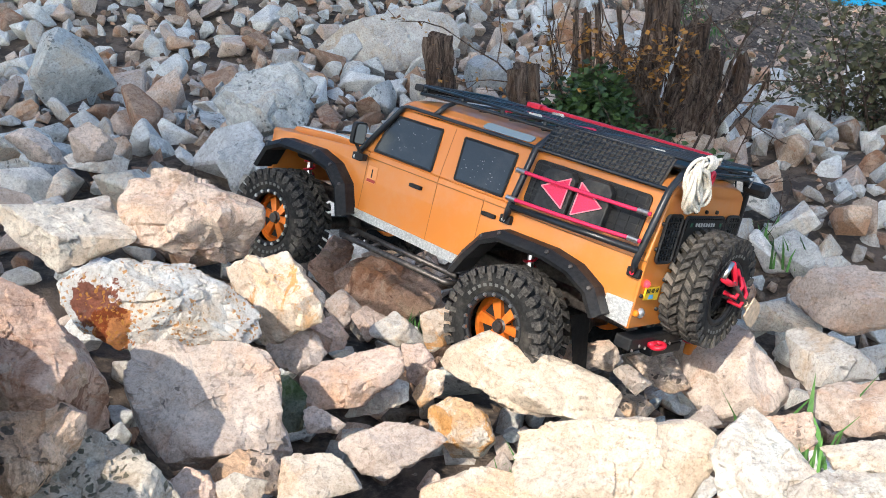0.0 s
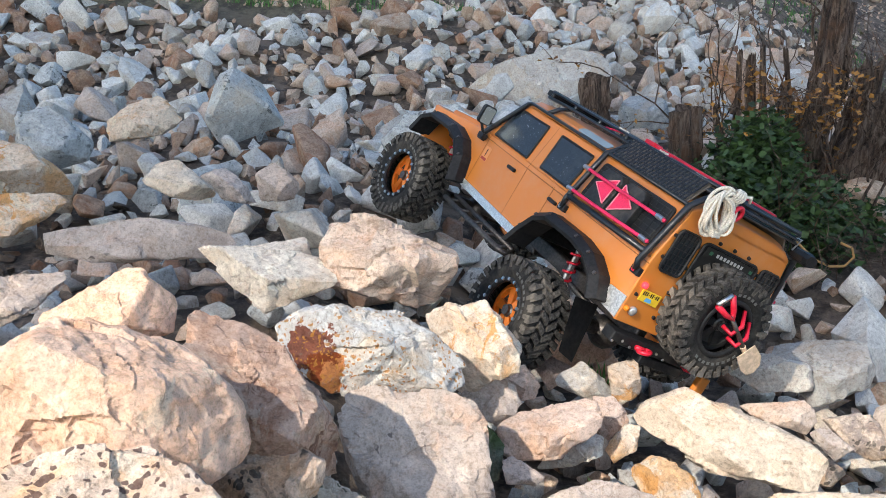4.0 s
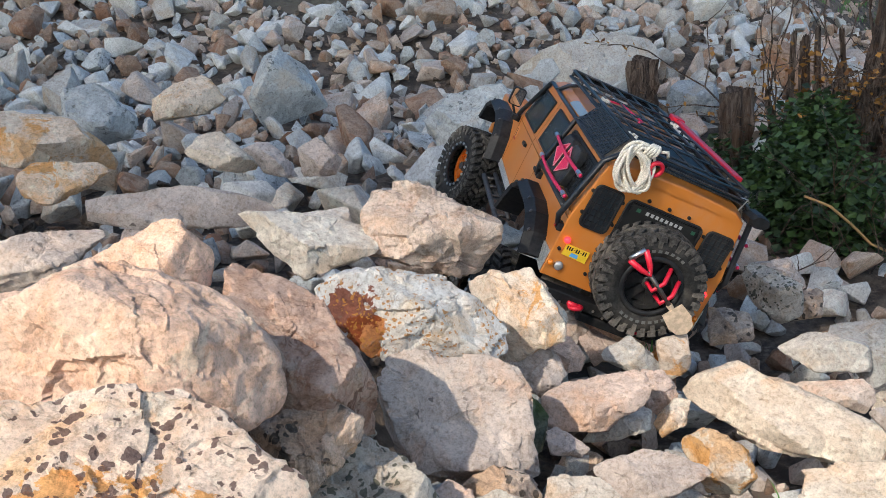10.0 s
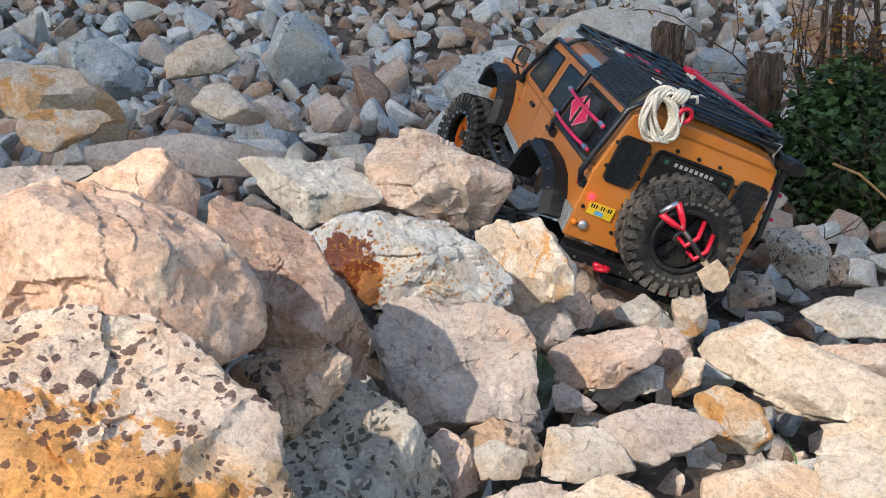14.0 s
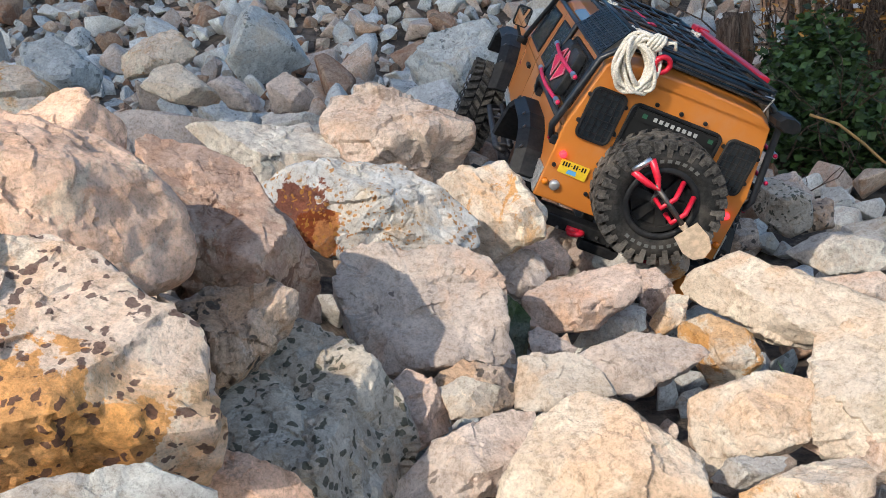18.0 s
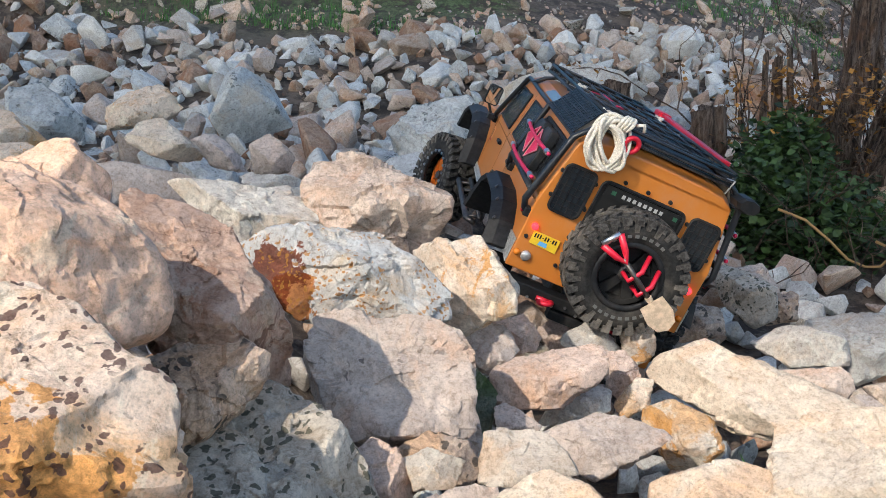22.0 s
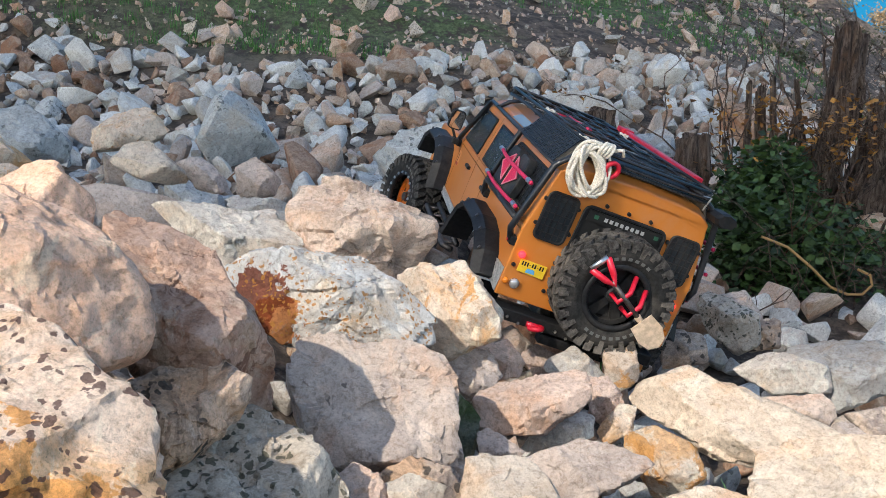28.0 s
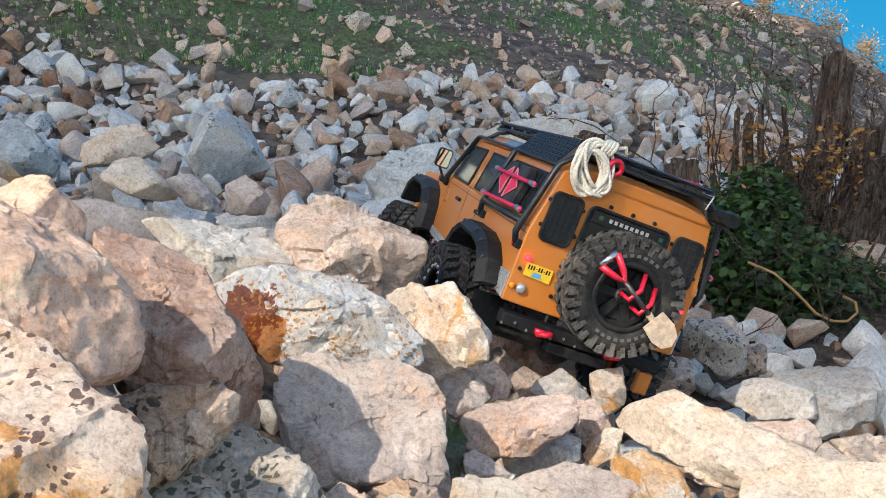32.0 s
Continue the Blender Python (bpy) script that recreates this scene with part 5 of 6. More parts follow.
def side_details(car):
    for s in (1, -1):
        bm = bmesh.new()
        slab(bm, [(0.074, 0.0305), (-0.086, 0.0265), (-0.084, 0.036), (0.076, 0.0395)], on_side(s, 0.0004), 0.001)
        sill = part("sill_plate", bm, TREAD, car, "bright diamond-plate sill strip")
        bm = bmesh.new()
        for k in range(28):
            x = 0.070 - 0.0055 * k
            z = 0.0345 - 0.000025 * (0.070 - x) * 1000
            slab(bm, [(x, z), (x - 0.0022, z + 0.0014), (x - 0.0026, z + 0.0008), (x - 0.0004, z - 0.0006)], on_side(s, 0.0014), 0.0004)
        part("sill_studs", bm, STEEL, sill)
        bm = bmesh.new()
        slab(bm, [(TAIL + 0.001, 0.038), (-0.236, 0.040), (-0.238, 0.060), (TAIL + 0.001, 0.061)], on_side(s, 0.0004), 0.001)
        corner = part("corner_plate", bm, TREAD, car, "bright diamond-plate corner guard")
        bm = bmesh.new()
        for i in range(5):
            for j in range(4):
                x, z, f = TAIL + 0.004 + 0.005 * i, 0.042 + 0.005 * j, 1 if (i + j) % 2 else -1
                slab(bm, [(x, z), (x + 0.003, z + f * 0.0018), (x + 0.003, z + f * 0.0018 + 0.0009), (x, z + 0.0009)], on_side(s, 0.0014), 0.0004)
        part("corner_studs", bm, STEEL, corner)
        for x in (-0.006, -0.100):
            bm = bmesh.new()
            box(bm, (x - 0.008, s * SIDE - 0.001, 0.0845), (x + 0.008, s * SIDE + 0.0035, 0.0885), 0.001)
            part("door_handle", bm, BLACK, car)
        # seams of the doors
        bm = bmesh.new()
        for x, z0, z1 in ((0.066, 0.034, 0.104), (-0.031, 0.034, 0.156), (-0.090, 0.060, 0.100)):
            tube(bm, [on_side(s)(x, z0, 0), on_side(s)(x, min(z1, 0.1), 0), on_side(s)(x, z1, 0)], 0.0003, 4)
        tube(bm, [on_side(s)(0.072, 0.098, 0.0002), on_side(s)(TAIL, 0.098, 0.0002)], 0.0006, 4)
        part("door_seam", bm, plain("seam_shadow", (0.25, 0.10, 0.02), 0.6), car)
        # rock slider
        bm = bmesh.new()
        tube(bm, [(0.080, s * 0.088, 0.010), (0.070, s * 0.098, 0.010), (-0.076, s * 0.098, 0.010), (-0.084, s * 0.088, 0.010)], 0.0032, 8)
        tube(bm, [(0.072, s * 0.084, 0.016), (-0.080, s * 0.084, 0.016)], 0.003, 8)
        for k in range(5):
            tube(bm, [(0.060 - 0.032 * k, s * 0.098, 0.010), (0.056 - 0.032 * k, s * 0.080, 0.016)], 0.002, 6)
        part("rock_slider", bm, DARK_STEEL, car, "scuffed tubular rock slider", True)
        # side grid and the cans behind the cords
        bm = bmesh.new()
        slab(bm, rounded(-0.250, 0.110, -0.132, 0.153, 0.005), on_side(s, 0.0004), 0.002)
        grid = part("side_grid", bm, BLACK, car, "black louvred quarter panel")
        bm = bmesh.new()
        for k in range(12):
            x = -0.138 - 0.0098 * k
            tube(bm, [on_side(s, 0.0026)(x, 0.112, 0), on_side(s, 0.0026)(x, 0.151, 0)], 0.0007, 4)
        for k in range(7):
            z = 0.113 + 0.006 * k
            tube(bm, [on_side(s, 0.003)(-0.134, z, 0), on_side(s, 0.003)(-0.248, z, 0)], 0.0007, 4)
        part("bar_grid", bm, GREY, grid)
        for k in range(2):
            x = -0.148 - 0.037 * k
            bm = bmesh.new()
            slab(bm, [(x, 0.112), (x - 0.034, 0.112), (x - 0.034, 0.144), (x - 0.028, 0.151), (x - 0.006, 0.151), (x, 0.144)], on_side(s, 0.003), 0.009)
            can = part("jerry_can", bm, GREY, car, "flat grey fuel can with a red reflector")
            bevel = can.modifiers.new("edges", "BEVEL")
            bevel.width, bevel.segments = 0.0012, 2
            bm = bmesh.new()
            tip = [(x - 0.004, 0.132), (x - 0.030, 0.146), (x - 0.030, 0.118)] if k == 0 else [(x - 0.030, 0.130), (x - 0.004, 0.146), (x - 0.004, 0.116)]
            slab(bm, tip, on_side(s, 0.0124), 0.0008)
            part("red_reflector", bm, CORD, can, "red triangular reflector")
            bm = bmesh.new()
            for a, b in zip(tip, tip[1:] + tip[:1]):
                tube(bm, [on_side(s, 0.0134)(*a, 0), on_side(s, 0.0134)(*b, 0)], 0.0007, 4)
            part("reflector_edge", bm, plain("pink_edge", (0.8, 0.25, 0.3), 0.4), can)
        for za, zb in ((0.138, 0.139), (0.111, 0.115)):
            bm = bmesh.new()
            pts = [Vector((-0.126, s * (side_y(za) + 0.012), za)).lerp(Vector((-0.259, s * (side_y(zb) + 0.014), zb)), k / 20) + Vector((0, s * 0.004 * math.sin(k * math.pi / 20), 0)) for k in range(21)]
            tube(bm, pts, 0.0019, 6)
            cord = part("elastic_cord", bm, CORD, car, "red braided elastic cord", True)
            for p in (pts[0], pts[-2]):
                bm = bmesh.new()
                tube(bm, [p + Vector((0.005, 0, 0)), p - Vector((0.005, 0, 0))], 0.0026, 8)
                part("cord_end", bm, STEEL, cord)
        # mirror
        bm = bmesh.new()
        box(bm, (0.062, s * 0.094 - 0.002, 0.094), (0.074, s * 0.094 + 0.006, 0.101), 0.001)
        tube(bm, [(0.068, s * 0.097, 0.100), (0.071, s * 0.106, 0.113)], 0.0018, 6)
        slab(bm, rounded(0.094, 0.110, 0.112, 0.134, 0.004), lambda u, v, w, s=s: Vector((0.069 + w, s * u, v)), 0.005)
        mirror = part("wing_mirror", bm, BLACK, car, "black wing mirror on a bracket")
        bm = bmesh.new()
        slab(bm, rounded(0.0955, 0.1115, 0.1105, 0.1325, 0.003), lambda u, v, w, s=s: Vector((0.0685 - w, s * u, v)), 0.0006)
        part("mirror_glass", bm, plain("mirror_silver", (0.85, 0.85, 0.85), 0.03, 1.0), mirror)
        bm = bmesh.new()
        box(bm, (0.214, s * 0.086 - 0.006, 0.062), (0.226, s * 0.086 + 0.006, 0.074), 0.001)
        part("marker_lamp", bm, BLACK, car)
    # number decal on the door
    bm = bmesh.new()
    slab(bm, rounded(0.049, 0.072, 0.063, 0.090, 0.0015), on_side(1, 0.0002), 0.0003)
    decal = part("door_decal", bm, plain("cream_decal", (0.66, 0.27, 0.09), 0.5), car, "small numbered decal")
    bm = bmesh.new()
    slab(bm, [(0.0500, 0.0725), (0.0620, 0.0725), (0.0620, 0.0760), (0.0500, 0.0760)], on_side(1, 0.0006), 0.0002)
    part("decal_bar", bm, plain("dark_red_print", (0.32, 0.03, 0.02), 0.5), decal)
    text = bpy.data.curves.new("decal_number", "FONT")
    text.body, text.size, text.extrude, text.align_x = "1", 0.0135, 0.0001, "CENTER"
    ob = new("decal_number", text)
    bpy.context.view_layer.update()
    me = bpy.data.meshes.new_from_object(ob.evaluated_get(bpy.context.evaluated_depsgraph_get()))
    bpy.data.objects.remove(ob)
    me.materials.append(INK)
    ob = new("decal_number", me)
    ob.parent = decal
    ob.matrix_basis = Matrix.Translation((0.050, 0.004 + 0.93 * SIDE + 0.0008, 0.0747)) @ Euler((radians(90), 0, radians(180))).to_matrix().to_4x4()
    # bonnet fittings
    bm = bmesh.new()
    for s in (1, -1):
        slab(bm, [(0.084, 0.1056), (0.150, 0.1036), (0.205, 0.0986), (0.205, 0.0996), (0.150, 0.1046), (0.084, 0.1066)], lambda u, v, w, s=s: Vector((u, s * (0.046 + w), v)), 0.014)
    part("bonnet_tread_plate", bm, TREAD, car, "chequer plate on the bonnet edges")
    bm = bmesh.new()
    for s in (1, -1):
        tube(bm, [(0.078, s * 0.045, 0.108), (0.140, s * 0.040, 0.109), (0.150, s * 0.058, 0.107)], 0.0016, 6)
    part("wiper_arm", bm, BLACK, car, "", True)


def running_gear(car):
    bm = bmesh.new()
    for s in (1, -1):
        box(bm, (-0.255, s * 0.030 - 0.006, 0.020), (0.215, s * 0.030 + 0.006, 0.036), 0.002)
    box(bm, (-0.050, -0.030, 0.012), (0.060, 0.030, 0.045), 0.003)
    part("chassis", bm, DARK_STEEL, car, "dark ladder chassis")
    for x in (0.162, -0.162):
        bm = bmesh.new()
        tube(bm, [(x, 0.085, -0.008), (x, -0.085, -0.008)], 0.008, 10)
        bmesh.ops.create_icosphere(bm, subdivisions=2, radius=0.019, matrix=Matrix.Translation((x, -0.018, -0.008)))
        tube(bm, [(x, -0.018, -0.006), (0.0, -0.005, 0.022)], 0.005, 8)
        part("axle", bm, DARK_STEEL, car, "cast axle with a round differential", True)
        for s in (1, -1):
            bm = bmesh.new()
            pts = [Vector((x + 0.012, s * 0.052, 0.000)).lerp(Vector((x + 0.030, s * 0.044, 0.066)), k / 60) + Vector((0.006 * math.cos(k * 0.75), 0.006 * math.sin(k * 0.75), 0)) for k in range(61)]
            tube(bm, pts, 0.0013, 5)
            shock = part("spring", bm, RED, car, "red coil spring", True)
            bm = bmesh.new()
            tube(bm, [(x + 0.010, s * 0.053, -0.006), (x + 0.031, s * 0.043, 0.070)], 0.0034, 8)
            part("damper", bm, STEEL, shock)
    bm = bmesh.new()
    slab(bm, [(0.0, 0.030), (0.030, 0.030), (0.026, -0.020), (0.006, -0.026)], lambda u, v, w: Vector((-0.222 - 0.3 * (0.03 - v), 0.064 + u, v)), 0.0016)
    part("mud_flap", bm, BLACK, car)


def make_wheel():
    """One wheel round its own hub, axis along y, outer face at +y: tyre, rim, bead ring and bolts."""
    bm = bmesh.new()
    W, R = 0.0235, 0.0625
    prof = [(-W * 0.72, 0.032), (-W * 0.95, 0.036), (-W * 1.04, 0.045), (-W, 0.0535), (-W * 0.8, 0.0568), (0, 0.0580), (W * 0.8, 0.0568), (W, 0.0535), (W * 1.04, 0.045), (W * 0.95, 0.036), (W * 0.72, 0.032)]
    seg = 48
    rings = [[bm.verts.new((r * math.cos(k * math.tau / seg), y, r * math.sin(k * math.tau / seg))) for k in range(seg)] for y, r in prof]
    for a, b in zip(rings, rings[1:]):
        for k in range(seg):
            bm.faces.new((a[k], b[k], b[(k + 1) % seg], a[(k + 1) % seg]))
    bmesh.ops.recalc_face_normals(bm, faces=bm.faces[:])
    wheel = part("wheel", bm, RUBBER, None, "chunky mud tyre with open lugs", True)
    bm = bmesh.new()
    n = 30
    for k in range(n):
        for row, (y0, y1, shift, skew) in enumerate(((0.0125, 0.0255, 0.0, 0.10), (0.0005, 0.0115, 0.5, -0.12), (-0.0115, -0.0005, 0.0, 0.12), (-0.0255, -0.0125, 0.5, -0.10))):
            a = (k + shift) * math.tau / n
            half = 0.060 if row in (0, 3) else 0.074
            lug = []
            for r, g in ((0.0545, 1.0), (R if row in (1, 2) else R - 0.0008, 0.82)):
                for y, f in ((y0, -1), (y1, 1)):
                    for e in (-1, 1):
                        yy = y if g == 1.0 else y + (0.0008 if f < 0 else -0.0008)
                        ang = a + e * half * g + skew * f * 0.5
                        lug.append(bm.verts.new((r * math.cos(ang), yy, r * math.sin(ang))))
            for q in ((0, 1, 3, 2), (4, 6, 7, 5), (0, 4, 5, 1), (2, 3, 7, 6), (0, 2, 6, 4), (1, 5, 7, 3)):
                bm.faces.new([lug[i] for i in q])
        for s in (1, -1):
            a = (k + (0.0 if s > 0 else 0.5)) * math.tau / n
            c = [bm.verts.new((r * math.cos(a + e), s * y, r * math.sin(a + e))) for r, y in ((0.0470 + 0.0035 * (k % 2), 0.0246), (0.0610, 0.0260 - 0.001 * (k % 2)), (0.0610, 0.0222), (0.0470 + 0.0035 * (k % 2), 0.0225)) for e in (-0.050, 0.050)]
            for q in ((0, 1, 3, 2), (2, 3, 5, 4), (4, 5, 7, 6), (0, 2, 4, 6), (1, 7, 5, 3)):
                bm.faces.new([c[i] for i in q])
    bmesh.ops.recalc_face_normals(bm, faces=bm.faces[:])
    tagged(part("tread", bm, LUG, wheel, "dusty tread lugs"), kind="stuff")
    bm = bmesh.new()
    for start in (0.6, 3.75):
        for k in range(9):
            a = start + 0.17 * k
            slab(bm, [(-0.050, 0.0415), (0.050, 0.0415), (0.046, 0.0448), (-0.046, 0.0448)], lambda u, v, w: Vector((v * math.cos(a + u), 0.0248 + w - 0.12 * abs(v - 0.045), v * math.sin(a + u))), 0.0003)
    tagged(part("sidewall_print", bm, plain("pale_rubber", (0.11, 0.11, 0.105), 0.8), wheel, "pale raised sidewall bars"), kind="stuff")
    bm = bmesh.new()
    disc(bm, (0, -0.016, 0), (0, 1, 0), [(0, 0.031), (0.002, 0.0325), (0.022, 0.031), (0.0225, 0.026), (0.014, 0.024)], 32)
    for k in range(6):
        a = k * math.tau / 6
        p = lambda r, b, y: Vector((r * math.cos(a + b), y, r * math.sin(a + b)))
        q = [bm.verts.new(v) for v in (p(0.007, -0.5, 0.009), p(0.007, 0.5, 0.009), p(0.026, 0.20, 0.006), p(0.026, -0.20, 0.006), p(0.007, -0.5, 0.003), p(0.007, 0.5, 0.003), p(0.026, 0.20, 0.001), p(0.026, -0.20, 0.001))]
        for f in ((0, 1, 2, 3), (7, 6, 5, 4), (0, 4, 5, 1), (1, 5, 6, 2), (2, 6, 7, 3), (3, 7, 4, 0)):
            bm.faces.new([q[i] for i in f])
    bmesh.ops.recalc_face_normals(bm, faces=bm.faces[:])
    part("rim", bm, RIM, wheel, "copper-orange six-spoke rim")
    # solid black plates imitate the shaded openings between the spokes
    for k in range(6):
        a = (k + 0.5) * math.tau / 6
        bm = bmesh.new()
        q = [(0.0115, -0.20), (0.0115, 0.20), (0.0245, 0.30), (0.0245, -0.30)]
        slab(bm, q, lambda r, b, y: Vector((r * math.cos(a + b), 0.0005 + y, r * math.sin(a + b))), 0.0016)
        part("rim_opening", bm, INK, wheel, "black plate for the shade between the spokes")
    bm = bmesh.new()
    disc(bm, (0, 0.002, 0), (0, 1, 0), [(0, 0.009), (0.008, 0.0085), (0.010, 0.006), (0.013, 0.006)], 12)
    part("hub_cap", bm, DARK_STEEL, wheel)
    bm = bmesh.new()
    torus(bm, (0, 0.0195, 0), (0, 1, 0), 0.0305, 0.0032, 36, 8)
    part("bead_ring", bm, BLACK, wheel, "black bead-lock ring with bolts", True)
    bolts("ring_bolt", STEEL, wheel, [((0.0305 * math.cos(k * math.tau / 18), 0.0222, 0.0305 * math.sin(k * math.tau / 18)), (0, 1, 0), 0.0022, 0.0016) for k in range(18)], 6)
    for o in wheel.children:
        if o.name.startswith(("rim", "bead", "ring")):
            for v in o.data.vertices:
                v.co.x, v.co.y, v.co.z = 1.10 * v.co.x, v.co.y + 0.0015, 1.10 * v.co.z
    for o in [wheel, *wheel.children]:
        for v in o.data.vertices:
            v.co.x, v.co.y, v.co.z = 0.865 * v.co.x, 0.90 * v.co.y, 0.865 * v.co.z
    return wheel


def build_car():
    car = new("model_off_road_car")
    tagged(car, "orange radio-controlled off-road car with black roof cage, climbing tilted over rocks", "model car")
    tail_details(car)
    for o in car.children_recursive:
        settle(o, 0.009)
    rope_coil(car)
    done = set(car.children_recursive)
    car_body(car)
    car_windows(car)
    arch_flares(car)
    roll_cage(car)
    roof_rack(car)
    side_details(car)
    for o in car.children_recursive:
        if o not in done and o.name != "decal_number":
            settle(o, 0.0)
    running_gear(car)
    first = make_wheel()
    first.parent = car
    wheels = {"fl": first}
    for key in ("rl", "fr", "rr"):
        wheels[key] = copy_thing(first, Matrix.Identity(4))
    spare = copy_thing(first, pose(-0.289, -0.002, 0.0745, 0, 0, 90))
    spare["label"] = "chunky spare tyre carried on the tail"
    for o in [spare, *spare.children]:
        o.data = o.data.copy()
        for v in o.data.vertices:
            v.co.x, v.co.y, v.co.z = 0.93 * v.co.x, 0.80 * v.co.y, 0.93 * v.co.z
    for o in spare.children:
        if o.name.startswith("rim"):
            o.data.materials[0] = BLACK
            o["label"] = "black rim of the spare"
    for o in list(spare.children):
        if o.name.startswith("ring_bolt"):
            bpy.data.objects.remove(o)
    # shovel and carrier on the spare
    bm = bmesh.new()
    tube(bm, [(-0.262, -0.002, 0.0745), (-0.308, -0.002, 0.0745)], 0.004, 8)
    part("spare_carrier", bm, BLACK, car, "black spare wheel carrier")
    hi, lo = Vector((-0.314, 0.024, 0.097)), Vector((-0.318, -0.024, 0.066))
    d = (lo - hi).normalized()
    sd = d.cross(Vector((-1, 0, 0))).normalized()
    bm = bmesh.new()
    tube(bm, [hi + d * 0.014, lo], 0.0022, 8)
    shovel = part("shovel_shaft", bm, DARK_STEEL, car, "small shovel strapped across the spare wheel", True)
    bm = bmesh.new()
    tube(bm, [hi - sd * 0.008 - d * 0.004, hi - sd * 0.004 + d * 0.010, hi + d * 0.018, hi + sd * 0.004 + d * 0.010, hi + sd * 0.008 - d * 0.004], 0.0028, 8)
    part("shovel_grip", bm, RED, shovel, "red shovel grip", True)
    bm = bmesh.new()
    tube(bm, [hi - sd * 0.008 - d * 0.005, hi + sd * 0.008 - d * 0.005], 0.0024, 8)
    part("grip_bar", bm, STEEL, shovel, "", True)
    bm = bmesh.new()
    blade = [(-0.010, -0.002), (0.010, -0.002), (0.0115, 0.012), (0.008, 0.022), (0.0, 0.026), (-0.008, 0.022), (-0.0115, 0.012)]
    slab(bm, blade, lambda u, v, w: lo + sd * u + d * v + Vector((-0.0010 - w - 14 * u * u, 0, 0)), 0.001)
    tube(bm, [lo - d * 0.006, lo + d * 0.010], [0.003, 0.0016], 8)
    part("shovel_blade", bm, BLADE, shovel, "worn metal shovel blade")
    bm = bmesh.new()
    for q in (hi.lerp(lo, 0.55), hi.lerp(lo, 0.8)):
        tube(bm, [q + sd * 0.013 + Vector((0.010, 0, 0.008)), q + sd * 0.006, q - sd * 0.006, q - sd * 0.013 + Vector((0.010, 0, 0.006))], 0.0021, 6)
    part("red_clamp", bm, RED, car, "red clamps holding the shovel", True)
    return car, wheels


def settle(ob, low):
    """Brings the body down on its chassis: the cab slightly lower and further back, the tail's fittings lower still."""
    for v in ob.data.vertices:
        if v.co.z > 0.034:
            v.co.z = 0.034 + (v.co.z - 0.034) * 0.935
        if v.co.z > 0.152:
            v.co.z = 0.152 + (v.co.z - 0.152) * 0.60
        v.co.z -= low
        v.co.x -= 0.006
        v.co.y = 0.004 + 0.93 * v.co.y


CAR, WHEELS = build_car()


# ---- dead wood, ivy, grass ----
def trunk_mesh(name, line, radii, seed, parent, ragged=0.06, label=""):
    """A weathered trunk along a line of points, fluted, with a broken top."""
    pts = [Vector(p) for p in line]
    steps, sides = 30, 26
    verts, faces = [], []
    rng = np.random.RandomState(seed)
    jag = np.interp(np.arange(sides), np.arange(0, sides + 4, 4), np.r_[rng.rand(sides // 4 + 1), 0][: len(np.arange(0, sides + 4, 4))])
    for i in range(steps + 1):
        s = i / steps * (len(pts) - 1)
        k = min(int(s), len(pts) - 2)
        c = pts[k].lerp(pts[k + 1], s - k)
        r = radii[0] + (radii[1] - radii[0]) * i / steps
        for j in range(sides):
            a = j * math.tau / sides
            flute = 1 + 0.36 * math.sin(3 * a + seed) * math.cos(2 * a + 1.3 * seed) + 0.42 * float(value_noise(np.array([[3 * math.cos(a) + seed, 3 * math.sin(a), i * 0.16]]))[0]) + 0.16 * float(value_noise(np.array([[8 * math.cos(a), 8 * math.sin(a) + seed, i * 0.5]]))[0])
            up = ragged * jag[j] * max(0, (i - steps + 3) / 3)
            verts.append((c.x + r * flute * math.cos(a), c.y + r * flute * math.sin(a), c.z + up))
    for i in range(steps):
        for j in range(sides):
            a, b = i * sides + j, i * sides + (j + 1) % sides
            faces.append((a, b, b + sides, a + sides))
    verts.append((pts[-1].x, pts[-1].y, pts[-1].z - 0.02))
    top = len(verts) - 1
    for j in range(sides):
        faces.append((steps * sides + j, steps * sides + (j + 1) % sides, top))
    ob = new(name, mesh_of(name, verts, faces, BARK, "facets"))
    ob.parent = parent
    if label:
        ob["label"] = label
    return ob


def leaf_cloud(name, material, spots, size, rng, parent=None, spread=1.0, droop=0.0):
    """Many small folded leaves at the given spots."""
    n = len(spots)
    spots = np.asarray(spots, float)
    a, t = rng.uniform(0, 6.28, n), rng.normal(0, 0.6, n) - droop
    length = size * rng.uniform(0.6, 1.3, n)
    d = np.stack([np.cos(a) * np.cos(t), np.sin(a) * np.cos(t), np.sin(t)], 1)
    s = np.cross(d, rng.normal(size=(n, 3)) * 0.4 + (0, 0, 1.0))
    s = s / np.linalg.norm(s, axis=1)[:, None]
    up = np.cross(s, d)
    L, W = length[:, None], (length * 0.42 * spread)[:, None]
    quad = [spots, spots + d * L * 0.45 + s * W + up * L * 0.10, spots + d * L, spots + d * L * 0.45 - s * W + up * L * 0.10, spots + d * L * 0.5 - up * L * 0.04]
    v = np.stack(quad, 1).reshape(-1, 3)
    b = np.arange(n)[:, None] * 5
    f = np.concatenate([b + (0, 1, 4), b + (1, 2, 4), b + (2, 3, 4), b + (3, 0, 4)]).tolist()
    ob = new(name, mesh_of(name, v, f, material, False))
    ob.parent = parent
    return ob


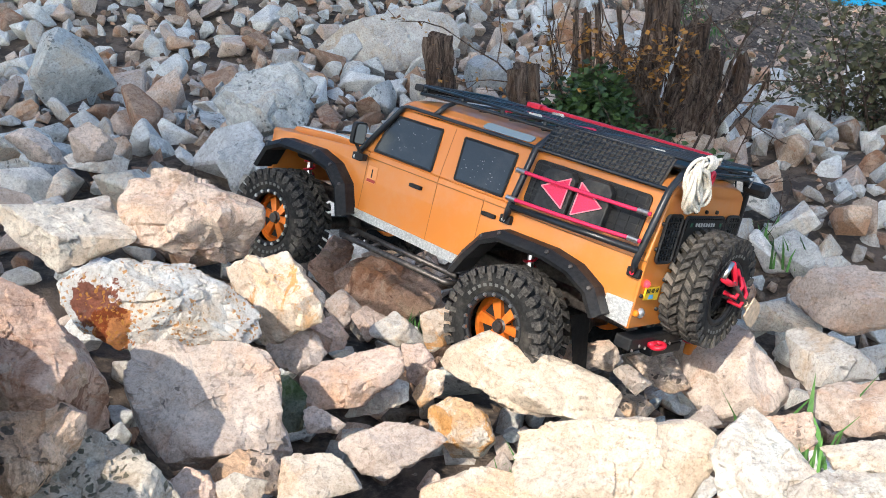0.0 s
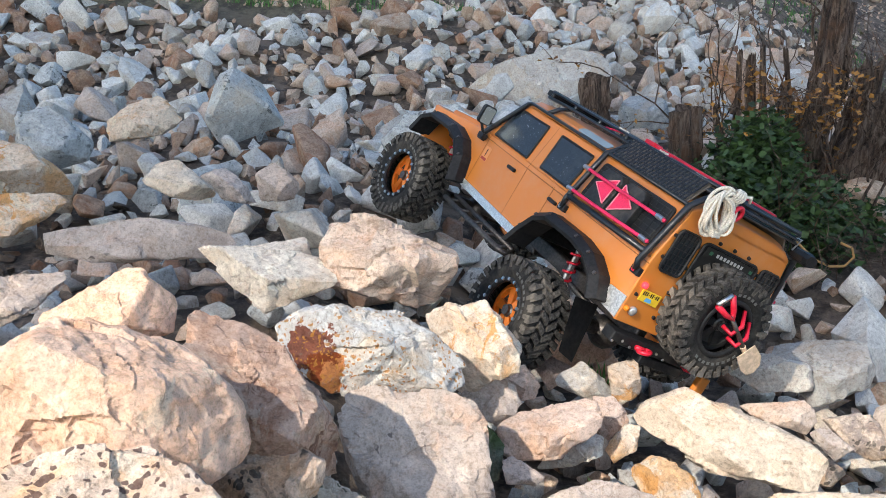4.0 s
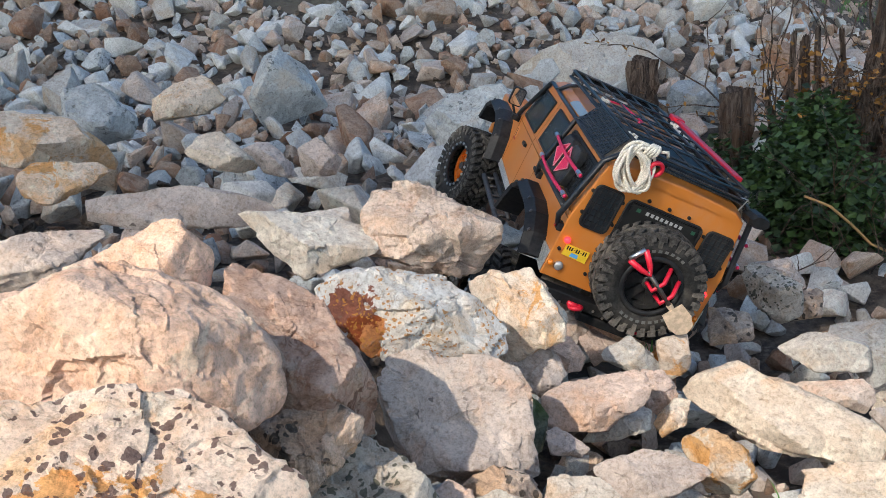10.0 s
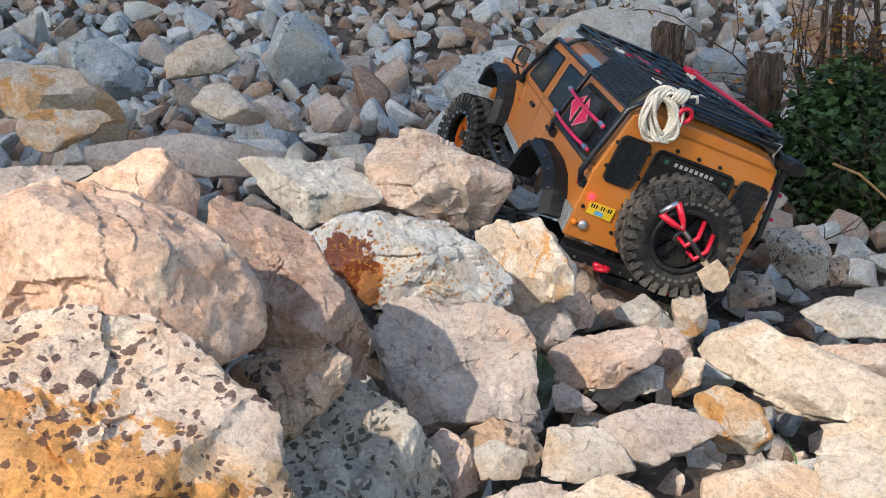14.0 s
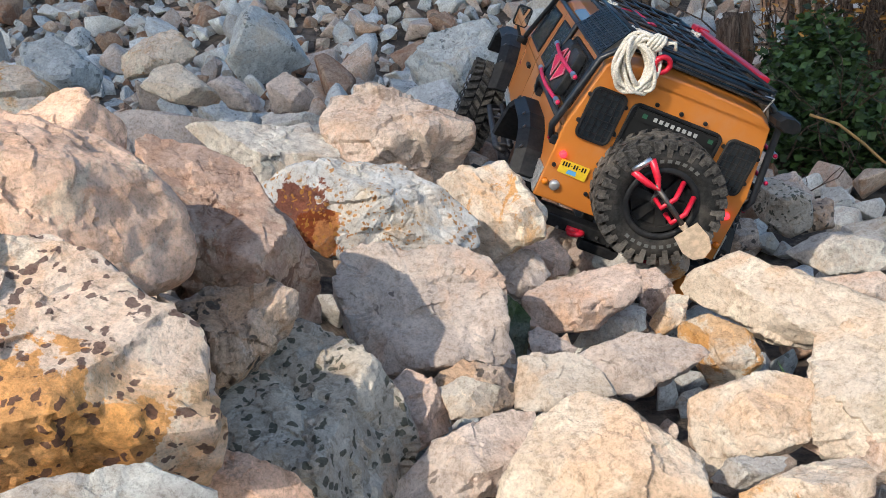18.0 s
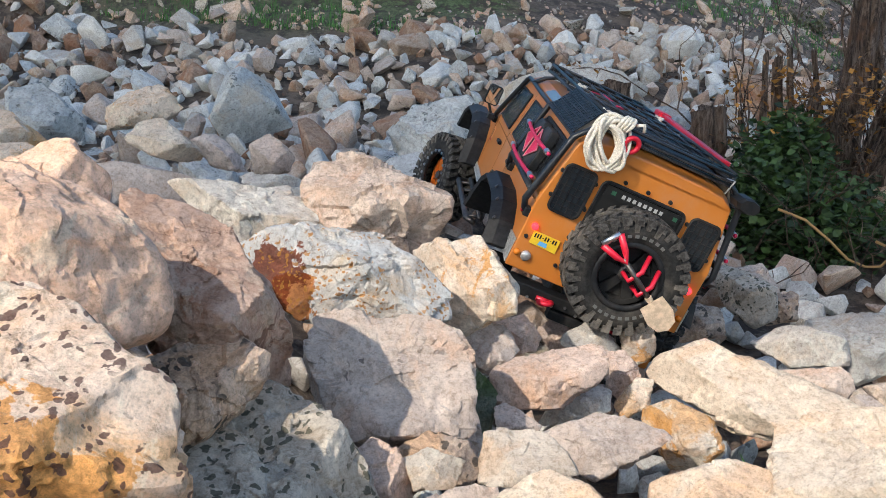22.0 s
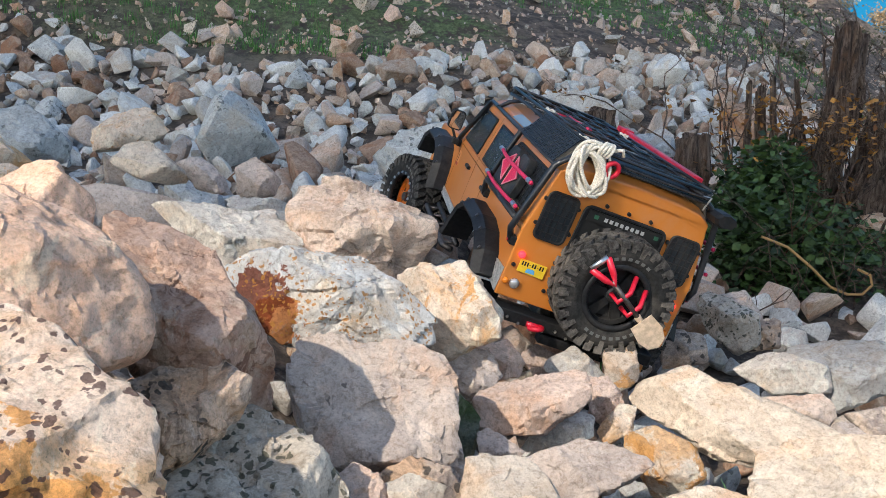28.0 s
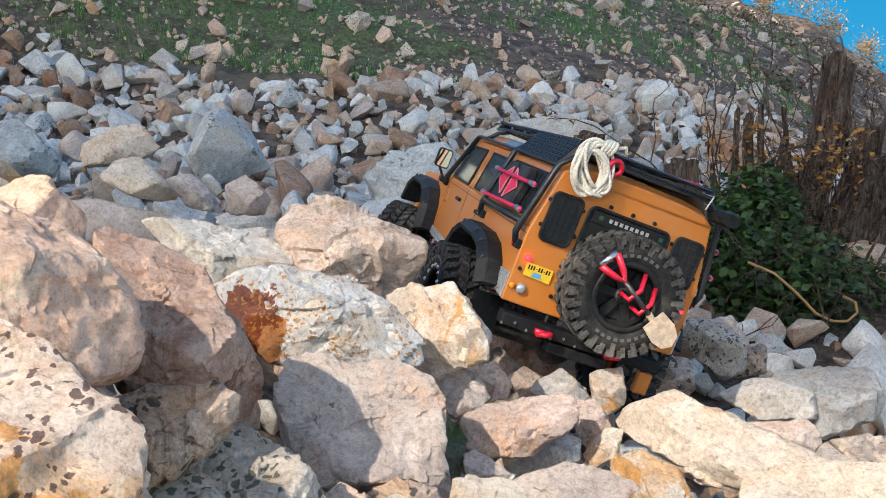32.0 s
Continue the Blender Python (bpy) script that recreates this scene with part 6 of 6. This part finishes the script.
def twig(bm, rng, start, way, length, r, depth=2):
    p, d, pts, n = Vector(start), Vector(way).normalized(), [], 6
    tips = []
    for k in range(n + 1):
        pts.append(p.copy())
        d = (d + Vector(rng.normal(0, 0.16, 3))).normalized()
        p = p + d * length / n
        if depth and k in (2, 3, 5):
            tips += twig(bm, rng, p, (d + Vector(rng.normal(0, 0.7, 3))).normalized(), length * rng.uniform(0.35, 0.6), r * 0.55, depth - 1)
    tube(bm, pts, [r * (1 - 0.7 * k / n) for k in range(n + 1)], 5)
    return tips + pts[3:]


def dead_wood():
    rng = np.random.RandomState(31)
    tree = tagged(new("dead_tree"), "weathered split dead trunks grown over with ivy", "dead tree")
    for k, (x, r, tx, top, tr, seed) in enumerate(((0.340, 0.040, 0.438, 0.530, 0.022, 3), (0.398, 0.030, 0.507, 0.420, 0.022, 6), (0.432, 0.028, 0.542, 0.375, 0.020, 9), (0.458, 0.025, 0.592, 0.340, 0.016, 14))):
        line = [(x, 1.85, 0.03), (x + 0.12 * (tx - x), 1.84 - 0.01 * k, 0.12), (x + 0.42 * (tx - x), 1.84, 0.18), (x + 0.5 * (tx - x), 1.86, 0.27), (x + 0.85 * (tx - x), 1.86, 0.5 * (0.27 + top)), (tx, 1.88, top)]
        trunk_mesh("trunk", line, (r, tr), seed, tree, 0.07, "brown split trunk with peeling bark" if k % 2 == 0 else "grey weathered trunk")
    for k in range(5):
        u = k / 4
        x, top = 0.345 + 0.15 * u + rng.normal(0, 0.006), 0.545 - 0.20 * u + rng.uniform(-0.07, 0.02)
        lean, r = 0.06 + 0.07 * u, rng.uniform(0.006, 0.012)
        trunk_mesh("trunk", [(x, 1.815, 0.04), (x + 0.4 * lean + rng.normal(0, 0.008), 1.825, 0.22), (x + lean + rng.normal(0, 0.010), 1.85, top)], (r, r * 0.35), 20 + k, tree, 0.03, "splintered dead stem")
    for k in range(9):
        x, top = 0.245 + 0.016 * k + rng.normal(0, 0.006), rng.uniform(0.36, 0.50)
        trunk_mesh("trunk", [(x, 1.86, 0.08), (x + rng.normal(0, 0.008), 1.87, 0.25), (x + rng.normal(0, 0.014), 1.88, top)], (rng.uniform(0.007, 0.013), 0.004), 40 + k, tree, 0.02, "thin dead stem")
    for k, (x, y, z, l) in enumerate(((0.430, 1.865, 0.50, 0.09), (0.458, 1.865, 0.47, 0.13), (0.400, 1.86, 0.46, 0.12), (0.470, 1.84, 0.36, 0.12))):
        bm = bmesh.new()
        twig(bm, rng, (x, y, z), (rng.uniform(-0.3, 0.3), 0.1, 1), l, 0.004, 1)
        part("branch", bm, BARK, tree)
    for name, x, y, z0, z1, r, seed, label in (("tree_stump", 0.0, 1.985, 0.20, 0.425, 0.027, 21, "upright grey-brown tree stump with a cut top"), ("tree_stump", 0.160, 1.73, 0.16, 0.372, 0.031, 24, "short dark rotten tree stump")):
        stump = tagged(new(name), label, "stump")
        trunk_mesh("trunk", [(x, y, z0), (x - 0.004, y, 0.5 * (z0 + z1)), (x - 0.008, y, z1)], (r * 1.1, r * 0.92), seed, stump, 0.018)
    shrub = tagged(new("dry_shrub"), "thin bare shrub with yellow and rusty leaves", "shrub")
    tips = []
    for k in range(26):
        x, y = rng.uniform(0.19, 0.52), rng.uniform(1.74, 1.95)
        bm = bmesh.new()
        tips += twig(bm, rng, (x, y, 0.18), (rng.uniform(-0.25, 0.25), 0, 1), rng.uniform(0.18, 0.36), 0.0032, 2)
        part("twig", bm, BARK, shrub)
    leaves = [t + Vector(rng.normal(0, 0.012, 3)) for t in tips if 0.27 < t.z < 0.46 and t.x < 0.46 and rng.rand() < 0.75]
    tagged(leaf_cloud("dry_leaves", DRY, leaves, 0.012, rng, shrub, 1.2, 0.3), kind="stuff")
    ivy = tagged(new("ivy_bush"), "dense dark green ivy spilling over the rocks", "bush")
    spots = []
    for cx, cy, cz, r, n in ((0.27, 1.56, 0.19, 0.10, 900), (0.22, 1.60, 0.24, 0.08, 600), (0.33, 1.58, 0.15, 0.10, 800), (0.36, 1.66, 0.21, 0.08, 500), (0.26, 1.68, 0.29, 0.08, 600), (0.18, 1.66, 0.22, 0.06, 300), (0.29, 1.74, 0.33, 0.06, 350), (0.40, 1.60, 0.12, 0.06, 300), (0.13, 1.72, 0.27, 0.05, 160), (0.33, 1.53, 0.09, 0.07, 500), (0.41, 1.54, 0.08, 0.07, 500), (0.45, 1.60, 0.12, 0.08, 500), (0.47, 1.68, 0.17, 0.07, 400), (0.26, 1.52, 0.12, 0.06, 400), (0.34, 1.46, 0.07, 0.05, 350), (0.42, 1.47, 0.06, 0.05, 350), (0.27, 1.45, 0.09, 0.04, 250), (0.46, 1.51, 0.05, 0.06, 400), (0.51, 1.58, 0.07, 0.06, 400), (0.38, 1.42, 0.05, 0.05, 300), (0.30, 1.41, 0.06, 0.04, 250), (0.45, 1.44, 0.04, 0.04, 250), (0.24, 1.37, 0.05, 0.04, 250), (0.33, 1.36, 0.04, 0.05, 300), (0.42, 1.38, 0.03, 0.05, 300), (0.51, 1.42, 0.03, 0.05, 300), (0.56, 1.50, 0.04, 0.06, 350), (0.61, 1.60, 0.05, 0.06, 300)):
        n = int(1.6 * n)
        d = rng.normal(size=(n, 3))
        d = d / np.linalg.norm(d, axis=1)[:, None] * (rng.rand(n, 1) ** 0.4) * r * rng.uniform(0.75, 1.25, (n, 1))
        spots.append(np.array((cx, cy, cz)) + d * (1.1, 0.8, 0.95))
    tagged(leaf_cloud("ivy_leaves", IVY, np.concatenate(spots), 0.0135, rng, ivy, 1.4, 0.25), kind="stuff")
    for k in range(26):
        bm = bmesh.new()
        twig(bm, rng, (rng.uniform(0.2, 0.5), rng.uniform(1.46, 1.60), rng.uniform(0.08, 0.22)), (rng.uniform(-1, 1), -0.3, rng.uniform(0.2, 1)), rng.uniform(0.08, 0.16), 0.0018, 1)
        part("stem", bm, BARK, ivy)
    bm = bmesh.new()
    tube(bm, [(0.223, 1.474, 0.241), (0.262, 1.474, 0.226), (0.296, 1.474, 0.198), (0.326, 1.478, 0.169), (0.352, 1.482, 0.158), (0.374, 1.486, 0.158), (0.388, 1.489, 0.172), (0.384, 1.489, 0.187), (0.366, 1.489, 0.195)], 0.0022, 6)
    bramble = tagged(part("bramble_stem", bm, plain("straw_stem", (0.42, 0.24, 0.09), 0.7), None, "", True), "curved straw-coloured bramble stem over the ivy", "stem")
    scrub = tagged(new("thorn_bush"), "dark tangled thorn bush with small dull leaves", "bush")
    tips = []
    for k in range(34):
        bm = bmesh.new()
        tips += twig(bm, rng, (rng.uniform(0.86, 1.25), rng.uniform(1.9, 2.3), 0.10), (rng.uniform(-0.4, 0.4), rng.uniform(-0.3, 0.2), 1), rng.uniform(0.16, 0.36), 0.0035, 2)
        part("twig", bm, BARK, scrub)
    leaves = [t + Vector(rng.normal(0, 0.03, 3)) for t in tips for _ in range(3)]
    tagged(leaf_cloud("thorn_leaves", SCRUB, leaves, 0.017, rng, scrub, 1.1), kind="stuff")


def grass_tuft(x, y, z, n, h, rng, name="grass_tuft"):
    v, f = [], []
    for _ in range(n):
        a, l, w = rng.uniform(0, 6.28), h * rng.uniform(0.5, 1.2), h * 0.045
        bx, by, lean = x + rng.normal(0, h * 0.3), y + rng.normal(0, h * 0.3), rng.uniform(0.1, 0.6)
        i = len(v)
        c, s = math.cos(a), math.sin(a)
        v += [(bx - s * w, by + c * w, z), (bx + s * w, by - c * w, z), (bx + c * l * lean * 0.4 + s * w * 0.7, by + s * l * lean * 0.4 - c * w * 0.7, z + l * 0.6), (bx + c * l * lean * 0.4 - s * w * 0.7, by + s * l * lean * 0.4 + c * w * 0.7, z + l * 0.6), (bx + c * l * lean, by + s * l * lean, z + l * 0.95)]
        f += [(i, i + 1, i + 2, i + 3), (i + 3, i + 2, i + 4)]
    return v, f


def grass():
    rng = np.random.RandomState(77)
    for x, y, z, n, h in ((0.525, 1.353, 0.11, 30, 0.05), (0.50, 1.42, 0.11, 30, 0.06), (0.264, 0.60, 0.17, 14, 0.028), (-0.027, 0.95, 0.14, 22, 0.035), (0.044, 0.592, 0.17, 12, 0.022), (-0.034, 0.66, 0.165, 10, 0.016), (0.60, 1.55, 0.10, 30, 0.06), (0.30, 0.70, 0.13, 7, 0.075)):
        v, f = grass_tuft(x, y, z, n, h, rng)
        tagged(new("grass_tuft", mesh_of("grass_tuft", v, f, GRASS, False)), "small green grass tuft growing between rocks", "grass", "grass tufts")
    v, f = [], []
    xs, ys = rng.uniform(-4.6, 1.6, 15000), 2.9 + 6.0 * rng.rand(15000) ** 1.4
    kept = value_noise(np.stack([xs * 0.9 + 4, ys * 0.9, 0 * xs + 2.0], 1)) >= -0.05
    for x, y, z in zip(xs[kept], ys[kept], surface(xs[kept], ys[kept])):
        if in_scree(x, y + 0.1):
            continue
        a, b = grass_tuft(x, y, float(z) - 0.004, 8, rng.uniform(0.014, 0.038), rng)
        f += [tuple(i + len(v) for i in q) for q in b]
        v += a
    tagged(new("hillside_grass", mesh_of("hillside_grass", v, f, GRASS, False)), "short green grass in patches on the hillside", "grass", kind="stuff")
    v, spots = [], []
    for _ in range(150):
        x, y = rng.uniform(-5, 4), rng.uniform(4.4, 10)
        r = rng.uniform(0.05, 0.13) * (1 + y / 14)
        g = float(surface(x, y)[0])
        d = rng.normal(size=(150, 3))
        spots.append(np.array((x, y, g + 0.2 * r)) + d * (r * 0.55, r * 0.55, r * 0.30))
    tagged(leaf_cloud("hillside_scrub", SCRUB, np.concatenate(spots), 0.026, rng, None, 0.7), "low dull scrub on the far slope", "scrub", kind="stuff")
    far = []
    for x, y, r in ((2.15, 9.7, 0.26), (2.45, 9.9, 0.16), (2.8, 9.9, 0.14), (3.3, 9.7, 0.16), (1.75, 9.7, 0.12), (1.3, 9.9, 0.10)):
        d = rng.normal(size=(700, 3))
        far.append(np.array((x, y, float(surface(x, y)[0]) + 0.8 * r)) + d * (r * 0.4, r * 0.4, r * 0.55))
    tagged(leaf_cloud("crest_bush", STRAW, np.concatenate(far), 0.032, rng, None, 0.6), "dry sunlit bushes along the crest", "bush", kind="stuff")


def shade_tree():
    """An unseen tall tree, added so that its crown keeps the sun off the scree and the hillside."""
    rng = np.random.RandomState(5)
    tree = tagged(new("shade_tree"), "unseen leafy tree added to shade the scree and the hillside", "tree")
    foot = Vector((-8.3, -5.4, float(ground_height(-8.3, -5.4)) - 0.2))
    fork = foot + Vector((0.4, 0.6, 5.6))
    trunk_mesh("trunk", [foot, foot + Vector((0.1, 0.2, 2.8)), fork], (0.42, 0.26), 2, tree, 0.2)
    for k, way in enumerate(((-3.4, -1.2, 3.6), (3.2, 1.0, 3.4), (0.6, 3.6, 3.8), (-1.6, 2.4, 4.2), (2.6, 3.6, 3.2))):
        tip = fork + Vector(way)
        trunk_mesh("limb", [fork - Vector((0, 0, 0.4)), fork.lerp(tip, 0.5) + Vector((0, 0, 0.4)), tip], (0.17, 0.05), 4 + k, tree, 0.1)
    tilt = lambda gx: 0.3 * np.minimum(gx, 0.1) - 0.5 * np.clip(gx - 0.1, 0, 1)
    # leaves laid along the sun's rays to shape the shade: dense over the slope, thin and small-leaved over the near
    # scree
    for near, far, count, leaves, size, spread in ((2.3, 8.6, 190, 62, 0.42, 0.5), (1.7, 2.6, 60, 80, 0.22, 0.26), (1.0, 1.8, 34, 90, 0.09, 0.24)):
        spots = []
        for _ in range(count):
            gx = rng.uniform(-6.5, 4.2) if size > 0.4 else rng.uniform(-2.4, 1.9)
            p = Vector((gx, rng.uniform(near, far) + tilt(gx) * (size < 0.4), 0.25)) + sun_dir * (rng.uniform(7.5, 11.0) / sun_dir.z)
            spots.append(np.array(p) + rng.normal(0, spread, (leaves, 3)))
        spots = np.concatenate(spots)
        fall = spots - np.array(sun_dir) * ((spots[:, 2:] - 0.25) / sun_dir.z)
        spots = spots[fall[:, 1] > near - 0.1 + tilt(fall[:, 0])]
        tagged(leaf_cloud("crown", IVY, spots, size, rng, tree, 1.4), kind="stuff")


dead_wood()
grass()
shade_tree()


def motions():
    # seconds, place, turns of the car
    rows = [
        (0, 0.0012, 0.9562, 0.2306, 10.4, -8.4, 137.0),
        (0.5, -0.0093, 0.9588, 0.2342, 14.2, -9.5, 134.5),
        (1, -0.0396, 0.9797, 0.2422, 10.7, -11.9, 136.3),
        (1.5, -0.0426, 0.9861, 0.2439, 10.8, -12.5, 136.7),
        (2, -0.0590, 1.0095, 0.2527, 11.5, -11.2, 136.2),
        (2.5, -0.0825, 1.0293, 0.2577, 10.8, -8.7, 132.7),
        (3, -0.0863, 1.0397, 0.2553, 21.9, -12.5, 124.0),
        (3.5, -0.0963, 1.0529, 0.2623, 25.4, -12.9, 121.5),
        (4, -0.1087, 1.0599, 0.2658, 26.3, -13.2, 120.3),
        (4.5, -0.1206, 1.0849, 0.2650, 24.5, -11.4, 119.6),
        (6.5, -0.1333, 1.1278, 0.2455, 24.2, -6.2, 109.6),
        (7, -0.1300, 1.1309, 0.2484, 27.2, -5.7, 108.8),
        (7.5, -0.1333, 1.1267, 0.2481, 25.2, -6.9, 109.2),
        (8, -0.1370, 1.1264, 0.2451, 23.2, -6.3, 114.0),
        (8.5, -0.1304, 1.1213, 0.2522, 23.1, -10.7, 110.2),
        (9, -0.1344, 1.1173, 0.2437, 24.2, -6.5, 106.0),
        (9.5, -0.1336, 1.1126, 0.2473, 23.6, -7.3, 107.4),
        (10, -0.1293, 1.1162, 0.2534, 23.8, -10.1, 103.0),
        (10.5, -0.1161, 1.1010, 0.2743, 31.3, -16.9, 104.8),
        (11, -0.1295, 1.1015, 0.2584, 22.2, -12.4, 107.0),
        (11.5, -0.1298, 1.1010, 0.2569, 22.1, -12.0, 107.0),
        (12, -0.1294, 1.1013, 0.2596, 24.1, -12.3, 106.3),
        (12.5, -0.1312, 1.0983, 0.2524, 21.6, -9.0, 106.0),
        (13, -0.1306, 1.1028, 0.2508, 21.2, -9.3, 106.1),
        (13.5, -0.1326, 1.0996, 0.2520, 21.1, -9.4, 106.6),
        (14, -0.1332, 1.0969, 0.2519, 21.1, -9.3, 106.8),
        (14.5, -0.1324, 1.0969, 0.2533, 21.2, -9.4, 106.6),
        (16.5, -0.1182, 1.1010, 0.2421, 20.8, -8.5, 103.8),
        (17, -0.1047, 1.0794, 0.2536, 24.8, -11.4, 100.1),
        (17.5, -0.0912, 1.0692, 0.2474, 26.5, -10.8, 97.2),
        (18, -0.0988, 1.0746, 0.2461, 24.9, -10.2, 99.5),
        (18.5, -0.1031, 1.0771, 0.2467, 23.9, -10.2, 100.7),
        (19, -0.1095, 1.0743, 0.2510, 23.5, -10.9, 102.1),
        (19.5, -0.1082, 1.0877, 0.2485, 24.5, -10.4, 100.8),
        (20, -0.1057, 1.0885, 0.2484, 25.0, -10.2, 100.4),
        (20.5, -0.1061, 1.0864, 0.2475, 21.7, -9.4, 101.1),
        (21, -0.1127, 1.0836, 0.2538, 22.6, -11.1, 102.2),
        (21.5, -0.1066, 1.0914, 0.2476, 21.8, -9.8, 101.2),
        (22, -0.1086, 1.0897, 0.2486, 23.5, -9.9, 101.3),
        (22.5, -0.1113, 1.0881, 0.2469, 22.4, -9.6, 101.9),
        (23, -0.1204, 1.0886, 0.2534, 20.8, -9.8, 104.1),
        (23.5, -0.1122, 1.0888, 0.2415, 21.2, -8.1, 102.2),
        (24, -0.1061, 1.0928, 0.2367, 20.2, -7.0, 102.1),
        (24.5, -0.1091, 1.0931, 0.2349, 19.3, -6.5, 103.3),
        (25, -0.1133, 1.0783, 0.2398, 18.3, -5.8, 107.2),
        (25.5, -0.1008, 1.0866, 0.2418, 19.8, -5.9, 104.3),
        (27.5, -0.1221, 1.0957, 0.2592, 20.0, -12.3, 105.2),
        (28, -0.1234, 1.0999, 0.2524, 19.5, -10.8, 105.9),
        (28.5, -0.1307, 1.1010, 0.2581, 18.2, -10.5, 106.3),
        (29, -0.1313, 1.1014, 0.2548, 18.1, -10.5, 106.7),
        (29.5, -0.1313, 1.1045, 0.2451, 15.9, -8.5, 109.2),
        (30, -0.1247, 1.0929, 0.2410, 17.8, -5.6, 107.5),
        (30.5, -0.1181, 1.0900, 0.2481, 18.0, -5.9, 108.5),
        (31, -0.1183, 1.0884, 0.2491, 17.8, -6.7, 107.7),
        (31.5, -0.1168, 1.0863, 0.2470, 18.1, -6.0, 108.2),
        (32, -0.1174, 1.0820, 0.2394, 18.3, -4.4, 108.3),
    ]
    walk(CAR, [(t, pose(x, y, z, rx, ry, rz)) for t, x, y, z, rx, ry, rz in rows])
    # seconds, lift of the hub, steering, roll of the wheel
    front = [(0, -0.012, 6, 0), (1, -0.012, 6, 30), (2, -0.014, 4, 55), (3, -0.014, 5, 90), (4, -0.016, 6, 125), (6.5, -0.020, 16, 190), (7.5, -0.020, 16, 195), (8, -0.020, 16, 200), (8.5, -0.022, -24, 215), (9, -0.022, -28, 215),
             (9.5, -0.024, -22, 215), (10, -0.026, 16, 235), (10.5, -0.026, 18, 270), (11, -0.028, 18, 250), (13, -0.028, 18, 250), (14.5, -0.028, 12, 250), (16.5, -0.026, -24, 250), (17, -0.026, -26, 250), (17.5, -0.026, -16, 260), (18.5, -0.026, 8, 260),
             (19, -0.026, 16, 260), (20, -0.026, 16, 260), (21, -0.024, 18, 260), (22, -0.026, 18, 260), (23, -0.028, 16, 260), (24, -0.026, -6, 270), (24.5, -0.022, -26, 290), (25.5, -0.022, -28, 310), (27.5, -0.022, 16, 310),
             (28, -0.021, 18, 310), (28.5, -0.021, -10, 310), (29.2, -0.021, 14, 330), (29.6, -0.021, -18, 350), (30, -0.021, -28, 360), (32, -0.021, -28, 360)]
    rear = [(0, 0.010, 0), (1, 0.010, 30), (2, 0.008, 55), (3, -0.004, 90), (4, -0.012, 125), (6.5, -0.030, 190), (8, -0.034, 200), (9, -0.034, 215), (10, -0.034, 235), (10.5, -0.034, 270), (11, -0.034, 250), (13, -0.035, 250), (16.5, -0.034, 250),
            (19, -0.034, 260), (23, -0.034, 260), (24, -0.026, 280), (24.5, -0.014, 300), (25, 0.010, 320), (25.5, 0.012, 330), (27.5, -0.030, 330), (28, -0.034, 330), (29.2, -0.028, 340), (29.6, -0.004, 350), (30, 0.010, 360), (32, 0.012, 360)]
    walk(WHEELS["fl"], [(t, pose(0.160, 0.096, z + 0.011, 0, 0, s) @ pose(0, 0, 0, 0, a, 0)) for t, z, s, a in front])
    walk(WHEELS["fr"], [(t, pose(0.162, -0.087, 0.004, 0, 0, 180 + s) @ pose(0, 0, 0, 0, -a, 0)) for t, z, s, a in front])
    walk(WHEELS["rl"], [(t, pose(-0.162, 0.096, z - 0.012, 0, a, 0)) for t, z, a in rear])
    walk(WHEELS["rr"], [(t, pose(-0.162, -0.087, 0.012 - 0.4 * z, 0, 0, 180) @ pose(0, 0, 0, 0, -a, 0)) for t, z, a in rear])


motions()
